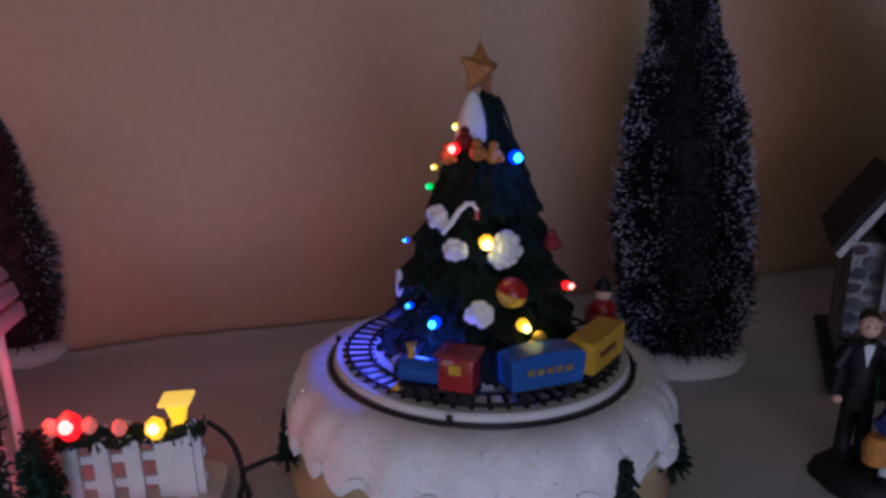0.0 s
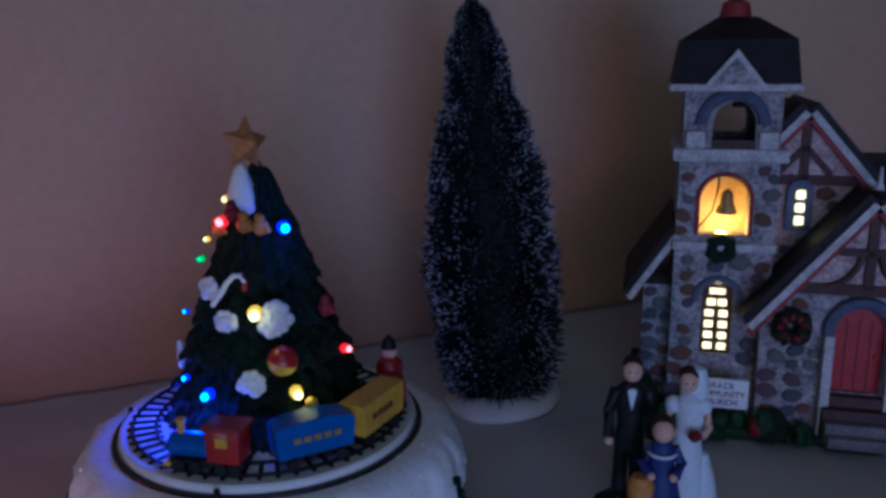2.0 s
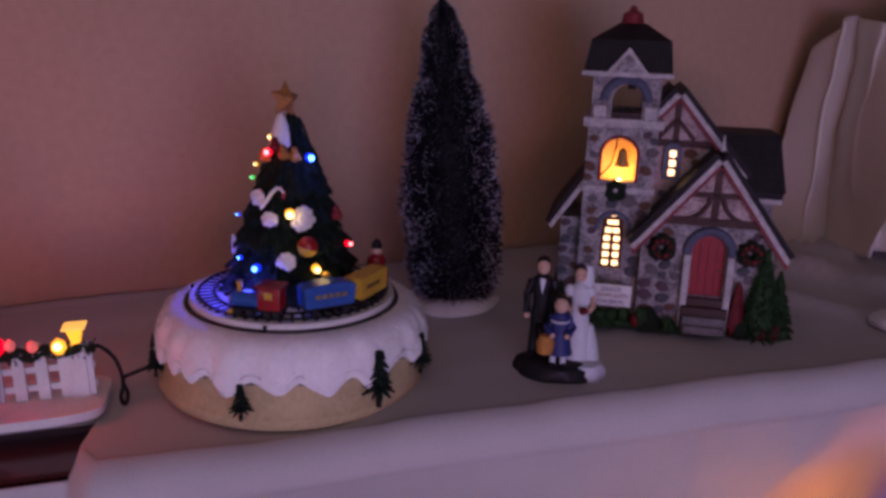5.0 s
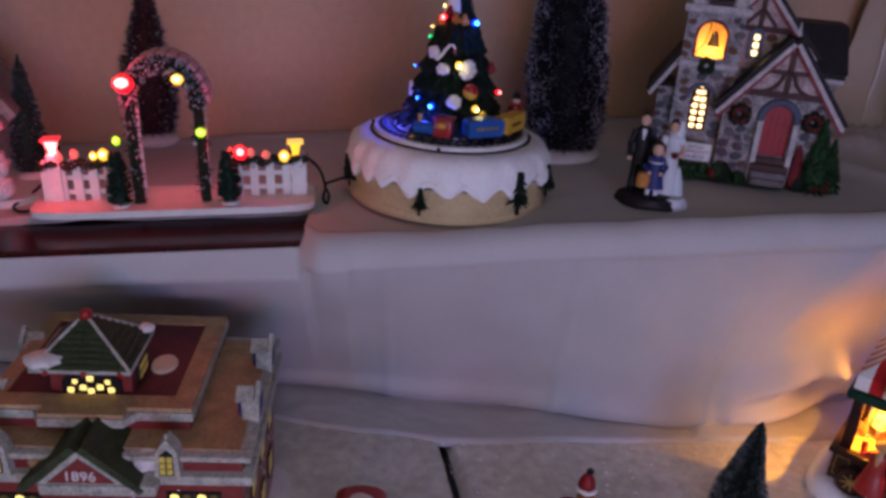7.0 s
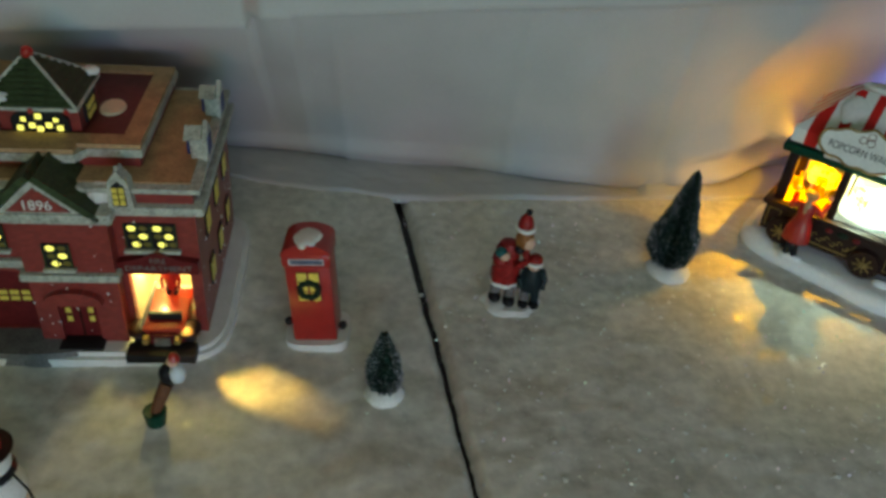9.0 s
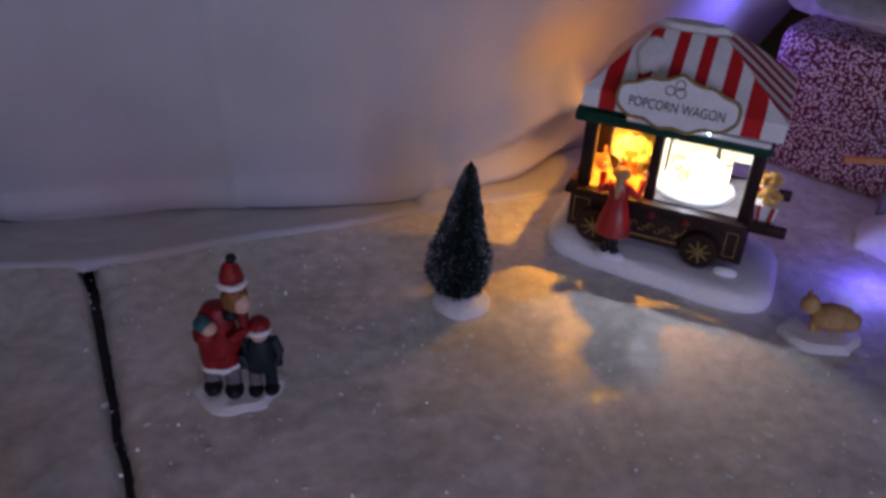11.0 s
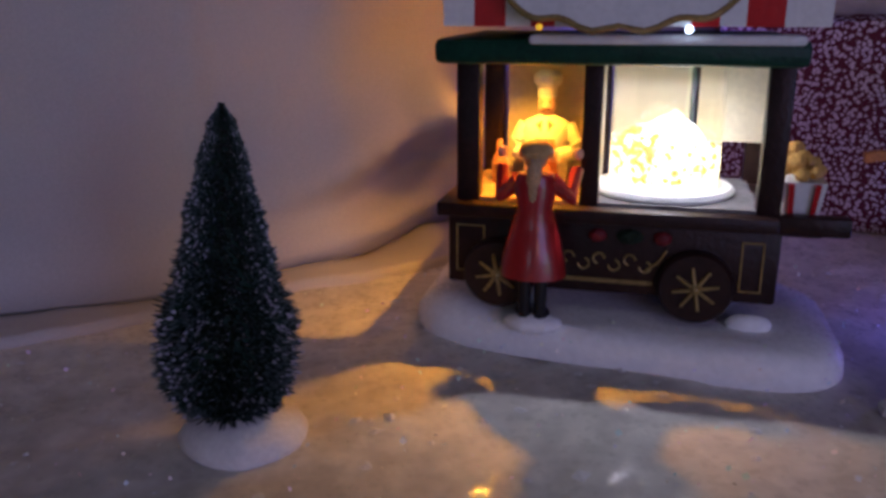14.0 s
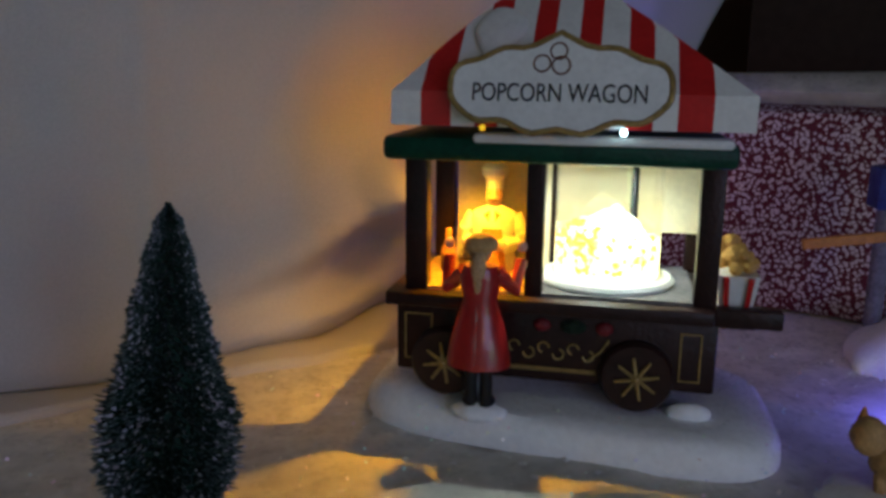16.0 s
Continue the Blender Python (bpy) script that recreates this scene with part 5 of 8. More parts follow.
bm = BM()
lathe(bm, [(0, 0), (0.029, 0), (0.030, 0.002), (0.027, 0.008), (0.021, 0.0110), (0, 0.0115)], 30, mi=5, sx=1.0, sy=0.72, wob=0.12)
lathe(bm, [(0, 0.0), (0.0150, 0.0), (0.0150, 0.005), (0.0115, 0.0100), (0, 0.0118)], 22, (0.0165, -0.004, 0.0), 2, None, 0.15, 1.0, 0.9)
# groom: trousers, coat to the thigh, shirt front, bow tie
for s in (-1, 1):
    tube(bm, [(-0.0135 + s * 0.0042, 0.004, 0.010), (-0.0135 + s * 0.0036, 0.004, 0.026), (-0.0135 + s * 0.0030, 0.004, 0.044)], 0.0035, 0, 10)
    ball(bm, -0.0135 + s * 0.0045, 0.001, 0.0115, 0.0033, 0, sy=1.5, sz=0.55, segs=10, rings=6)
    tube(bm, [(-0.0135 + s * 0.0070, 0.004, 0.0625), (-0.0135 + s * 0.0098, 0.0035, 0.0520), (-0.0135 + s * 0.0094, 0.0005, 0.0405)], 0.0028, 0, 9)
    ball(bm, -0.0135 + s * 0.0094, 0.0, 0.0385, 0.0022, 1, segs=8, rings=6)
    prism(bm, [(-0.0135, 0.0660), (-0.0135 + s * 0.0026, 0.0674), (-0.0135 + s * 0.0026, 0.0646)], -0.0030, -0.0006, 0)
lathe(bm, [(0, 0.0330), (0.0064, 0.0335), (0.0058, 0.0460), (0.0070, 0.0580), (0.0068, 0.0635), (0.0036, 0.0665), (0, 0.0670)], 18, (-0.0135, 0.004, 0), 0, None, 0.0, 1.0, 0.66)
prism(bm, [(-0.0158, 0.0655), (-0.0112, 0.0655), (-0.0135, 0.0545)], -0.0018, 0.002, 2)
ball(bm, -0.0135, 0.0030, 0.0720, 0.0044, 1, sz=1.22, segs=16, rings=11)
ball(bm, -0.0135, 0.0050, 0.0747, 0.0046, 4, sz=0.95, segs=14, rings=9)
for s in (-1, 1):
    ball(bm, -0.0135 + s * 0.0015, -0.0012, 0.0727, 0.0005, 4, segs=6, rings=5)
# bride: fitted gown with a train, puffed sleeves, veil and bouquet
lathe(bm, [(0, 0.009), (0.0118, 0.009), (0.0104, 0.0150), (0.0082, 0.0270), (0.0066, 0.0400), (0.0050, 0.0480), (0.0060, 0.0560), (0.0062, 0.0600), (0.0030, 0.0632), (0, 0.0636)], 22, (0.0115, 0.002, 0), 2, None, 0.05, 1.0, 0.78)
lathe(bm, [(0, 0.0), (0.0085, 0.0), (0.0064, 0.012), (0.0030, 0.024), (0, 0.026)], 16, (0.0190, 0.004, 0.0095), 2, None, 0.1)
for s in (-1, 1):
    ball(bm, 0.0115 + s * 0.0068, 0.002, 0.0575, 0.0036, 2, sz=1.2, segs=12, rings=8)
    tube(bm, [(0.0115 + s * 0.0080, 0.001, 0.0550), (0.0115 + s * 0.0092, -0.001, 0.0490), (0.0115 + s * 0.0058, -0.0048, 0.0455)], 0.0018, 1, 9)
ball(bm, 0.0140, -0.0058, 0.0462, 0.0030, 7, sz=0.9, segs=10, rings=7, wob=0.4)
ball(bm, 0.0110, 0.0012, 0.0690, 0.0042, 1, sz=1.2, segs=16, rings=11)
ball(bm, 0.0114, 0.0034, 0.0712, 0.0046, 4, segs=14, rings=9)
for s in (-1, 1):
    ball(bm, 0.0110 + s * 0.0014, -0.0028, 0.0696, 0.0005, 4, segs=6, rings=5)
lathe(bm, [(0.0052, 0.0450), (0.0068, 0.0440), (0.0066, 0.0560), (0.0062, 0.0680), (0.0048, 0.0745), (0, 0.0765), (0, 0.0752), (0.0040, 0.0730), (0.0052, 0.0660)], 18, (0.0140, 0.0045, 0), 2, None, 0.08, 1.0, 0.7)
# child: wide navy dress with a pale collar, white stockings and a bag
first = len(bm.verts)
for s in (-1, 1):
    tube(bm, [(-0.0005 + s * 0.0026, -0.0140, 0.0100), (-0.0005 + s * 0.0024, -0.0140, 0.0200)], 0.0016, 2, 8)
    ball(bm, -0.0005 + s * 0.0028, -0.0158, 0.0108, 0.0019, 0, sy=1.4, sz=0.7, segs=8, rings=6)
    tube(bm, [(-0.0005 + s * 0.0038, -0.0140, 0.0365), (-0.0005 + s * 0.0066, -0.0145, 0.0310), (-0.0005 + s * 0.0042, -0.0185, 0.0280)], 0.0019, 3, 8)
    ball(bm, -0.0005 + s * 0.0036, -0.0190, 0.0278, 0.0015, 1, segs=8, rings=5)
lathe(bm, [(0, 0.0165), (0.0072, 0.0170), (0.0058, 0.0240), (0.0044, 0.0300), (0.0048, 0.0350), (0.0026, 0.0388), (0, 0.0390)], 18, (-0.0005, -0.0140, 0), 3, None, 0.05, 1.0, 0.8)
ring(bm, (-0.0005, -0.0140, 0.0345), 0.0046, 0.0006, 2, 18, 5, Matrix.Translation((-0.0005, -0.0140, 0.0345)) @ Matrix.Rotation(radians(90), 4, "X") @ Matrix.Translation((0.0005, 0.0140, -0.0345)))
ball(bm, -0.0005, -0.0145, 0.0425, 0.0037, 1, sz=1.15, segs=14, rings=9)
ball(bm, -0.0005, -0.0130, 0.0438, 0.0040, 4, segs=12, rings=8)
lathe(bm, [(0, 0), (0.0040, 0.0005), (0.0046, 0.0060), (0.0030, 0.0095), (0, 0.0100)], 14, (-0.0072, -0.0185, 0.0180), 6)
bm.verts.ensure_lookup_table()
for v in bm.verts[first:]:
    v.co = Vector((-0.0005, -0.0140, 0.0100)) + (v.co - Vector((-0.0005, -0.0140, 0.0100))) * 1.3
wed = part("wedding_figurine", bm, [SUIT, SKIN, DRESS, BLUED, HAIRD, BLACK, BASKET, BERRY], m=pose(0.208, 0.366, shelf_z(0.208), 0, 0, -14))
tagged(wed, "painted wedding figurine with black suit, white gown and child", "figurine")

# ---- small figurine at the shelf's end ----
bm = BM()
lathe(bm, [(0, 0), (0.030, 0), (0.031, 0.004), (0.027, 0.008), (0, 0.009)], 26, mi=2, wob=0.1, sy=0.7)
person(bm, -0.010, 0, 0.008, 0.046, 3, 5, 1, 6, w=1.2)
person(bm, 0.010, 0.002, 0.008, 0.050, 5, 5, 1, 8, w=1.2)
box(bm, -0.014, 0.006, -0.020, -0.010, 0.008, 0.022, 2, 0.0015)
box(bm, -0.012, 0.004, -0.0212, -0.0195, 0.0125, 0.0150, 7)
lathe(bm, [(0, 0.046), (0.0075, 0.0465), (0.0070, 0.052), (0.0030, 0.057), (0, 0.058)], 14, (-0.010, 0, 0.002), 8, None, 0.1)
ring(bm, (-0.010, -0.002, 0.0430), 0.0050, 0.0018, 6, 16, 6)
tagged(part("village_figurine", bm, [SUIT, SKIN, SNOWM, BLUED, BROWNH, BLACK, YELLOW, DARKRED, HOLLY], m=pose(0.494, 0.408, shelf_z(0.494), 0, 0, -20)), "small painted village figurine with white box on snowy base", "figurine")

# ---- garden fence with arch and lights ----
fence = thing("garden_fence", pose(-0.193, 0.338, 0.2305, 0, -2.6, 8), "white picket fence with lit garland arch on a snow board", "fence ornament")
bm = BM()
out = [(0.111 * math.copysign(abs(math.cos(a)) ** 0.25, math.cos(a)) + 0.002, 0.030 * math.copysign(abs(math.sin(a)) ** 0.35, math.sin(a))) for a in [2 * math.pi * i / 48 for i in range(48)]]
prism(bm, out, -0.0055, 0.0, m=Matrix.Rotation(radians(-90), 4, "X"))
part("snow_board", bm, SNOWM, fence, "white snowy board")
DIM = glow("dim_bulb", (0.9, 0.20, 0.16), 0.35)
bulb_cols = {"r": LEDR, "y": LEDY, "g": LEDL}
for side, x0, x1 in (("left", -0.098, -0.050), ("right", 0.051, 0.103)):
    n = 5
    for i in range(n):
        x = x0 + (x1 - x0) * i / (n - 1)
        hh = 0.032 if 0 < i < n - 1 else 0.036
        part("picket", prism(BM(), [(x - 0.0034, 0.004), (x + 0.0034, 0.004), (x + 0.0034, hh), (x, hh + 0.004), (x - 0.0034, hh)], -0.0015, 0.0015), WHITE, fence)
    for z in (0.010, 0.022):
        part("fence_rail", box(BM(), x0 - 0.004, x1 + 0.004, 0.0018, 0.0040, z, z + 0.004), WHITE, fence)
    bm = BM()
    tube(bm, [(x, -0.001 + 0.002 * math.sin(x * 500), 0.0355 + 0.0016 * math.sin(x * 330)) for x in lin(x0 - 0.004, x1 + 0.004, 26)], 0.0036, 0, 7)
    rg = random.Random(7)
    for i in range(150):
        x = rg.uniform(x0 - 0.005, x1 + 0.005)
        a = rg.uniform(0, 6.28)
        p = Vector((x, 0, 0.0355))
        d = Vector((rg.uniform(-0.5, 0.5), math.cos(a), math.sin(a))) * rg.uniform(0.005, 0.0075)
        tube(bm, [p, p + d], 0.0005, rg.choice((0, 0, 1)), 3)
    part("garland", bm, [HOLLY, FROST], fence, "dark garland with frosted needles")
for x, z, k, r in ((-0.073, 0.0455, None, 0.0038), (-0.0515, 0.0445, "y", 0.0048), (-0.059, 0.0435, "y", 0.0034), (-0.0405, 0.0555, "g", 0.0036), (0.0545, 0.0440, "r", 0.0060), (0.0465, 0.0435, None, 0.0040), (0.0625, 0.0435, None, 0.0036),
                       (0.0745, 0.0415, None, 0.0036), (0.0890, 0.0400, "y", 0.0048), (-0.085, 0.0430, None, 0.0036)):
    b = part("bulb", lathe(BM(), [(0, 0), (r * 0.5, 0), (r * 0.95, r * 0.7), (r * 0.75, r * 1.5), (0, r * 2.1)], 12, (x, -0.0035, z - r)), bulb_cols[k] if k else DIM, fence, "small string-light bulb")
    if k:
        part("bulb_core", ball(BM(), x, -0.0035 - r * 0.55, z + r * 0.1, r * 0.55, segs=10, rings=7), CORE[bulb_cols[k]], b)
for x, k, q in ((-0.090, LEDR, 0.0), (0.0985, LEDY, 0.0062)):
    lampp = part("lantern_post", box(BM(), x - 0.0045, x + 0.0045, -0.004, 0.005, 0.0, 0.044 - q), WHITE, fence, "white end post with lantern")
    bm = BM()
    frus(bm, (x - 0.0040, x + 0.0040, -0.0040, 0.0040), 0.044 - q, (x - 0.0014, x + 0.0014, -0.0014, 0.0014), 0.0475 - q)
    frus(bm, (x - 0.0024, x + 0.0024, -0.0024, 0.0024), 0.0470 - q, (x - 0.0044, x + 0.0044, -0.0044, 0.0044), 0.0560 - q)
    part("lantern", bm, CORE[LEDR] if x < 0 else k, lampp, "lit lantern glass")
    # roof plate emits too, in place of lantern light falling on it
    part("lantern_roof", box(BM(), x - 0.0066, x + 0.0066, -0.0066, 0.0066, 0.0558 - q, 0.0578 - q, bevel=0.0008), glow("lantern_cap_lit", (1.0, 0.04, 0.05), 0.8) if x < 0 else glow("lantern_cap_lit_amber", (1.0, 0.55, 0.08), 1.0), lampp)
# arch: two garland-wrapped hoops joined by pink slats
for y in (-0.010, 0.014):
    pts = [(-0.0265, y, 0.0), (-0.0265, y, 0.05), (-0.0260, y, 0.085)] + [(-0.0005 - 0.0255 * math.cos(radians(a)), y, 0.085 + 0.0310 * math.sin(radians(a))) for a in range(10, 180, 12)] + [(0.0250, y, 0.085), (0.0255, y, 0.05), (0.0255, y, 0.0)]
    hoop = part("hoop", tube(BM(), pts, 0.0042 if y < 0 else 0.0022, segs=7), HOLLY if y < 0 else WHITE, fence, "arch hoop of the garden gate")
    if y < 0:
        bm = BM()
        rg = random.Random(9)
        for i in range(2600):
            t = rg.uniform(0, len(pts) - 1.001)
            k = int(t)
            p = Vector(pts[k]).lerp(Vector(pts[k + 1]), t - k)
            d = Vector((rg.gauss(0, 1), rg.gauss(0, 1), rg.gauss(0, 1))).normalized() * rg.uniform(0.0055, 0.0085)
            tube(bm, [p, p + d], 0.00055, rg.choice((0, 0, 1)), 3)
        part("garland", bm, [HOLLY, FROST], hoop, "frosted green garland wound round the hoop")
# red light on the slats is put into this pink base colour
PINK = mat("red_lit_slat", (0.75, 0.36, 0.40), 0.5, 0.12, 60, 400, 0.2, sub=0.6)
for a in range(-20, 190, 14):
    x, z = -0.0005 - 0.0300 * math.cos(radians(a)), 0.085 + 0.0345 * math.sin(radians(a))
    part("slat", box(BM(), -0.0040, 0.0036, -0.004, 0.024, -0.0030, 0.0046, bevel=0.0016), PINK, fence, m=Matrix.Translation((x, 0, z)) @ Matrix.Rotation(radians(a - 90), 4, "Y"))
for x, z, k, r in ((-0.0275, 0.105, LEDR, 0.0085), (0.0125, 0.1070, LEDY, 0.0052), (0.0262, 0.065, LEDL, 0.0045)):
    b = part("bulb", lathe(BM(), [(0, 0), (r * 0.5, 0), (r * 0.95, r * 0.6), (r * 0.8, r * 1.2), (0, r * 1.7)], 14, (x, -0.015, z - r)), k, fence, "bright string-light bulb")
    part("bulb_core", ball(BM(), x, -0.015 - r * 0.6, z - r * 0.1, r * 0.5, sx=1.3, segs=10, rings=7), CORE[k], b)
lamp("fence_red_glow", "POINT", fence.matrix_world @ Matrix.Translation((-0.0265, -0.0240, 0.105)), 0.13, (1.0, 0.03, 0.05), 0.006)
lamp("fence_red_glow_low", "POINT", fence.matrix_world @ Matrix.Translation((0.052, -0.008, 0.052)), 0.03, (1.0, 0.03, 0.05), 0.005)
lamp("lantern_red_glow", "POINT", fence.matrix_world @ Matrix.Translation((-0.090, -0.016, 0.052)), 0.06, (1.0, 0.03, 0.05), 0.005)
lamp("arch_inner_glow", "POINT", fence.matrix_world @ Matrix.Translation((0.014, 0.012, 0.094)), 0.05, (1.0, 0.10, 0.14), 0.006)
for x in (-0.040, 0.045):
    pot = thing("potted_tree", fence.matrix_world @ Matrix.Translation((x, -0.017, 0.0)), "tiny dark evergreen in a white pot by the fence", "plant", "potted evergreens")
    part("pot", lathe(BM(), [(0, 0), (0.0055, 0), (0.0078, 0.007), (0.0070, 0.008), (0, 0.0075)], 18), WHITE, pot, "white pot")
    bm = BM()
    rg = random.Random(int(x * 1000) + 99)
    lathe(bm, [(0, 0.008), (0.0062, 0.010), (0.0064, 0.018), (0.0040, 0.032), (0.0006, 0.048), (0, 0.049)], 14, wob=0.3)
    for i in range(420):
        t = rg.random()
        z = 0.009 + 0.040 * t
        r = pw(t, [(0, 0.0075), (0.3, 0.0082), (0.6, 0.0052), (1, 0.0006)])
        a = rg.uniform(0, 6.28)
        p = Vector((r * 0.7 * math.cos(a), r * 0.7 * math.sin(a), z))
        tube(bm, [p, p + Vector((math.cos(a), math.sin(a), rg.uniform(-0.2, 0.5))) * 0.0045], 0.0005, 0, 3)
    part("crown", bm, BRISTLE, pot, "dark bristly crown")

# cables between the ornaments
def cable(name, pts, r, label):
    cu = [Vector(p) for p in pts]
    fine = []
    for i in range(len(cu) - 1):
        p0, p1, p2, p3 = cu[max(i - 1, 0)], cu[i], cu[i + 1], cu[min(i + 2, len(cu) - 1)]
        for k in range(6):
            t = k / 6
            fine.append(0.5 * ((2 * p1) + (p2 - p0) * t + (2 * p0 - 5 * p1 + 4 * p2 - p3) * t * t + (3 * p1 - p0 - 3 * p2 + p3) * t ** 3))
    fine.append(cu[-1])
    return tagged(part(name, tube(BM(), fine, r, 0, 8), WIRE), label, "cable")


cable("cable", [(-0.098, 0.362, 0.2655), (-0.090, 0.364, 0.268), (-0.079, 0.362, 0.260), (-0.0735, 0.358, 0.246), (-0.0745, 0.354, 0.2365), (-0.071, 0.350, 0.234), (-0.0695, 0.352, 0.240), (-0.073, 0.356, 0.248), (-0.066, 0.360, 0.251), (-0.057, 0.362, 0.254)], 0.0013, "thin black cable looping from fence to music box")
cable("cable", [(-0.0565, 0.372, 0.252), (-0.0570, 0.368, 0.260), (-0.0555, 0.372, 0.272)], 0.0022, "short black cable standing at the music box")
cable("cable", [(-0.300, 0.322, 0.2245), (-0.312, 0.318, 0.2235), (-0.322, 0.330, 0.2235), (-0.318, 0.352, 0.225), (-0.308, 0.372, 0.240), (-0.300, 0.376, 0.262)], 0.0012, "thin black cable beside the picket fence")

# ---- cottage on the upper shelf ----
cot = thing("cottage", pose(-0.405, 0.372, shelf_z(-0.39), 0, 0, 17), "white ceramic cottage with grey roof and lit window", "house")
bm = BM()
out = [(0.092 * math.copysign(abs(math.cos(a)) ** 0.4, math.cos(a)), 0.062 * math.copysign(abs(math.sin(a)) ** 0.4, math.sin(a))) for a in [2 * math.pi * i / 40 for i in range(40)]]
prism(bm, out, -0.008, 0.0, m=Matrix.Rotation(radians(-90), 4, "X"))
part("snow_base", bm, SNOWM, cot, "white snowy base")
bm = BM()
arch_wall(bm, -0.07, 0.052, 0.008, 0.085, [(-0.002, 0.036, 0.022, 0.052, 0.001)], -0.020, -0.014)
box(bm, -0.07, -0.064, -0.014, 0.05, 0.008, 0.085)
box(bm, 0.046, 0.052, -0.014, 0.05, 0.008, 0.085)
box(bm, -0.07, 0.052, 0.05, 0.056, 0.008, 0.085)
cw = part("wall", bm, CERAM, cot, "pale painted wall")
part("window_frame", box(BM(), -0.005, 0.039, -0.0225, -0.0195, 0.052, 0.056), BLACK, cw)
part("window_frame", box(BM(), -0.005, 0.039, -0.0225, -0.0195, 0.018, 0.022), BLACK, cw)
for x in (-0.005, 0.036):
    part("window_frame", box(BM(), x, x + 0.003, -0.0225, -0.0195, 0.022, 0.052), BLACK, cw)
part("room_back", box(BM(), -0.02, 0.045, 0.012, 0.014, 0.008, 0.07), CREAM, cw)
part("window_goods", ball(ball(BM(), 0.004, -0.006, 0.028, 0.006, wob=0.3), 0.022, -0.004, 0.026, 0.0075, wob=0.3), CREAM, cw, "pale shapes behind the window")
part("awning", prism(BM(), [(-0.012, 0.062), (0.046, 0.062), (0.044, 0.072), (-0.010, 0.072)], -0.036, -0.019), BLUED, cw, "dark blue awning")
lamp("cottage_lamp", "POINT", cot.matrix_world @ Matrix.Translation((0.030, 0.0, 0.060)), 0.012, (1.0, 0.55, 0.18), 0.006)
bm = BM()
slope(bm, 0.066, 0.066, -0.01, 0.175, -0.030, 0.065, 0.008)
slope(bm, -0.086, 0.066, -0.01, 0.175, -0.030, 0.065, 0.008)
prism(bm, [(-0.07, 0.085), (0.052, 0.085), (-0.01, 0.168)], -0.020, 0.05)
part("roof", bm, mat("grey_snowy_roof", (0.24, 0.21, 0.20), 0.55, 0.5, 50, 300, 0.5), cot, "grey snow-dusted steep roof")
# takes the slats' pink for the red light on the trim
part("trim_strip", tube(BM(), [(0.020, -0.034, 0.185), (0.034, -0.034, 0.130), (0.048, -0.034, 0.092), (0.058, -0.034, 0.060)], 0.0055, segs=10), PINK, cot, "pale curved roof trim")
bm = BM()
ball(bm, 0, 0, 0.008, 0.009, sx=1.7, segs=16, rings=9, wob=0.25)
ball(bm, -0.014, -0.002, 0.013, 0.0055, segs=12, rings=8, wob=0.2)
for x in (-0.009, -0.004, 0.006, 0.011):
    tube(bm, [(x, 0, 0.0), (x, 0, 0.008)], 0.0022, 0, 8)
tagged(part("white_animal_figurine", bm, CERAM, m=pose(-0.363, 0.320, shelf_z(-0.363) + 0.007, 0, 0, 12)), "small white ceramic animal on the cottage's snow base", "figurine")
bm = BM()
ball(bm, 0, 0, 0.010, 0.010, 0, segs=16, rings=10)
ball(bm, 0, 0, 0.026, 0.0072, 0, segs=14, rings=9)
lathe(bm, [(0, 0.031), (0.0085, 0.031), (0.0085, 0.0325), (0.0052, 0.0325), (0.0050, 0.040), (0, 0.040)], 14, mi=0)
tagged(part("small_snowman", bm, CERAM, m=pose(-0.330, 0.331, shelf_z(-0.33) + 0.007)), "small white snowman figurine beside the cottage", "figurine")
brush_tree(pose(-0.336, 0.398, shelf_z(-0.336), 0, 0, 0), 0.112, [(0, 0.014), (0.2, 0.017), (0.5, 0.013), (0.8, 0.007), (1, 0.001)], 2600, BRISTLE, 0.1, 0.013, "slim dark bottle-brush tree beside the cottage", 8)
brush_tree(pose(-0.350, 0.336, shelf_z(-0.35) + 0.007, 0, 0, 0), 0.075, [(0, 0.006), (0.3, 0.0075), (0.7, 0.005), (1, 0.001)], 1200, BRISTLE, 0.1, 0.006, "slim dark evergreen standing on the cottage's snow base", 11, lift=0.008)


# ---- fire station ----
fs = thing("fire_station", pose(-0.183, 0.118, 0.0, 0, 0, 2), "red brick ceramic fire station with lit garage and green cupola", "building")
bm = BM()
out = [(-0.004 + 0.104 * math.copysign(abs(math.cos(a)) ** 0.35, math.cos(a)), 0.078 + 0.098 * math.copysign(abs(math.sin(a)) ** 0.35, math.sin(a))) for a in [2 * math.pi * i / 60 for i in range(60)]]
prism(bm, [(x, y) for x, y in out], -0.012, 0.0, m=Matrix.Rotation(radians(-90), 4, "X"))
bmesh.ops.bevel(bm, geom=[e for e in bm.edges if all(v.co.z > 0.006 for v in e.verts)], offset=0.004, segments=2, affect="EDGES")
part("snow_base", bm, SNOWM, fs, "white snowy base")
part("path", lathe(BM(), [(0, 0.0), (0.040, 0.0), (0.039, 0.0135), (0, 0.0145)], 28, (-0.040, -0.004, 0), sx=1.25, sy=0.42), GREYSTONE, fs, "grey path before the doors")
bm = BM()
arch_wall(bm, -0.088, 0.083, 0.010, 0.122, [(-0.0740, -0.0370, 0.014, 0.060, 0.008), (0.0316, 0.0748, 0.012, 0.0705, 0.001)], 0.008, 0.014)
wall = part("wall", bm, BRICK, fs, "red brick walls")
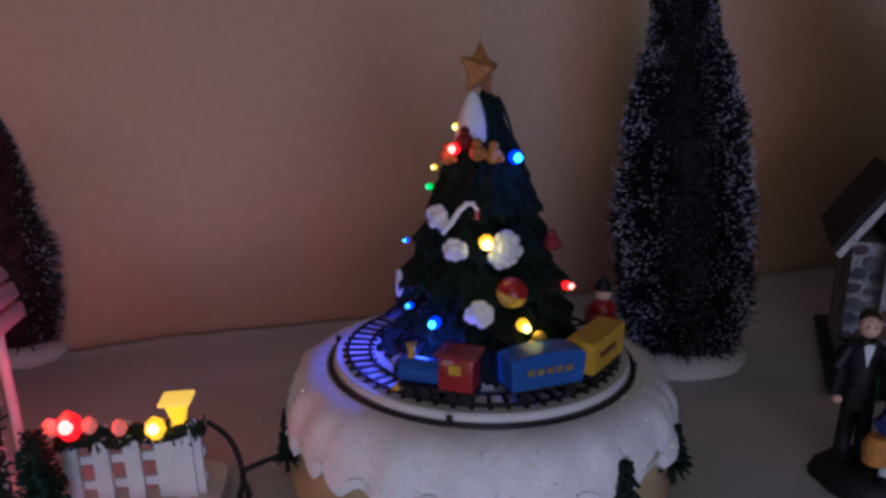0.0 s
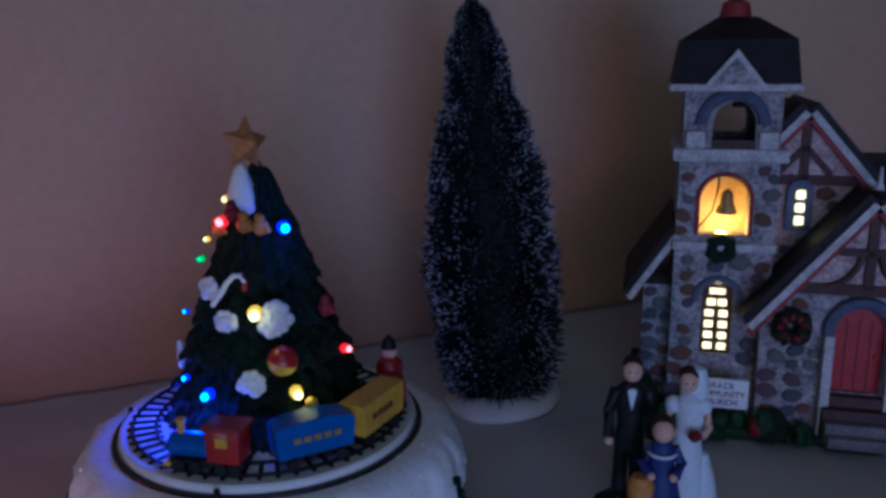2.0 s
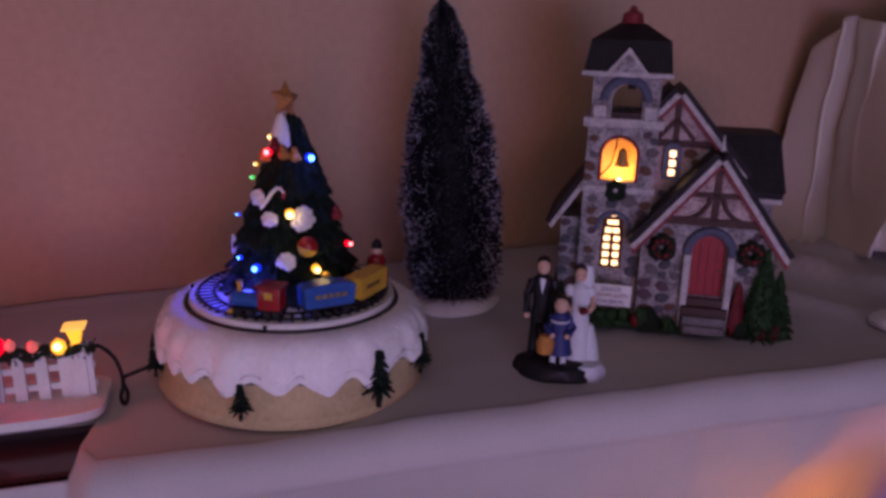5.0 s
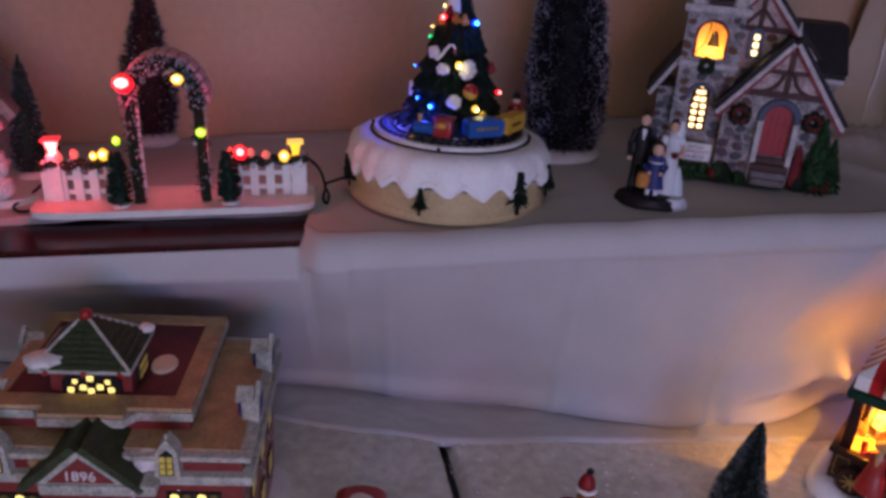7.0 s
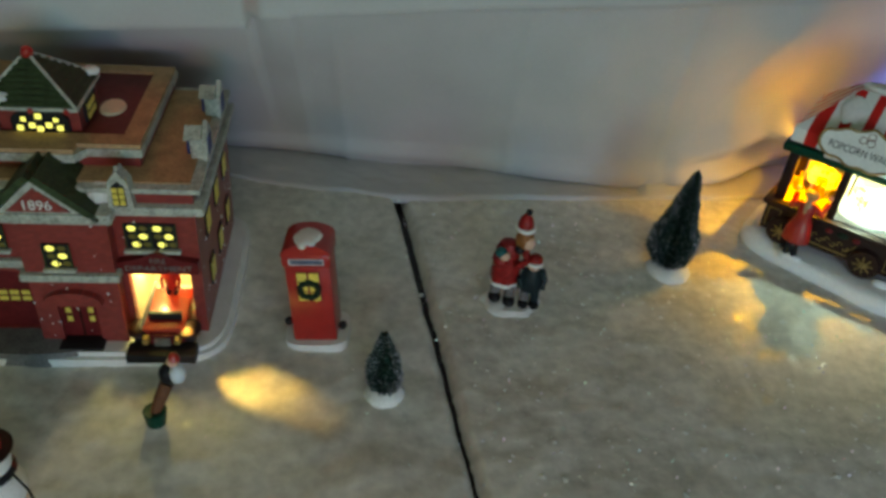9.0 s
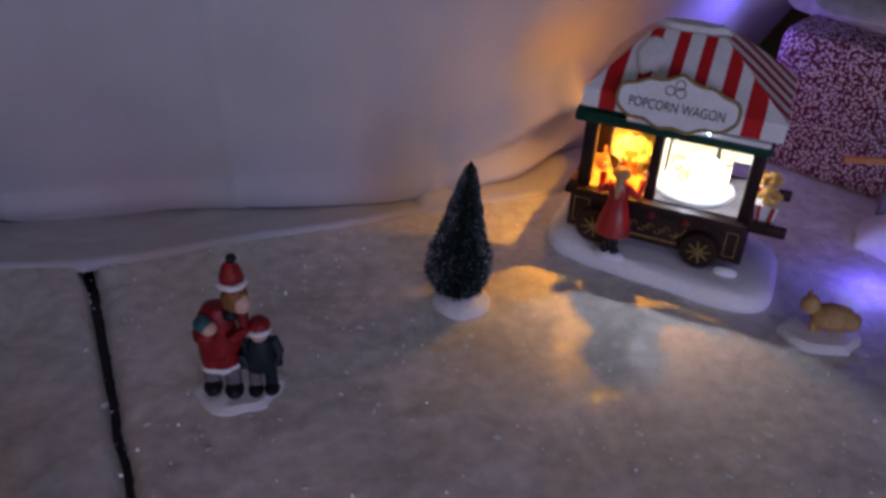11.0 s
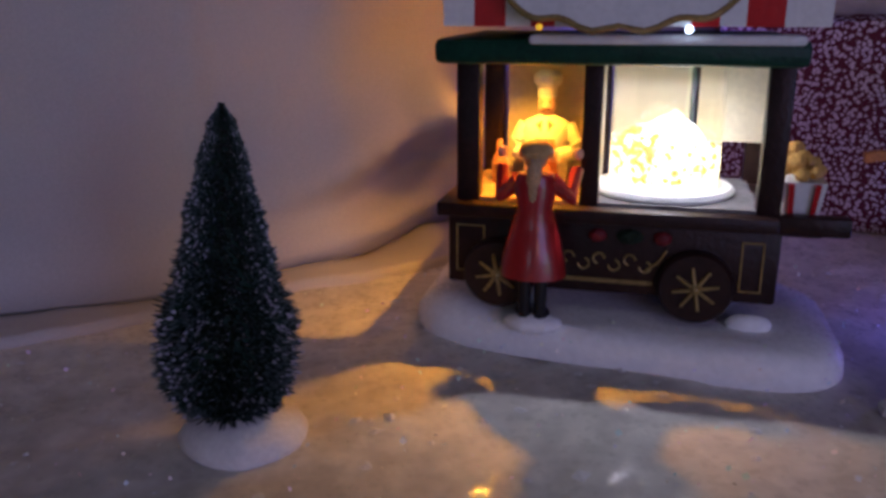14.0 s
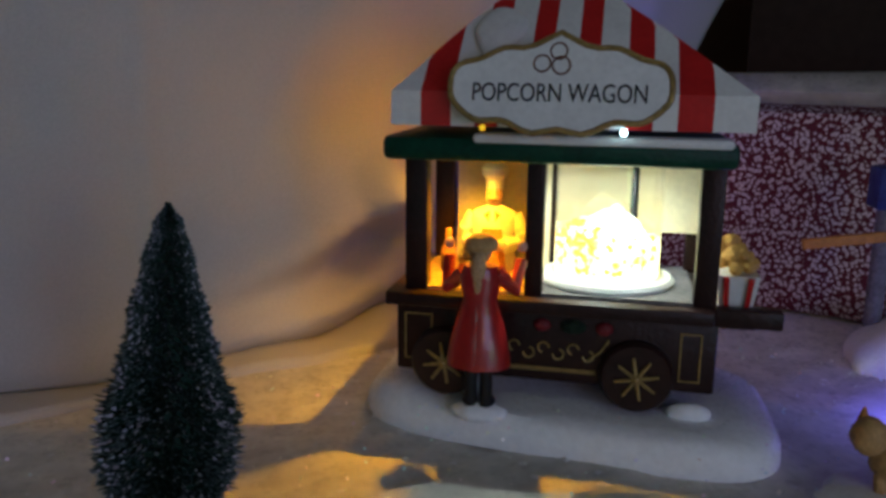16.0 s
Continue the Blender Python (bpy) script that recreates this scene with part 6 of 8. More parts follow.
for b in ((-0.088, -0.082, 0.014, 0.150), (0.077, 0.083, 0.014, 0.150), (-0.088, 0.083, 0.150, 0.156)):
    part("side_wall", box(BM(), *b, 0.010, 0.122), BRICK, wall)
bm = BM()
arch_wall(bm, -0.033, 0.027, 0.010, 0.122, [(-0.0180, 0.0085, 0.012, 0.050, 0.004)], -0.004, 0.008)
bay = part("bay", bm, BRICK, fs, "projecting brick entrance bay")
part("cornice", box(BM(), -0.0975, 0.0905, 0.0015, 0.162, 0.1205, 0.1275, bevel=0.0015), FSTRIM, fs)
part("cornice", box(BM(), -0.0385, 0.0325, -0.0095, 0.010, 0.1200, 0.1280, bevel=0.0015), FSTRIM, fs)
part("parapet", box(BM(), -0.0900, 0.0830, 0.0080, 0.156, 0.1275, 0.1365), BRICK, fs)
part("coping", box(BM(), -0.0960, 0.0890, 0.0045, 0.160, 0.1365, 0.1405, bevel=0.001), FSTRIM, fs)
part("terrace", box(BM(), -0.0880, 0.0815, 0.0120, 0.153, 0.1400, 0.1415), FSSLAB, fs, "tan flat roof")
part("attic", box(BM(), -0.0845, 0.0455, 0.0320, 0.157, 0.1410, 0.1500), BRICK, fs)
bm = BM()
poly = [(-0.0870, 0.030), (-0.0530, 0.030), (-0.0470, 0.021), (0.0060, 0.021), (0.0120, 0.030), (0.0480, 0.030), (0.0480, 0.160), (-0.0870, 0.160)]
inner = [(-0.0755, 0.046), (0.0335, 0.046), (0.0335, 0.147), (-0.0755, 0.147)]
prism(bm, poly, -0.1555, -0.1495, m=Matrix.Rotation(radians(-90), 4, "X"))
slab = part("roof_slab", bm, FSTRIM, fs, "pale roof slab with tan top")
for b in ((-0.0860, 0.0470, 0.0315, 0.046), (-0.0860, 0.0470, 0.147, 0.159), (-0.0860, -0.0755, 0.046, 0.147), (0.0335, 0.0470, 0.046, 0.147), (-0.0470, 0.0060, 0.0225, 0.0315)):
    part("slab_border", box(BM(), *b, 0.1550, 0.1585), FSSLAB, slab)
part("roof_floor", box(BM(), -0.0755, 0.0335, 0.046, 0.147, 0.1550, 0.1566), FSFLOOR, slab, "dark red roof floor")
part("roof_patch", lathe(BM(), [(0, 0.1566), (0.0115, 0.1566), (0.0105, 0.1585), (0, 0.1590)], 20, (0.016, 0.088, 0), sx=0.8, sy=1.1), CREAM, slab, "cream round patch")
# cupola
cup = part("cupola", box(BM(), -0.0480, 0.0045, 0.050, 0.096, 0.1560, 0.1790), BRICK, fs, "small brick cupola with green roof")
part("cupola_window", prism(BM(), [(-0.0400, 0.1575)] + [(-0.0020, 0.1575)] + arc(-0.0210, 0.1660, 0.0190, 0.0085, 0, 180, 12), 0.0475, 0.0510), BLACK, cup, "dark arched window")
bm = BM()
for x, z, s in ((-0.0345, 0.1605, 1), (-0.0265, 0.1625, 1), (-0.0215, 0.1695, 1), (-0.0155, 0.1630, 1), (-0.0085, 0.1610, 1), (-0.0215, 0.1600, 1), (-0.0315, 0.1670, 0.8), (-0.0105, 0.1670, 0.8)):
    part("pane", box(BM(), x - 0.0021 * s, x + 0.0021 * s, 0.0468, 0.0478, z - 0.0020 * s, z + 0.0020 * s, bevel=0.0005), PANEF, cup)
part("side_window", box(BM(), 0.0040, 0.0062, 0.060, 0.085, 0.1590, 0.1740), BLACK, cup)
for y in (0.066, 0.072, 0.078):
    for z in (0.1625, 0.1690):
        part("pane", box(BM(), 0.0058, 0.0068, y - 0.0022, y + 0.0022, z - 0.0022, z + 0.0022), PANEY, cup)
bm = BM()
frus(bm, (-0.0570, 0.0065, 0.0420, 0.0985), 0.1785, (-0.0310, -0.0235, 0.0645, 0.0705), 0.2040)
croof = part("cupola_roof", bm, FSGREEN, cup, "green tiled pyramid roof")
for i in range(8):
    t = (i + 0.5) / 8
    part("tile_course", box(BM(), -0.0566 + 0.0258 * t, 0.0060 - 0.0296 * t, -0.0004, 0.0004, -0.0010, 0.0010), FSGREEN, croof, m=Matrix.Translation((0, 0.0414 + 0.0225 * t, 0.1790 + 0.0255 * t)) @ Matrix.Rotation(radians(-41), 4, "X"))
    part("tile_course", box(BM(), -0.0004, 0.0004, 0.0424 + 0.0224 * t, 0.0980 - 0.0278 * t, -0.0010, 0.0010), FSGREEN, croof, m=Matrix.Translation((0.0071 - 0.0300 * t, 0, 0.1790 + 0.0255 * t)) @ Matrix.Rotation(radians(-49), 4, "Y"))
for a, b in (((-0.0570, 0.0415, 0.1790), (-0.0305, 0.0645, 0.2045)), ((0.0065, 0.0415, 0.1790), (-0.0240, 0.0645, 0.2045)), ((0.0065, 0.0990, 0.1790), (-0.0240, 0.0705, 0.2045))):
    part("hip", tube(BM(), [a, b], 0.0012, segs=8), FSTRIM, croof)
part("eave", box(BM(), -0.0578, 0.0074, 0.0410, 0.0994, 0.1762, 0.1788, bevel=0.0006), FSTRIM, croof)
part("knob", ball(BM(), -0.0272, 0.0675, 0.2065, 0.0042, sz=1.1, wob=0.2), RED, croof, "red roof knob")
part("snow_patch", ball(BM(), -0.0500, 0.0480, 0.1830, 0.0105, sx=1.25, sy=1.0, sz=0.45, segs=18, rings=9, wob=0.25), SNOWM, croof, "snow on the eave")
part("snow_patch", ball(BM(), 0.0030, 0.0940, 0.1830, 0.0060, sx=1.0, sy=0.9, sz=0.6, segs=16, rings=9, wob=0.25), SNOWM, croof)
for x in (-0.047, -0.023, 0.0):
    part("berry", ball(BM(), x, 0.0415, 0.1765, 0.0022, segs=9, rings=6), RED, croof)
# gable over the bay
bm = BM()
prism(bm, [(-0.0400, 0.1270), (0.0150, 0.1270), (-0.0130, 0.1535)], -0.0075, 0.0350)
ped = part("pediment", bm, FSTRIM, fs, "cream pediment with date")
part("tympanum", prism(BM(), [(-0.0325, 0.1295), (0.0075, 0.1295), (-0.0130, 0.1475)], -0.0085, -0.0070), BRICK, ped)
words("1896", 0.0100, ped, stand(-0.0128, -0.0088, 0.1345), WHITE, 0.0003)
bm = BM()
slope(bm, -0.0130, 0.1535, -0.0480, 0.1215, -0.0095, 0.036, 0.0050)
slope(bm, -0.0130, 0.1535, 0.0225, 0.1215, -0.0095, 0.036, 0.0050)
part("pediment_roof", bm, FSGREEN, ped, "dark green roof")
part("snow_patch", ball(BM(), 0.0235, 0.014, 0.1330, 0.0120, sx=1.1, sy=0.9, sz=0.7, segs=18, rings=9, wob=0.3), SNOWM, ped, "snow lump")
part("snow_patch", ball(BM(), -0.0440, 0.014, 0.1310, 0.0095, sx=1.1, sy=0.9, sz=0.7, segs=18, rings=9, wob=0.3), FSSLAB, ped)
# dormers
for x in (-0.0665, 0.0375):
    dm = part("dormer", prism(BM(), [(x - 0.0085, 0.1265), (x + 0.0085, 0.1265), (x + 0.0065, 0.1470), (x + 0.0045, 0.1500), (x, 0.1560), (x - 0.0045, 0.1500), (x - 0.0065, 0.1470)], 0.0005, 0.012), FSTRIM, fs, "white dormer with yellow window")
    part("dormer_window", prism(BM(), [(x - 0.0045, 0.1300), (x + 0.0045, 0.1300), (x + 0.0040, 0.1450), (x, 0.1485), (x - 0.0040, 0.1450)], -0.0006, 0.0012), BLACK, dm)
    for dx in (-0.0022, 0.0022):
        for z in (0.1330, 0.1378, 0.1425):
            part("pane", box(BM(), x + dx - 0.0017, x + dx + 0.0017, -0.0012, -0.0002, z - 0.0019, z + 0.0019), PANEY, dm)
    part("ball_finial", ball(BM(), x, 0.004, 0.1570, 0.0018, segs=10, rings=7), FSTRIM, dm)
for x, y in ((0.0815, 0.055), (0.0815, 0.120), (-0.0870, 0.055), (-0.0870, 0.120)):
    o = 1 if x > 0 else -1
    dm = part("side_dormer", box(BM(), x - 0.005, x + 0.005, y - 0.0095, y + 0.0095, 0.1405, 0.1560, bevel=0.001), FSTRIM, fs, "cream side dormer with dark blue panel for its hollow")
    part("dormer_front", prism(BM(), [(-0.0115, 0.1405), (0.0115, 0.1405), (0.0100, 0.1570), (0.0060, 0.1600), (0.0, 0.1670), (-0.0060, 0.1600), (-0.0100, 0.1570)], -0.0015, 0.0015, m=Matrix.Translation((x + o * 0.0055, y, 0)) @ Matrix.Rotation(radians(90), 4, "Z")), FSTRIM, dm)
    # dark blue block paints the shade and blue light inside the open dormer
    part("dormer_window", box(BM(), x - 0.0075, x + 0.0075, y - 0.0060, y + 0.0060, 0.1430, 0.1560), BLUED, dm, "dark blue panel for the shaded, blue-lit hollow")
    part("dormer_roof", prism(BM(), [(-0.0105, 0.1555), (0.0105, 0.1555), (0.0, 0.1625)], -0.006, 0.006, m=Matrix.Translation((x - o * 0.003, y, 0)) @ Matrix.Rotation(radians(90), 4, "Z")), FSTRIM, dm)
bm = BM()
rg = random.Random(61)
for i in range(60):
    x, z, yy = rg.uniform(-0.086, 0.081), rg.uniform(0.016, 0.118), 0.0078
    if -0.034 < x < 0.028:
        yy = -0.0042
    elif 0.028 < x < 0.078 and z < 0.09 or -0.078 < x < -0.034 and z < 0.066:
        continue
    ball(bm, x, yy, z, rg.uniform(0.0004, 0.0010), sy=0.5, segs=6, rings=4, wob=0.5)
for i in range(36):
    ball(bm, 0.0832, rg.uniform(0.016, 0.150), rg.uniform(0.016, 0.118), rg.uniform(0.0005, 0.0015), sx=0.5, segs=6, rings=4, wob=0.5)
part("snow_flecks", bm, SNOWM, fs, "flecks of painted snow on the bricks")["kind"] = "stuff"
# windows: dark frame, little oval yellow panes, pale sill
oval = BM()
ball(oval, 0, 0, 0, 1.0, 0, 1.0, 0.35, 0.85, 12, 8)
ome = bpy.data.meshes.new("pane")
oval.to_mesh(ome)
oval.free()
ome.materials.append(PANEF)
dme = ome.copy()
dme.materials.clear()
dme.materials.append(mat("dim_olive_pane", (0.16, 0.13, 0.03), 0.3, 0.3, 200, 700, 0.1))
for p in (*ome.polygons, *dme.polygons):
    p.use_smooth = True


def small_window(parent, x0, x1, z0, z1, y, cols):
    w = part("window", box(BM(), x0, x1, y - 0.0012, y + 0.001, z0, z1), BLACK, parent, "small-paned lit window")
    for c in range(cols):
        for h, r, me in ((0.28, 0.82, ome), (0.70, 0.50, ome), (0.40, 0.17, ome), (0.72, 0.82, dme), (0.28, 0.50, dme), (0.82, 0.17, dme)):
            shared("pane", me, w, Matrix.Translation((x0 + (x1 - x0) * (c + h) / cols, y - 0.0014, z0 + (z1 - z0) * r)) @ Matrix.Rotation(0.15, 4, "Y") @ Matrix.Diagonal((0.0030, 0.002, 0.0026, 1)))
    for c in range(cols * 2 + 1):
        x = x0 + (x1 - x0) * c / (cols * 2)
        part("mullion", box(BM(), x - 0.0004, x + 0.0005, y - 0.0024, y - 0.0012, z0, z1), FSGREEN, w)
    part("sill", box(BM(), x0 - 0.002, x1 + 0.002, y - 0.004, y + 0.001, z0 - 0.0032, z0 - 0.0004, bevel=0.0005), FSTRIM, w)


small_window(wall, -0.0800, -0.0455, 0.0880, 0.1080, 0.008, 2)
small_window(wall, 0.0345, 0.0690, 0.0900, 0.1110, 0.008, 2)
small_window(bay, -0.0175, 0.0000, 0.0815, 0.1015, -0.004, 1)
for z in (0.090, 0.045):
    for y in (0.045, 0.085, 0.125):
        sw = part("window", box(BM(), 0.0820, 0.0842, y - 0.008, y + 0.008, z - 0.011, z + 0.011), BLACK, wall, "side window with yellow panes")
        for dy in (-0.004, 0.004):
            part("pane", box(BM(), 0.0838, 0.0848, y + dy - 0.0026, y + dy + 0.0026, z - 0.008, z + 0.008), PANEY, sw)
part("ledge", box(BM(), -0.0915, -0.0330, 0.0030, 0.0100, 0.0735, 0.0800, bevel=0.001), FSTRIM, wall)
part("ledge", box(BM(), -0.0365, 0.0300, -0.0085, 0.0060, 0.0705, 0.0765, bevel=0.001), FSTRIM, bay)
# closed garage door and entrance door
gd = part("garage_door", prism(BM(), arch_poly(-0.0740, -0.0370, 0.012, 0.060, 0.008), 0.0105, 0.0130), DARKRED, wall, "dark red closed garage door")
for i in range(4):
    for z in (0.0410, 0.0465):
        part("pane", box(BM(), -0.0705 + i * 0.0080, -0.0645 + i * 0.0080, 0.0097, 0.0108, z - 0.0018, z + 0.0018), PANEY, gd)
part("arch_trim", ring(BM(), (-0.0555, 0.0075, 0.0560), 0.0200, 0.0016, 0, 18, 6, a0=0, a1=180), GREYSTONE, wall)
for x in (-0.0760, -0.0365):
    part("jamb", box(BM(), x, x + 0.0030, 0.0058, 0.0090, 0.010, 0.0570), GREYSTONE, wall)
ed = part("entrance_door", prism(BM(), arch_poly(-0.0180, 0.0085, 0.010, 0.050, 0.004), 0.0, 0.0030), DARKRED, bay, "dark red double entrance door")
for x in (-0.0125, 0.0030):
    for z in (0.031, 0.039, 0.047):
        part("pane", box(BM(), x - 0.0018, x + 0.0018, -0.0008, 0.0004, z - 0.0024, z + 0.0024), PANEY, ed)
part("door_mullion", box(BM(), -0.0052, -0.0042, -0.0010, 0.0005, 0.012, 0.052), BROWN, ed)
part("canopy", prism(BM(), [(-0.0250, 0.0500)] + [(0.0150, 0.0500)] + arc(-0.005, 0.0520, 0.0200, 0.0100, 0, 180, 10), -0.0100, -0.0035), BRICK, bay)
part("doorstep", box(BM(), -0.0200, 0.0110, -0.0150, 0.0, 0.0105, 0.0145, bevel=0.001), BLACK, bay)
# open garage, lit inside
gar = part("open_garage", box(BM(), 0.0300, 0.0320, 0.014, 0.065, 0.012, 0.0720), CREAM, wall, "open lit garage bay with red interior")
part("inner_wall", box(BM(), 0.0745, 0.0765, 0.014, 0.065, 0.012, 0.0720), RED, gar)
part("inner_back", box(BM(), 0.0300, 0.0765, 0.063, 0.065, 0.012, 0.0720), CREAM, gar)
part("inner_ceiling", box(BM(), 0.0300, 0.0765, 0.014, 0.065, 0.0705, 0.0720), CREAM, gar)
part("wall_wreath", ring(BM(), (0.0560, 0.0620, 0.0600), 0.0058, 0.0022, 0, 20, 6, wob=0.4), BROWNH, gar, "dark wreath on the back wall")
for x in (0.0450, 0.0680):
    part("red_post", box(BM(), x, x + 0.0030, 0.0560, 0.0600, 0.0120, 0.0560, bevel=0.0005), RED, gar)
part("red_shelf", box(BM(), 0.0430, 0.0740, 0.0560, 0.0620, 0.0460, 0.0490, bevel=0.0005), RED, gar)
part("lamp_bulb", ball(BM(), 0.0400, 0.030, 0.0640, 0.0035, segs=12, rings=8), glow("garage_bulb", (1.0, 0.66, 0.30), 40), gar, "warm bulb")
lamp("garage_lamp", "POINT", fs.matrix_world @ Matrix.Translation((0.0420, 0.040, 0.0600)), 0.20, (1.0, 0.62, 0.30), 0.004)
# added beam that makes the pool of light on the snow, without a fixture
lamp("snow_pool_beam", "SPOT", look((-0.116, 0.112, 0.032), (-0.066, 0.086, 0.0)), 1.5, (1.0, 0.46, 0.13), 0.004, 36)
bm = BM()
person(bm, 0, 0, 0, 0.044, 0, 1, 2, 1)
tagged(part("fire_fighter_figurine", bm, [RED, BLACK, SKIN], m=fs.matrix_world @ pose(0.0540, 0.030, 0.0160)), "small red painted figure standing inside the lit garage", "figurine")
part("sign_board", prism(BM(), [(0.0270, 0.0715), (0.0825, 0.0715), (0.0825, 0.0810), (0.0690, 0.0840), (0.0550, 0.0900), (0.0400, 0.0840), (0.0270, 0.0810)], 0.0015, 0.0080), DARKRED, wall, "dark red lettered sign board")
words("FIRE", 0.0062, wall, stand(0.0550, 0.0012, 0.0830), GREYSTONE, 0.0003)
words("DEPARTMENT", 0.0062, wall, stand(0.0550, 0.0012, 0.0763), GREYSTONE, 0.0003, 0.046)
# fire engine nosing out of the garage
eng = thing("fire_engine", fs.matrix_world @ pose(0.0545, 0.003, 0.0125), "small red fire engine with black trim in the garage", "fire engine")
part("body", box(BM(), -0.0150, 0.0150, -0.014, 0.034, 0.004, 0.018, bevel=0.002), RED, eng)
part("bonnet", box(BM(), -0.0100, 0.0100, -0.018, 0.0, 0.006, 0.015, bevel=0.002), DARKRED, eng)
part("bumper", box(BM(), -0.0245, 0.0245, -0.0300, -0.0150, -0.0015, 0.0065, bevel=0.001), BLACK, eng)
part("windscreen", box(BM(), -0.0120, 0.0120, -0.004, 0.0, 0.016, 0.024, bevel=0.001), BLACK, eng)
for x in (-0.0180, 0.0180):
    part("wheel", lathe(BM(), [(0, -0.003), (0.0066, -0.003), (0.0070, 0), (0.0066, 0.003), (0, 0.003)], 18, m=Matrix.Translation((x, -0.008, 0.0066)) @ Matrix.Rotation(radians(90), 4, "Y")), BLACK, eng)
    part("mudguard", ball(BM(), x, -0.008, 0.0130, 0.0082, sy=1.3, sz=0.5, segs=14, rings=8), BROWN, eng)
    part("headlight", lathe(BM(), [(0, -0.002), (0.0032, -0.002), (0.0024, 0.003), (0, 0.003)], 14, m=Matrix.Translation((x * 0.62, -0.0190, 0.0120)) @ Matrix.Rotation(radians(90), 4, "X")), GOLD, eng)
part("grille", box(BM(), -0.0055, 0.0055, -0.0195, -0.0178, 0.006, 0.0130), GREYSTONE, eng)
part("ladder", tube(BM(), [(-0.016, -0.012, 0.016), (-0.013, 0.012, 0.024), (-0.012, 0.030, 0.026)], 0.0014, segs=8), GREYSTONE, eng)

# ---- red booth ----
booth = thing("red_booth", pose(-0.018, 0.141, 0.0, 0, -4.5, -3), "red kiosk with wreath on its yellow window on snow", "kiosk")
bm = BM()
out = [(0.0245 * math.copysign(abs(math.cos(a)) ** 0.5, math.cos(a)), 0.021 * math.copysign(abs(math.sin(a)) ** 0.5, math.sin(a))) for a in [2 * math.pi * i / 36 for i in range(36)]]
prism(bm, out, -0.008, 0.0, m=Matrix.Rotation(radians(-90), 4, "X"))
part("snow_base", bm, SNOWM, booth, "snowy base")
bm = BM()
box(bm, -0.0165, 0.0165, -0.0145, 0.0145, 0.007, 0.080, bevel=0.0015)
body = part("body", bm, RED, booth, "red enamel body")
part("head", box(BM(), -0.0180, 0.0180, -0.0160, 0.0160, 0.0780, 0.0900, bevel=0.0025), RED, booth)
part("roof", prism(BM(), [(-0.0180, 0.0890)] + [(0.0180, 0.0890)] + arc(0, 0.0890, 0.0180, 0.0090, 0, 180, 12), -0.0155, 0.0155), RED, booth, "rounded red roof")
part("snow_cap", ball(BM(), 0.0005, -0.004, 0.0970, 0.0105, sx=0.95, sy=1.2, sz=0.32, segs=22, rings=8, wob=0.3), SNOWM, booth, "snow on the roof")
part("name_bar", box(BM(), -0.0110, 0.0120, -0.0168, -0.0155, 0.0825, 0.0860, bevel=0.0004), BLUEGREY, booth, "pale bar in place of writing")
part("name_plate", box(BM(), -0.0125, 0.0130, -0.0164, -0.0155, 0.0815, 0.0868), TRIM, booth)
win = part("window", box(BM(), -0.0085, 0.0090, -0.0155, -0.0140, 0.0480, 0.0740, bevel=0.0004), REDTRIM, booth, "yellow window behind wreath")
for x in (-0.0044, 0.0044):
    for z in (0.0522, 0.0612, 0.0700):
        part("pane", box(BM(), x - 0.0036, x + 0.0036, -0.0162, -0.0150, z - 0.0038, z + 0.0038), PANEY, win)
part("wreath", ring(BM(), (0.0003, -0.0165, 0.0590), 0.0068, 0.0024, 0, 26, 8, wob=0.5), HOLLY, booth, "green wreath")
for x, z in ((-0.0205, 0.020), (0.0205, 0.016)):
    part("side_lamp", ball(BM(), x, -0.006, z, 0.0034, segs=12, rings=8, wob=0.2), BLACK, booth, "dark round knob at the side")

# ---- fallen lamp figure: figure leaning out of a green bucket ----
bm = BM()
lathe(bm, [(0, 0), (0.0062, 0), (0.0080, 0.0135), (0.0070, 0.0140), (0, 0.0125)], 20, mi=0)
tube(bm, [(0, 0, 0.010), (0.004, 0.004, 0.022), (0.0085, 0.008, 0.032)], 0.0038, 1, 10, 0.0048)
ball(bm, 0.0105, 0.010, 0.039, 0.0072, 2, sz=1.2, segs=14, rings=9)
ball(bm, 0.0165, 0.008, 0.041, 0.0058, 3, sz=1.35, segs=12, rings=8)
ball(bm, 0.0140, 0.010, 0.0505, 0.0042, 4, segs=12, rings=8)
lathe(bm, [(0, 0.052), (0.0040, 0.052), (0.0030, 0.056), (0, 0.0585)], 12, (0.0150, 0.010, 0.0), 5)
tagged(part("bucket_figurine", bm, [GREEN, BROWNH, SUIT, DRESS, SKIN, RED], m=pose(-0.121, 0.046, 0.0, 0, 0, 0)), "tiny painted figure with white cape leaning from green bucket", "figurine")

# ---- parent and child figurine ----
bm = BM()
lathe(bm, [(0, 0), (0.0245, 0), (0.025, 0.002), (0.021, 0.0050), (0, 0.0056)], 28, mi=0, wob=0.14, sx=1.0, sy=0.8)
# long red coat with a white hem, sleeves, dark boots
lathe(bm, [(0, 0.0255), (0.0112, 0.0260), (0.0120, 0.0300), (0.0118, 0.0400), (0.0100, 0.0540), (0.0102, 0.0640), (0.0070, 0.0710), (0, 0.0730)], 24, (-0.0070, 0.001, 0), 1, None, 0.10, 1, 0.85)
lathe(bm, [(0, 0.0240), (0.0120, 0.0245), (0.0128, 0.0265), (0.0118, 0.0285), (0, 0.0285)], 24, (-0.0070, 0.001, 0), 0, None, 0.14, 1, 0.85)
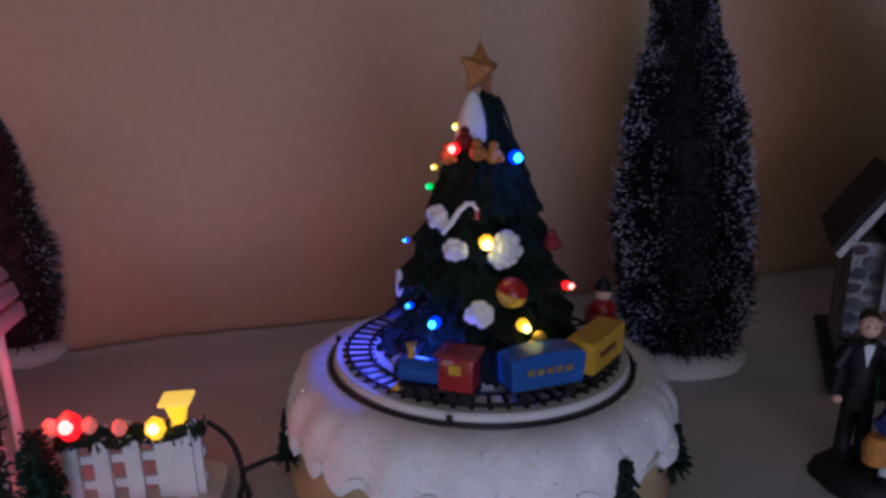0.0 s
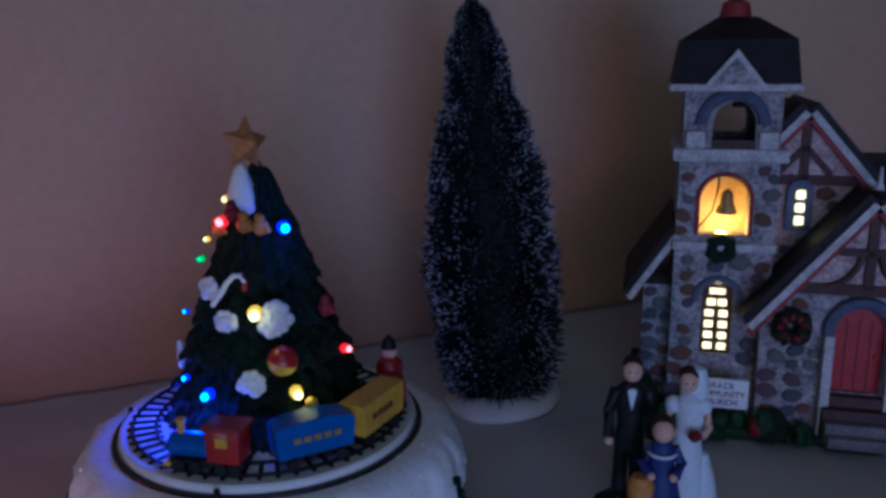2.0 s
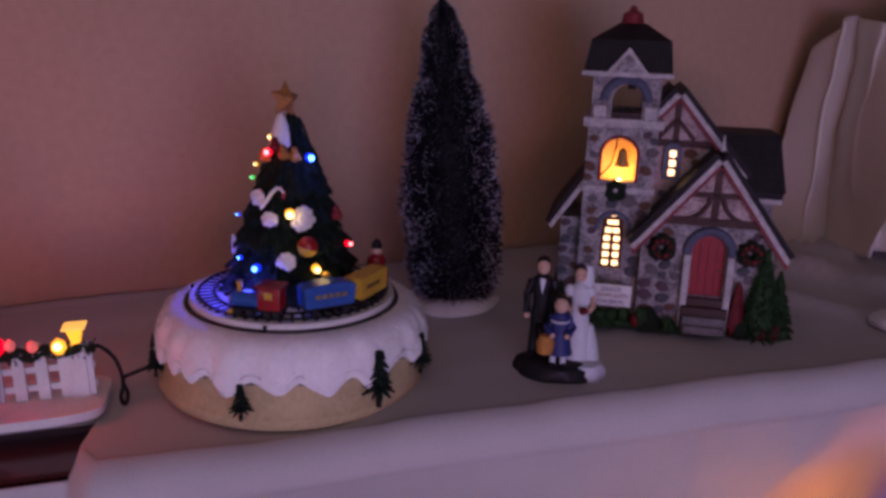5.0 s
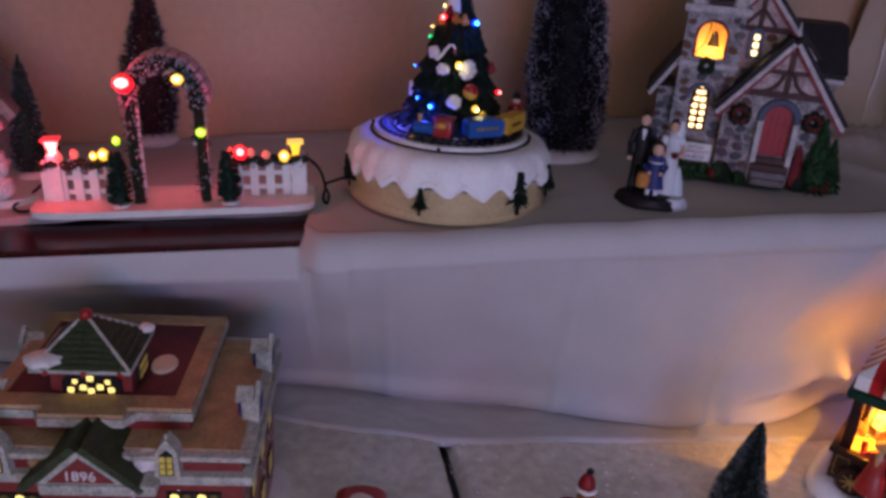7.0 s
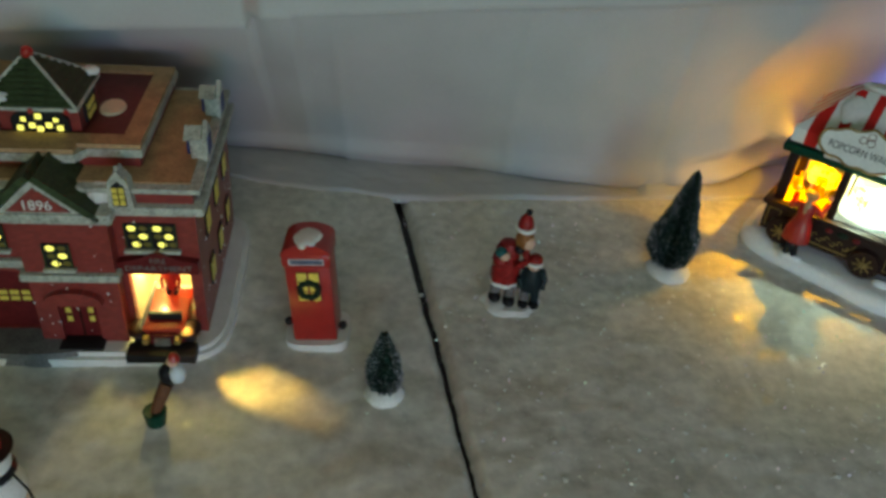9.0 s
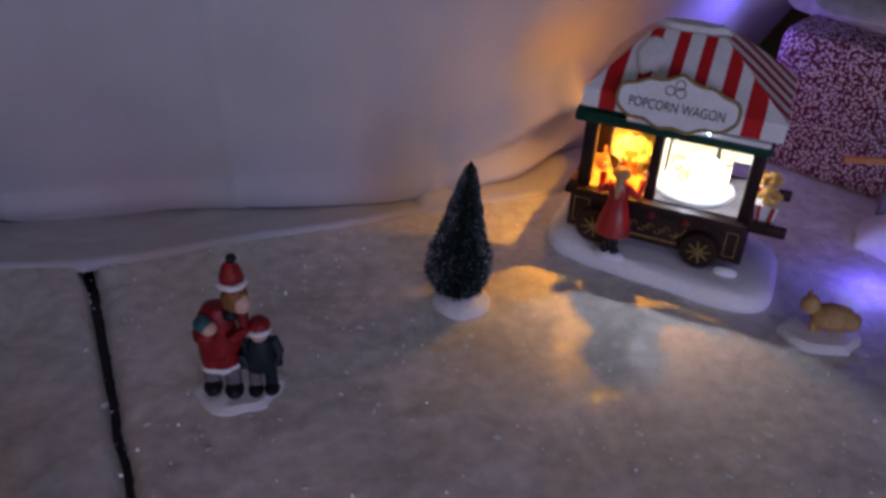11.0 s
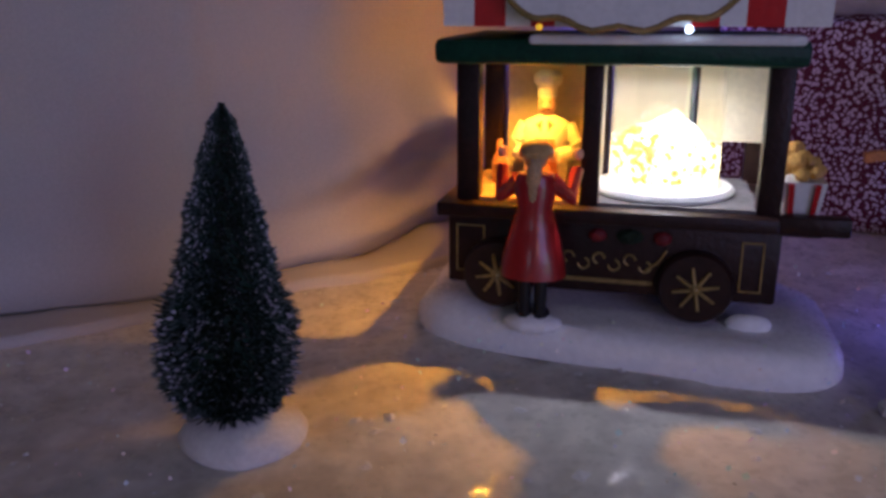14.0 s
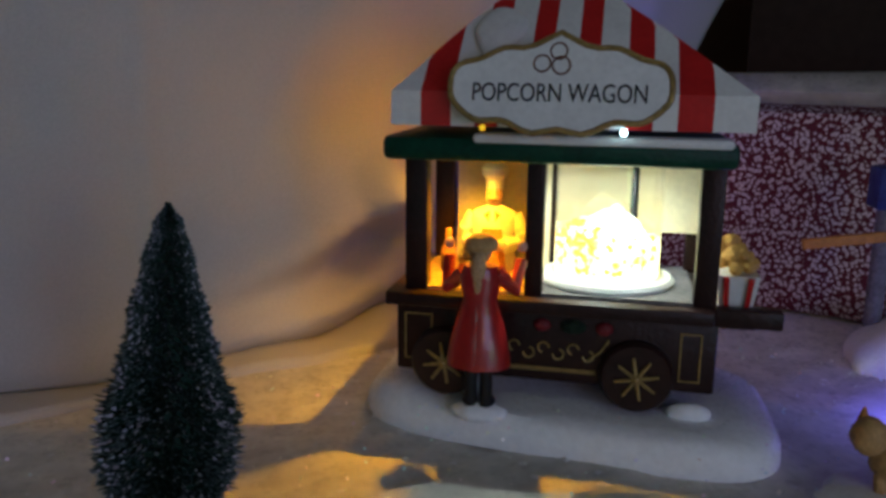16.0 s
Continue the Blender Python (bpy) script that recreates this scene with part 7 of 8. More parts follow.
for x, y in ((-0.0135, -0.003), (-0.0015, -0.007)):
    tube(bm, [(x, y + 0.003, 0.012), (x, y + 0.003, 0.026)], 0.0045, 5, 9)
    ball(bm, x, y, 0.0095, 0.0056, 2, sy=1.3, sz=0.9, segs=12, rings=8)
for q in (-1, 1):
    tube(bm, [(-0.003 + q * 0.0090, 0, 0.0650), (-0.004 + q * 0.0125, -0.006, 0.0570), (-0.006 + q * 0.0060, -0.0125, 0.0540)], 0.0042, 1, 10, 0.0034)
# baby in the arms, with a teal cap and a red blanket
ball(bm, -0.0130, -0.0090, 0.0570, 0.0066, 1, sx=1.0, sy=0.9, sz=0.85, segs=14, rings=9)
ball(bm, -0.0105, -0.0110, 0.0640, 0.0046, 4, segs=12, rings=8)
ball(bm, -0.0135, -0.0095, 0.0665, 0.0052, 7, sz=0.95, segs=12, rings=8)
# head with long brown hair, red hat with a fur brim and dark bobble
ball(bm, 0.0040, -0.0030, 0.0780, 0.0070, 3, sx=1.05, sy=0.9, sz=1.55, segs=18, rings=12, wob=0.12)
ball(bm, 0.0075, -0.0052, 0.0760, 0.0052, 4, sz=1.35, segs=12, rings=8)
ball(bm, 0.0010, -0.0060, 0.0690, 0.0042, 2, sz=1.1, segs=10, rings=7)
ring(bm, (0, 0, 0), 0.0068, 0.0020, 0, 22, 8, Matrix.Translation((0.0035, -0.0010, 0.0895)) @ Matrix.Rotation(radians(90), 4, "X"), wob=0.25)
lathe(bm, [(0, 0.0890), (0.0066, 0.0895), (0.0064, 0.0940), (0.0048, 0.1000), (0.0022, 0.1040), (0, 0.1045)], 18, (0.0035, -0.001, 0), 1, None, 0.06)
ball(bm, 0.0045, -0.001, 0.1062, 0.0030, 2, segs=10, rings=7, wob=0.2)
# boy in a dark coat, pale trousers, black boots and a red hat with white brim
lathe(bm, [(0, 0.0230), (0.0088, 0.0235), (0.0096, 0.0300), (0.0080, 0.0420), (0.0050, 0.0490), (0, 0.0500)], 20, (0.0150, -0.004, 0), 8, None, 0.10, 1, 0.8)
for x in (0.0105, 0.0195):
    tube(bm, [(x, -0.005, 0.010), (x, -0.004, 0.0245)], 0.0036, 5 if x < 0.015 else 8, 9)
    ball(bm, x, -0.008, 0.0085, 0.0046, 2, sy=1.4, sz=0.75, segs=10, rings=7)
    tube(bm, [(0.0150 + (x - 0.0150) * 1.5, -0.004, 0.0460), (0.0150 + (x - 0.0150) * 2.2, -0.006, 0.0370), (0.0150 + (x - 0.0150) * 2.0, -0.009, 0.0290)], 0.0034, 8, 9, 0.0028)
ball(bm, 0.0150, -0.0055, 0.0520, 0.0052, 4, segs=12, rings=8)
ring(bm, (0, 0, 0), 0.0058, 0.0018, 0, 20, 7, Matrix.Translation((0.0150, -0.0045, 0.0540)) @ Matrix.Rotation(radians(78), 4, "X"), wob=0.2)
ball(bm, 0.0155, -0.0035, 0.0570, 0.0064, 1, sz=0.95, segs=14, rings=9)
HAIRB = mat("auburn_hair", (0.26, 0.11, 0.035), 0.5, 0.4, 200, 800, 0.4)
TEAL = mat("teal_paint", (0.035, 0.10, 0.10), 0.45, 0.3, 90, 500, 0.3)
NAVY = mat("dark_coat_paint", (0.012, 0.020, 0.024), 0.5, 0.4, 90, 500, 0.3)
tagged(part("carol_figurine", bm, [SNOWM, CRIMSON, SUIT, HAIRB, SKIN, GREYSTONE, GREEN, TEAL, NAVY], m=pose(0.1385, 0.187, 0.001, 0, 0, -6) @ Matrix.Diagonal((1, 1, 0.885, 1))), "painted figurine of red-coated figure with child on snow", "figurine")

# ---- snowman ----
sm = thing("snowman", pose(-0.198, -0.020, 0.0, 0, 0, 10) @ Matrix.Diagonal((0.86, 0.86, 0.86, 1)), "white snowman with dark top hat and plaid scarf", "snowman")
bm = BM()
ball(bm, 0, 0, 0.018, 0.0200, sz=0.95, segs=22, rings=14)
ball(bm, 0, 0, 0.046, 0.0150, segs=20, rings=12)
part("body", bm, SNOWM, sm)
part("scarf", ring(BM(), (0, 0, 0), 0.0125, 0.0042, 0, 26, 8, Matrix.Translation((0, 0, 0.0370)) @ Matrix.Rotation(radians(90), 4, "X"), wob=0.2), SUIT, sm, "dark scarf with red bands")
for a in (-120, -80, -40, -10):
    part("scarf_band", ring(BM(), (0, 0, 0), 0.0126, 0.0044, 0, 4, 8, Matrix.Translation((0, 0, 0.0370)) @ Matrix.Rotation(radians(90), 4, "X"), a0=a, a1=a + 14), DARKRED, sm)
part("scarf_end", tube(BM(), [(-0.006, -0.013, 0.036), (-0.013, -0.018, 0.028), (-0.015, -0.021, 0.016)], 0.0042, segs=9), DARKRED, sm)
hat = part("hat", lathe(BM(), [(0, 0.0580), (0.0185, 0.0575), (0.0190, 0.0590), (0.0120, 0.0605), (0.0112, 0.0625), (0.0118, 0.0745), (0.0105, 0.0760), (0, 0.0762)], 26), BROWN, sm, "dark top hat")
part("hat_band", lathe(BM(), [(0.0110, 0.0605), (0.0121, 0.0605), (0.0121, 0.0640), (0.0110, 0.0640)], 26), RED, hat, "red hat band")
part("twig_arm", tube(tube(BM(), [(-0.014, 0.0, 0.040), (-0.026, 0.004, 0.049), (-0.036, 0.006, 0.055)], 0.0009, segs=6), [(-0.028, 0.0045, 0.050), (-0.035, 0.002, 0.050)], 0.0007, segs=6), WIRE, sm, "thin twig arm")
part("twig_arm", tube(BM(), [(0.014, -0.004, 0.036), (0.024, -0.012, 0.026), (0.028, -0.018, 0.018)], 0.0010, segs=6), WIRE, sm, "thin twig arm")

# ---- white house at the display's end ----
wh = thing("white_house", pose(-0.345, 0.045, 0.0, 0, 0, 88), "white ceramic house with dark roof and hedge in front", "house")
bm = BM()
arch_wall(bm, -0.02, 0.175, 0.012, 0.085, [(0.020, 0.045, 0.030, 0.058, 0.008), (0.085, 0.110, 0.030, 0.058, 0.008), (0.138, 0.158, 0.034, 0.058, 0.008)], 0.0, 0.006)
hw = part("wall", bm, CERAM, wh, "white mottled walls")
for b in ((-0.02, -0.014, 0.006, 0.12), (0.169, 0.175, 0.006, 0.12), (-0.02, 0.175, 0.114, 0.12)):
    part("side_wall", box(BM(), *b, 0.012, 0.085), CERAM, hw)
for x0, x1 in ((0.020, 0.045), (0.085, 0.110), (0.138, 0.158)):
    w = part("window", prism(BM(), arch_poly(x0, x1, 0.030, 0.056, 0.008), 0.0035, 0.0055), PANEF if x0 > 0.12 else FSFLOOR, hw, "amber lit arched window" if x0 > 0.12 else "dark arched window")
    part("sill", box(BM(), x0 - 0.003, x1 + 0.003, -0.004, 0.004, 0.026, 0.030, bevel=0.0008), SNOWM, w)
    part("hood", ring(BM(), ((x0 + x1) / 2, -0.001, 0.057), (x1 - x0) / 2 + 0.001, 0.0022, 0, 14, 6, a0=0, a1=180), FSTRIM, w)
bm = BM()
slope(bm, 0.0, 0.0, 0.095, 0.075, -0.028, 0.137, 0.006)
part("roof", bm, ROOF, wh, "dark sloping roof", m=Matrix.Translation((0, -0.010, 0.078)) @ Matrix.Rotation(radians(90), 4, "Z") @ Matrix.Diagonal((1, -1, 1, 1)))
part("eave_trim", box(BM(), -0.022, 0.150, -0.0050, 0.0010, 0.0760, 0.0835, bevel=0.001), SNOWM, wh, "snowy eave trim")
bm = BM()
rg = random.Random(62)
for i in range(50):
    ball(bm, rg.uniform(-0.018, 0.173), -0.0004, rg.uniform(0.014, 0.080), rg.uniform(0.0008, 0.0024), sy=0.4, segs=7, rings=5, wob=0.6)
part("wall_snow", bm, SNOWM, wh, "patches of painted snow on the wall")["kind"] = "stuff"
part("upper_wall", prism(BM(), [(-0.02, 0.085), (0.175, 0.085), (0.175, 0.150), (-0.02, 0.150)], 0.095, 0.10), CERAM, wh)
part("base", box(BM(), -0.03, 0.185, -0.028, 0.13, 0.0, 0.012, bevel=0.003), BROWN, wh, "dark base")
bm = BM()
rg = random.Random(21)
for i in range(60):
    x, y = rg.uniform(-0.028, 0.182), rg.uniform(-0.026, -0.006)
    ball(bm, x, y, 0.012 + rg.uniform(0, 0.004), rg.uniform(0.005, 0.009), 0, segs=8, rings=6, wob=0.5)
part("hedge", bm, HEDGE, wh, "dark mossy hedge")
part("snow_spot", ball(BM(), 0.0, -0.030, 0.008, 0.006, segs=12, rings=8, wob=0.3), SNOWM, wh)

# ---- loose bulb by the cloth ----
sb = thing("string_bulb", pose(-0.457, 0.392, 0.0065, 0, 90, 30), "amber string-light bulb lying lit on the snow blanket", "light bulb")
part("bulb", lathe(BM(), [(0, 0), (0.0030, 0.0), (0.0062, 0.005), (0.0058, 0.010), (0.0020, 0.016), (0, 0.017)], 14), BULBO, sb, "lit amber glass")
part("socket", lathe(BM(), [(0, -0.010), (0.0036, -0.010), (0.0036, 0.0), (0, 0.0005)], 12), BLACK, sb, "black socket")

# ---- popcorn wagon ----
pwg = thing("popcorn_wagon", pose(0.434, 0.244, 0.0, 0, 0, -40), "dark brown popcorn wagon with striped awning and lit windows", "wagon")
bm = BM()
rows = []
for k, (s, z) in enumerate(((1.0, 0.0), (1.02, 0.003), (1.015, 0.0075), (0.985, 0.0115), (0.94, 0.0140), (0.80, 0.0155), (0.0, 0.0165))):
    row = []
    for i in range(72):
        a = 2 * math.pi * i / 72
        x = 0.004 + 0.084 * s * math.copysign(abs(math.cos(a)) ** 0.45, math.cos(a))
        y = 0.034 - 0.12 * x + 0.049 * s * math.copysign(abs(math.sin(a)) ** 0.45, math.sin(a))
        row.append(bm.verts.new((x, y, z + (0.0022 * N(x * 45, y * 45, 1) if 0 < k < 6 else 0))))
    rows.append(row)
for p, q in zip(rows, rows[1:]):
    for i in range(72):
        bm.faces.new((p[i], p[(i + 1) % 72], q[(i + 1) % 72], q[i]))
bm.faces.new(rows[0])
bmesh.ops.remove_doubles(bm, verts=bm.verts, dist=0.0001)
snowbase = part("snow_base", bm, SNOW, pwg, "glittery white snow base")
flakes("glitter", scatter(snowbase, 220, random.Random(72)), snowbase, random.Random(73), 0.0006, "iridescent glitter in the snow")
part("snow_drift", ball(BM(), -0.0262, -0.0120, 0.0150, 0.0085, sx=1.3, sy=0.7, sz=0.5, segs=18, rings=10, wob=0.2), SNOW, snowbase)
part("snow_drift", ball(BM(), 0.054, 0.001, 0.0170, 0.0055, sx=1.5, sy=0.6, sz=0.75, segs=18, rings=10, wob=0.2), SNOW, snowbase)
body = part("body", box(BM(), -0.0625, 0.0625, 0.0, 0.062, 0.0255, 0.0560, bevel=0.0012), BROWN, pwg, "dark brown wagon body")
for x0, x1, z0, z1 in ((-0.0590, -0.0475, 0.0305, 0.0500), (-0.0340, 0.0180, 0.0300, 0.0315), (0.0490, 0.0570, 0.0300, 0.0495)):
    for b in ((x0, x1, z0, z0 + 0.0006), (x0, x1, z1 - 0.0006, z1), (x0, x0 + 0.0006, z0, z1), (x1 - 0.0006, x1, z0, z1)):
        part("gold_line", box(BM(), b[0], b[1], -0.0006, 0.0006, b[2], b[3]), GOLD, body)
# scrollwork between the wheels
for i in range(7):
    x = -0.0200 + i * 0.0058
    s = 1 if i % 2 else -1
    part("scroll", ring(BM(), (x, -0.0006, 0.0385 + s * 0.0012), 0.0021, 0.00045, 0, 14, 5, a0=0 if s > 0 else 180, a1=260 if s > 0 else 440), GOLD, body)
part("scroll", tube(BM(), [(0.0150, -0.0006, 0.0360), (0.0195, -0.0006, 0.0395), (0.0225, -0.0006, 0.0445)], 0.0005, segs=5), GOLD, body)
for x in (-0.0035, 0.0205):
    part("rose", ball(BM(), x, -0.0010, 0.0490, 0.0034, sy=0.5, sz=0.8, segs=12, rings=8, wob=0.3), BERRY, body, "dark red rose")
part("holly", ball(BM(), 0.0085, -0.0008, 0.0490, 0.0050, sy=0.4, sz=0.6, segs=12, rings=8, wob=0.4), HOLLY, body, "dark holly sprig")
for x in (-0.0415, 0.0335):
    wl = part("wheel", lathe(BM(), [(0, -0.0045), (0.0128, -0.0045), (0.0140, -0.0030), (0.0140, 0.004), (0, 0.004)], 36, m=Matrix.Translation((x, -0.0005, 0.0315)) @ Matrix.Rotation(radians(-90), 4, "X") @ Matrix.Diagonal((1, 1, 1, 1))), BROWN, pwg, "dark wheel with gold spokes")
    for i in range(8):
        a = radians(45 * i + 10)
        part("spoke", tube(BM(), [(x + 0.0012 * math.cos(a), -0.0058, 0.0315 + 0.0012 * math.sin(a)), (x + 0.0085 * math.cos(a), -0.0058, 0.0315 + 0.0085 * math.sin(a))], 0.0009, segs=6, r1=0.0006), GOLD, wl)
    part("hub", ball(BM(), x, -0.0060, 0.0315, 0.0018, segs=10, rings=6), GOLD, wl)
part("counter", box(BM(), -0.0655, 0.0600, -0.0070, 0.0680, 0.0545, 0.0600, bevel=0.0010), BROWN, pwg, "dark counter shelf")
part("side_tray", box(BM(), 0.0590, 0.0760, 0.0010, 0.0600, 0.0520, 0.0560, bevel=0.0008), BROWN, pwg, "dark side tray")
for y in (-0.001, 0.056):
    part("handle", box(BM(), 0.0590, 0.0850, y, y + 0.0065, 0.0530, 0.0600, bevel=0.0010), BROWN, pwg)
for x, w in ((-0.0590, 0.0090), (-0.0112, 0.0070), (0.0525, 0.0085)):
    for y in (0.0, 0.054):
        part("post", box(BM(), x, x + w, y, y + 0.0075, 0.0595, 0.1150, bevel=0.0007), BROWN, pwg)
part("eave", box(BM(), -0.0645, 0.0630, -0.0135, 0.0740, 0.1130, 0.1220, bevel=0.0025), GREEN, pwg, "dark green eave")
part("eave_snow", box(BM(), -0.0300, 0.0610, -0.0146, -0.0040, 0.1200, 0.1236, bevel=0.0016), SNOWM, pwg, "snow along the eave")
# awning: valance, sloping front, sides and back in stripes
AW = dict(x0=-0.0600, x1=0.0670, y0=-0.0160, y1=0.0780, z0=0.1262, zf=0.1385, zt=0.1730, a0=-0.0260, a1=0.0180, b0=0.0215, b1=0.0415)
awn = BM()
edges = [-0.0600, -0.0489, -0.0378, -0.0290, -0.0207, -0.0110, -0.0030, 0.0060, 0.0140, 0.0240, 0.0330, 0.0412, 0.0529, 0.0670]
ys = [AW["y0"] + (AW["y1"] - AW["y0"]) * i / 11 for i in range(12)]


def strip(bm, pts, mi):
    f = bm.faces.new([bm.verts.new(p) for p in pts])
    f.material_index = mi


def rise(t):
    """Share of the height and of the way inwards, t up the slope."""
    return 0.80 * t + 0.20 * math.sin(t * math.pi / 2), t ** 0.95


def clipped(lo, hi, lo_top, hi_top, k, v):
    """A stripe's edge, leaning slightly inwards, kept between the two hips."""
    mid = (lo + hi) / 2
    return max(lo + (lo_top - lo) * k, min(hi + (hi_top - hi) * k, mid + (v - mid) * (1 - 0.02 * k)))


def stripes(cuts, lo, hi, lo_top, hi_top, place):
    for n, (a, b) in enumerate(zip(cuts, cuts[1:])):
        strip(awn, [place(a, 0, AW["z0"]), place(b, 0, AW["z0"]), place(b, 0, AW["zf"]), place(a, 0, AW["zf"])], n % 2)
        for s in range(14):
            q = []
            for t, ends in ((s / 14, (a, b)), ((s + 1) / 14, (b, a))):
                h, k = rise(t)
                for v in ends:
                    q.append(place(clipped(lo, hi, lo_top, hi_top, k, v), k, AW["zf"] + (AW["zt"] - AW["zf"]) * h))
            if (Vector(q[0]) - Vector(q[1])).length < 1e-5 and (Vector(q[2]) - Vector(q[3])).length < 1e-5:
                continue
            strip(awn, q, n % 2)


for yb, yt in ((AW["y0"], AW["b0"]), (AW["y1"], AW["b1"])):
    stripes(edges, AW["x0"], AW["x1"], AW["a0"], AW["a1"], lambda v, k, z, yb=yb, yt=yt: (v, yb + (yt - yb) * k, z))
for xb, xt in ((AW["x0"], AW["a0"]), (AW["x1"], AW["a1"])):
    stripes(ys, AW["y0"], AW["y1"], AW["b0"], AW["b1"], lambda v, k, z, xb=xb, xt=xt: (xb + (xt - xb) * k, v, z))
strip(awn, [(AW["a0"], AW["b0"], AW["zt"]), (AW["a1"], AW["b0"], AW["zt"]), (AW["a1"], AW["b1"], AW["zt"]), (AW["a0"], AW["b1"], AW["zt"])], 0)
strip(awn, [(AW["x0"], AW["y0"], AW["z0"]), (AW["x1"], AW["y0"], AW["z0"]), (AW["x1"], AW["y1"], AW["z0"]), (AW["x0"], AW["y1"], AW["z0"])], 0)
bmesh.ops.remove_doubles(awn, verts=awn.verts, dist=0.00012)
part("awning", awn, [WHITE, STRIPE], pwg, "red and white striped awning")
part("awning_snow", ball(BM(), 0, 0, 0, 0.0110, sx=0.85, sy=1.25, sz=0.16, segs=20, rings=10, wob=0.3), WHITE, pwg, "snow patch on the awning", m=pose(-0.0235, 0.0045, 0.1605, 42.6, 0, 0))
part("awning_snow", lathe(BM(), [(0, -0.001), (0.0235, -0.001), (0.0225, 0.0020), (0.020, 0.0042), (0, 0.0052)], 28, (-0.004, 0.0315, 0.1725), sy=0.32, wob=0.15), SNOWM, pwg, "snow on the awning top")


# cloud-shaped sign with gilded rim
def cloud(s, n=72):
    o = []
    for i in range(n):
        a = 2 * math.pi * i / n
        x = 0.0375 * math.copysign(abs(math.cos(a)) ** 0.62, math.cos(a))
        z = 0.0125 * math.copysign(abs(math.sin(a)) ** 0.72, math.sin(a))
        z += (0.0052 * math.exp(-(x / 0.012) ** 2) if z > 0 else -0.0030 * math.exp(-(x / 0.016) ** 2))
        z += 0.0012 * math.cos(x * 330) * abs(math.sin(a))
        o.append((x * s, z * s))
    return o


SIGN = pose(0.0010, -0.0215, 0.1402, -14, 0, 0)
sgn = part("sign", prism(BM(), cloud(1.0), -0.0014, 0.0030), WHITE, pwg, "white cloud-shaped sign with gold rim", m=SIGN)
rim = cloud(1.0)
rim.append(rim[0])
part("rim", tube(BM(), [(x, -0.0012, z) for x, z in rim], 0.0011, segs=7), GOLD, sgn)
words("POPCORN WAGON", 0.0090, sgn, stand(0.0, -0.0016, -0.0022), mat("grey_lettering", (0.05, 0.05, 0.055), 0.6, 0.1, 80, 400, 0), 0.0002, 0.0590)
for x, z, r in ((-0.0060, 0.0082, 0.0028), (0.0005, 0.0076, 0.0030), (-0.0005, 0.0125, 0.0028)):
    part("popcorn_motif", ring(BM(), (x, -0.0014, z), r, 0.0004, 0, 18, 5), STONE[2], sgn)
part("sign_led", ball(BM(), -0.0255, -0.0200, 0.1262, 0.0012, segs=8, rings=6), LEDY, pwg, "tiny amber light")
part("sign_led", ball(BM(), 0.0235, -0.0190, 0.1255, 0.0013, segs=8, rings=6), glow("white_led", (0.75, 0.85, 1.0), 14), pwg, "tiny white light")
# inside: back wall, floor, lamps
part("back_wall", box(BM(), -0.0480, -0.0105, 0.0530, 0.0550, 0.0600, 0.1130), CREAM, pwg, "cream back panel")
part("back_wall", box(BM(), -0.0030, 0.0600, 0.0515, 0.0535, 0.0780, 0.1130), CREAM, pwg)
part("partition", box(BM(), -0.0098, -0.0060, 0.0075, 0.0540, 0.0600, 0.1130), CREAM, pwg)
part("inner_floor", box(BM(), -0.0580, -0.0100, 0.0005, 0.0600, 0.0598, 0.0612), FUR, pwg, "wooden counter floor")
part("inner_floor", box(BM(), -0.0100, 0.0540, 0.0005, 0.0600, 0.0598, 0.0612), GREYSTONE, pwg, "grey counter floor")
part("bottle", lathe(BM(), [(0, 0), (0.0032, 0), (0.0034, 0.0015), (0.0034, 0.009), (0.0014, 0.013), (0.0014, 0.018), (0, 0.0182)], 14, (-0.0475, 0.030, 0.0612)), BASKET, pwg, "orange bottle")
bm = BM()
lathe(bm, [(0, 0), (0.0098, 0), (0.0104, 0.006), (0.0098, 0.012), (0.0106, 0.018), (0.0118, 0.0235), (0.0096, 0.0272), (0.0040, 0.0295), (0, 0.0300)], 24, sy=0.62, mi=0)
for s in (-1, 1):
    tube(bm, [(s * 0.0100, 0, 0.0255), (s * 0.0135, -0.001, 0.0190), (s * 0.0125, -0.004, 0.0140), (s * 0.0060, -0.0085, 0.0130)], 0.0034, 0, 10)
    ball(bm, s * 0.0042, -0.0092, 0.0132, 0.0026, 1, segs=10, rings=7)
    prism(bm, [(s * 0.0012, 0.0280), (s * 0.0040, 0.0262), (s * 0.0016, 0.0230)], -0.0072, -0.0062, 2)
    ball(bm, s * 0.0018, -0.0042, 0.0353, 0.0005, 3, segs=6, rings=5)
prism(bm, [(-0.0072, 0.0005), (0.0072, 0.0005), (0.0060, 0.0115), (0.0046, 0.0200), (-0.0046, 0.0200), (-0.0060, 0.0115)], -0.0076, -0.0060, 2)
ball(bm, 0, -0.0006, 0.0338, 0.0043, 1, sz=1.15, segs=16, rings=12)
ball(bm, 0, -0.0050, 0.0336, 0.0009, 1, segs=8, rings=6)
ball(bm, 0, -0.0044, 0.0322, 0.0020, 3, sx=1.3, sy=0.5, sz=0.35, segs=10, rings=6)
lathe(bm, [(0, 0.0370), (0.0042, 0.0370), (0.0044, 0.0412), (0.0064, 0.0432), (0.0066, 0.0460), (0.0045, 0.0480), (0, 0.0485)], 18, mi=0, wob=0.08)
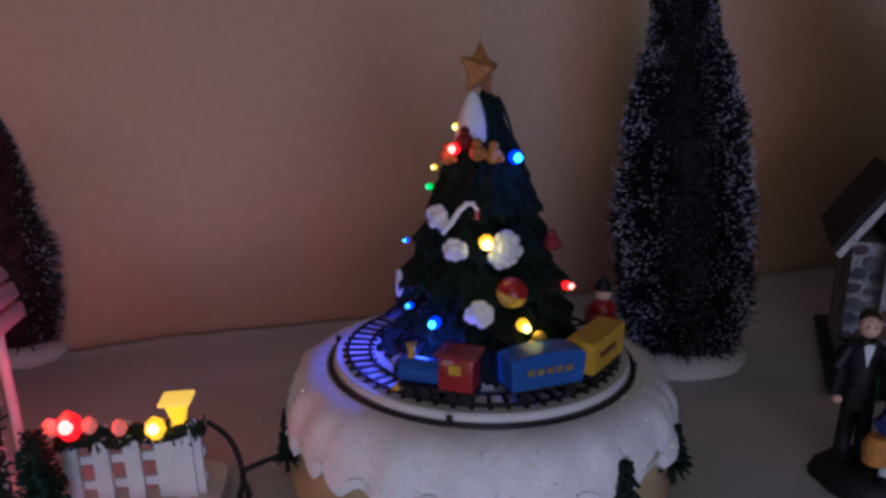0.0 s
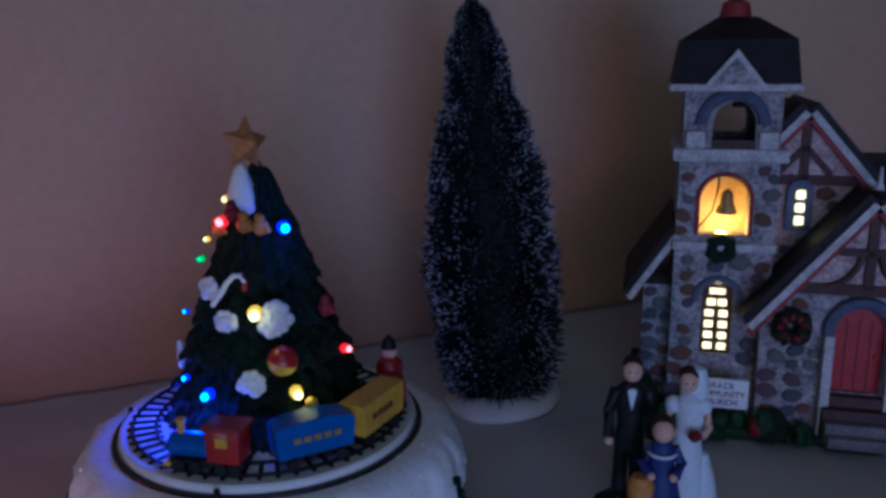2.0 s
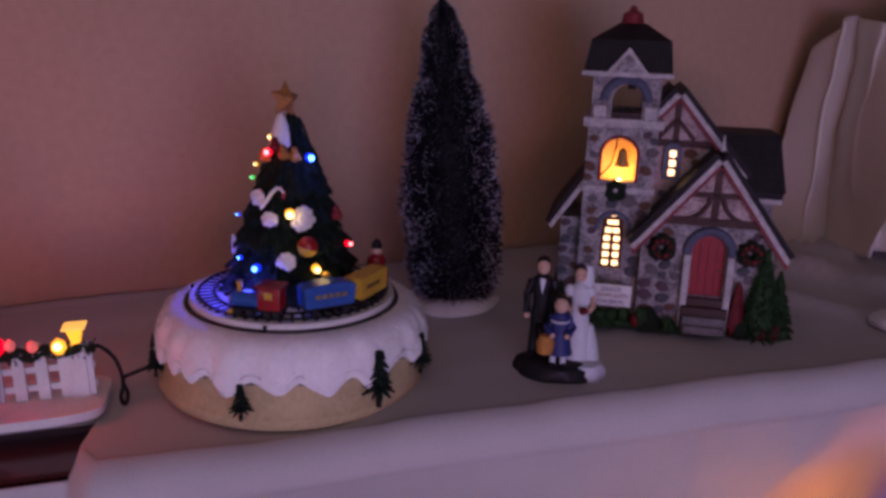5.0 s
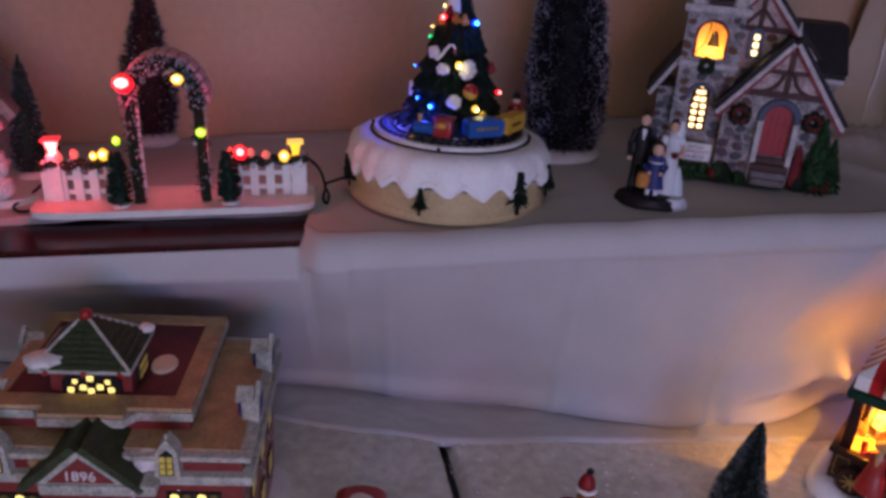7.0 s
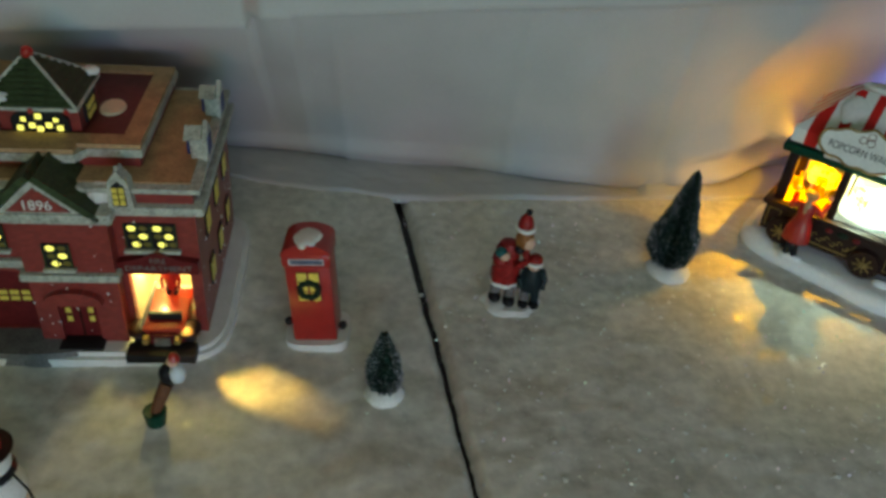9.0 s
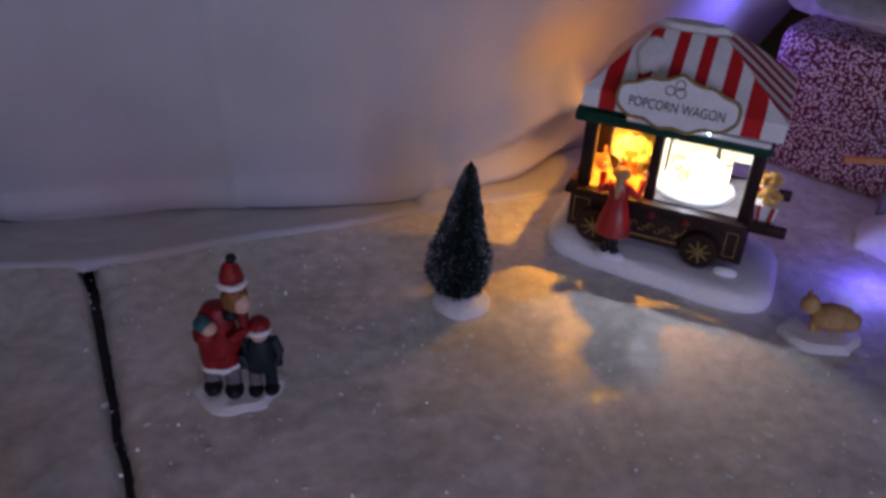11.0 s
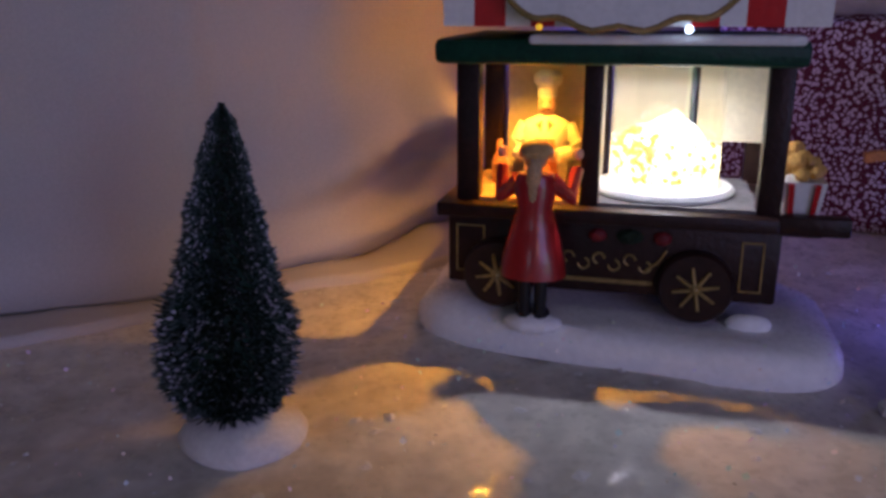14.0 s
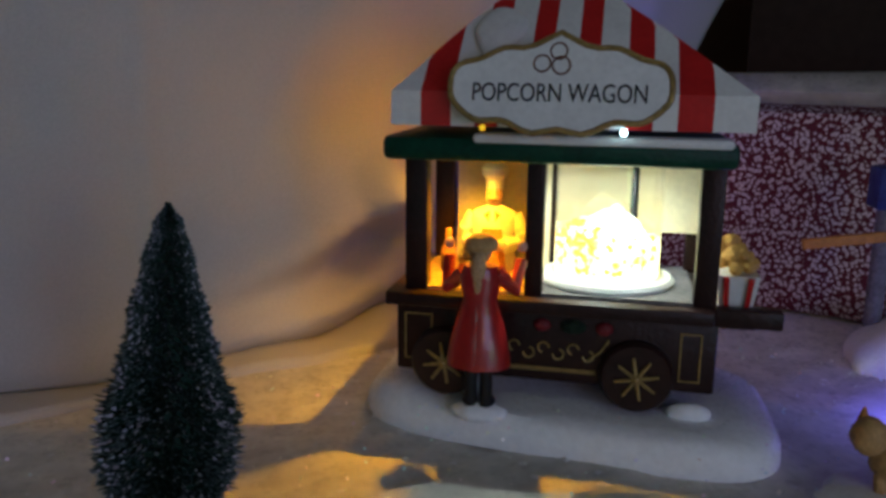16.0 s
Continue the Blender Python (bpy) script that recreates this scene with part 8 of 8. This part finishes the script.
tagged(part("baker_figurine", bm, [WHITE, SKIN, BASKET, BROWNH], m=pwg.matrix_world @ pose(-0.0290, 0.0370, 0.0605) @ Matrix.Diagonal((0.9, 0.9, 0.97, 1))), "white-clad vendor figurine with tall hat behind the counter", "figurine")
bm = BM()
lathe(bm, [(0, 0.0145), (0.0128, 0.0150), (0.0122, 0.021), (0.0092, 0.030), (0.0062, 0.038), (0.0082, 0.046), (0.0064, 0.0500), (0, 0.0505)], 22, mi=0, wob=0.08, sy=0.8)
for s in (-1, 1):
    tube(bm, [(s * 0.0030, 0, -0.0005), (s * 0.0030, 0, 0.014)], 0.0025, 2, 10)
    ball(bm, s * 0.0035, 0.002, 0.0005, 0.0032, 2, sy=1.4, sz=0.6, segs=10, rings=6)
    tube(bm, [(s * 0.0060, 0, 0.0475), (s * 0.0128, 0.003, 0.0415), (s * 0.0142, 0.010, 0.0500)], 0.0032, 0, 9, 0.0024)
    ball(bm, s * 0.0142, 0.011, 0.0550, 0.0021, 1, segs=9, rings=6)
ball(bm, 0, 0, 0.0555, 0.0046, 3, segs=14, rings=9)
ball(bm, 0, -0.004, 0.0480, 0.0030, 3, sz=2.8, segs=12, rings=8)
lathe(bm, [(0, 0.0555), (0.0062, 0.0556), (0.0066, 0.0572), (0.0056, 0.0592), (0.0034, 0.0606), (0, 0.0610)], 16, mi=4, wob=0.1)
tagged(part("customer_figurine", bm, [RED, SKIN, SUIT, HAIR, FUR], m=pwg.matrix_world @ pose(-0.0262, -0.0130, 0.0190) @ Matrix.Diagonal((1.0, 1.0, 1.11, 1))), "red-dressed customer figurine with blond hair at the wagon counter", "figurine")
# popping jar
part("turntable", lathe(BM(), [(0, 0), (0.0275, 0), (0.0280, 0.0012), (0.0265, 0.0028), (0, 0.0030)], 44, (0.0195, 0.0300, 0.0612)), WHITE, pwg, "white round plate")
jar = part("jar", lathe(BM(), [(0.0205, 0.0), (0.0215, 0.0), (0.0215, 0.0480), (0.0205, 0.0480)], 44, (0.0195, 0.0300, 0.0642)), FROSTED, pwg, "clear glass popcorn jar")
jar.visible_shadow = False
bm = BM()
rg = random.Random(33)
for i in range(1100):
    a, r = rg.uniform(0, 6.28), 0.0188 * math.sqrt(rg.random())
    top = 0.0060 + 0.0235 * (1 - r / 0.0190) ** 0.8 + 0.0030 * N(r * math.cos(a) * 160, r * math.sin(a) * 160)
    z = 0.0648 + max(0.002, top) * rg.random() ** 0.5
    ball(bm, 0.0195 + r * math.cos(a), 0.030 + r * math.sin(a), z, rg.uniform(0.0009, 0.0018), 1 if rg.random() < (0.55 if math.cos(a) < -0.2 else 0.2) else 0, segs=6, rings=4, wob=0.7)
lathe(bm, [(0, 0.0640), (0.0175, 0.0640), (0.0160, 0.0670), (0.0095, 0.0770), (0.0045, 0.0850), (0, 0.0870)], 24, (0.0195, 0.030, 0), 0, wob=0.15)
# kernels and core carry their own emission for the bulb's light through them
part("popcorn_heap", bm, [POPW, POPY], pwg, "popcorn heap given a glow for the bulb light")["kind"] = "stuff"
for x, z in ((0.0260, 0.088), (0.0035, 0.084)):
    part("jar_rod", tube(BM(), [(x, 0.034, 0.112), (x, 0.034, z)], 0.0010, segs=8), BLACK, pwg)
part("jar_bulb", ball(BM(), 0.0205, 0.0280, 0.0800, 0.0080, sz=1.5, segs=18, rings=12, wob=0.3), glow("white_bulb", (1.0, 0.95, 0.84), 10), pwg, "bright white bulb in the popcorn")
part("amber_bulb", ball(BM(), -0.0370, 0.0200, 0.1125, 0.0018, segs=10, rings=7), glow("amber_bulb", (1.0, 0.62, 0.12), 40), pwg, "amber bulb under the roof")
lamp("wagon_amber_lamp", "SPOT", pwg.matrix_world @ Matrix.Translation((-0.0370, 0.0140, 0.1090)), 1.15, (1.0, 0.37, 0.012), 0.0014, 146)
# added fill for the amber glow on the cloth, no bulb sits here
lamp("cloth_amber_fill", "POINT", pwg.matrix_world @ Matrix.Translation((-0.0580, 0.0750, 0.1060)), 0.13, (1.0, 0.36, 0.05), 0.0020)
lamp("wagon_white_lamp", "SPOT", pwg.matrix_world @ Matrix.Translation((0.0195, 0.0240, 0.1090)), 0.46, (0.92, 0.80, 0.86), 0.0018, 165)
# popcorn boxes on the side tray
for x, y, s in ((0.0690, 0.0150, 1.0), (0.0665, 0.0420, 1.0)):
    cupb = thing("popcorn_box", pwg.matrix_world @ pose(x, y, 0.0560), "red and white striped box heaped with popcorn on the tray", "popcorn box", "popcorn boxes")
    bm = BM()
    frus(bm, (-0.0058, 0.0058, -0.0058, 0.0058), 0.0, (-0.0078, 0.0078, -0.0078, 0.0078), 0.0150)
    part("carton", bm, WHITE, cupb)
    for k in (-0.0035, 0.0035):
        bm = BM()
        prism(bm, [(k - 0.0008, 0.0003), (k + 0.0008, 0.0003), (k * 1.3 + 0.0010, 0.0147), (k * 1.3 - 0.0010, 0.0147)], -0.0008, 0.0008, m=Matrix.Translation((0, -0.0068, 0)) @ Matrix.Rotation(radians(7.6), 4, "X"))
        part("stripe", bm, STRIPE, cupb)
    bm = BM()
    rg = random.Random(40 + int(y * 1000))
    for i in range(26):
        a, r = rg.uniform(0, 6.28), 0.0072 * math.sqrt(rg.random())
        ball(bm, r * math.cos(a), r * math.sin(a), 0.0160 + 0.0065 * (1 - (r / 0.0085) ** 2) * rg.uniform(0.6, 1.1), rg.uniform(0.0020, 0.0034), 0, segs=8, rings=5, wob=0.6)
    part("popcorn", bm, POP, cupb, "golden popcorn")["kind"] = "stuff"

# ---- riser in speckled fabric at the table's end ----
bm = BM()
box(bm, -0.03, 0.40, 0.0, 0.24, 0.0, 0.128, bevel=0.012)
for v in bm.verts:
    v.co.y += 0.006 * N(v.co.x * 20, v.co.z * 20)
riser = part("speckled_riser", bm, DOTS, m=pose(0.640, 0.372, -0.002, 0, 0, -58))
tagged(riser, "display riser covered in burgundy fabric with pale speckles", "riser", kind="structure")
bm = BM()
lathe(bm, [(0, 0), (0.16, 0), (0.165, 0.012), (0.14, 0.022), (0, 0.026)], 40, sx=1.35, sy=0.72, wob=0.2)
tagged(part("snow_drift", bm, SNOWG, m=pose(0.835, 0.335, 0.122, 0, 0, -58)), "off-white snow blanket laid on the riser", "snow", kind="structure")
bm = BM()
box(bm, 0.057, 0.60, 0.0, 0.02, 0.0, 0.7)
tagged(part("dark_cabinet", bm, DARKROOM, m=pose(0.90, 0.66, 0.0, 0, 0, -50)), "dark brown furniture side behind the riser", "cabinet", kind="structure")
# signal arm
sig = thing("barrier", pose(0.650, 0.255, 0.0, 0, 0, -35), "small orange barrier arm on a grey post", "barrier")
part("post", lathe(BM(), [(0, 0), (0.009, 0), (0.009, 0.004), (0.0045, 0.006), (0.0045, 0.090), (0, 0.092)], 14), GREYSTONE, sig)
part("arm", box(BM(), -0.032, 0.030, -0.005, -0.001, 0.0605, 0.0660, bevel=0.0008), BASKET, sig, "orange arm", m=Matrix.Rotation(radians(-8), 4, "Y"))
part("lamp_head", box(BM(), -0.008, 0.010, -0.008, 0.008, 0.078, 0.100, bevel=0.002), BLUED, sig, "dark blue head")
# animal figurine on a snow base
bm = BM()
lathe(bm, [(0, 0), (0.026, 0), (0.026, 0.003), (0.022, 0.006), (0, 0.007)], 26, mi=1, wob=0.15, sy=0.7)
ball(bm, 0.004, 0, 0.018, 0.0095, 0, sx=1.5, segs=16, rings=10, wob=0.2)
ball(bm, -0.012, -0.001, 0.027, 0.0062, 0, sz=1.1, segs=12, rings=8)
for x in (-0.006, -0.002, 0.010, 0.014):
    tube(bm, [(x, 0.002 * (1 if x > 0 else -1), 0.005), (x, 0, 0.015)], 0.0022, 0, 8)
lathe(bm, [(0, 0), (0.0022, 0), (0.0006, 0.005), (0, 0.0055)], 8, (-0.013, 0.002, 0.031), 2)
ball(bm, 0.016, 0, 0.016, 0.0070, 0, segs=12, rings=8, wob=0.3)
tagged(part("animal_figurine", bm, [FUR, SNOWM, BASKET, BROWNH], m=pose(0.512, 0.148, 0.0, 0, 0, -25)), "tan animal figurine on a white snowy base", "figurine")
# pale puff of snow on the table by the riser
tagged(part("snow_pile", ball(BM(), 0, 0, 0, 0.045, sx=1.3, sy=0.9, sz=0.55, segs=40, rings=22, wob=0.10), SNOWM, m=pose(0.675, 0.228, 0.0)), "soft heap of white artificial snow by the riser", "snow", kind="structure")
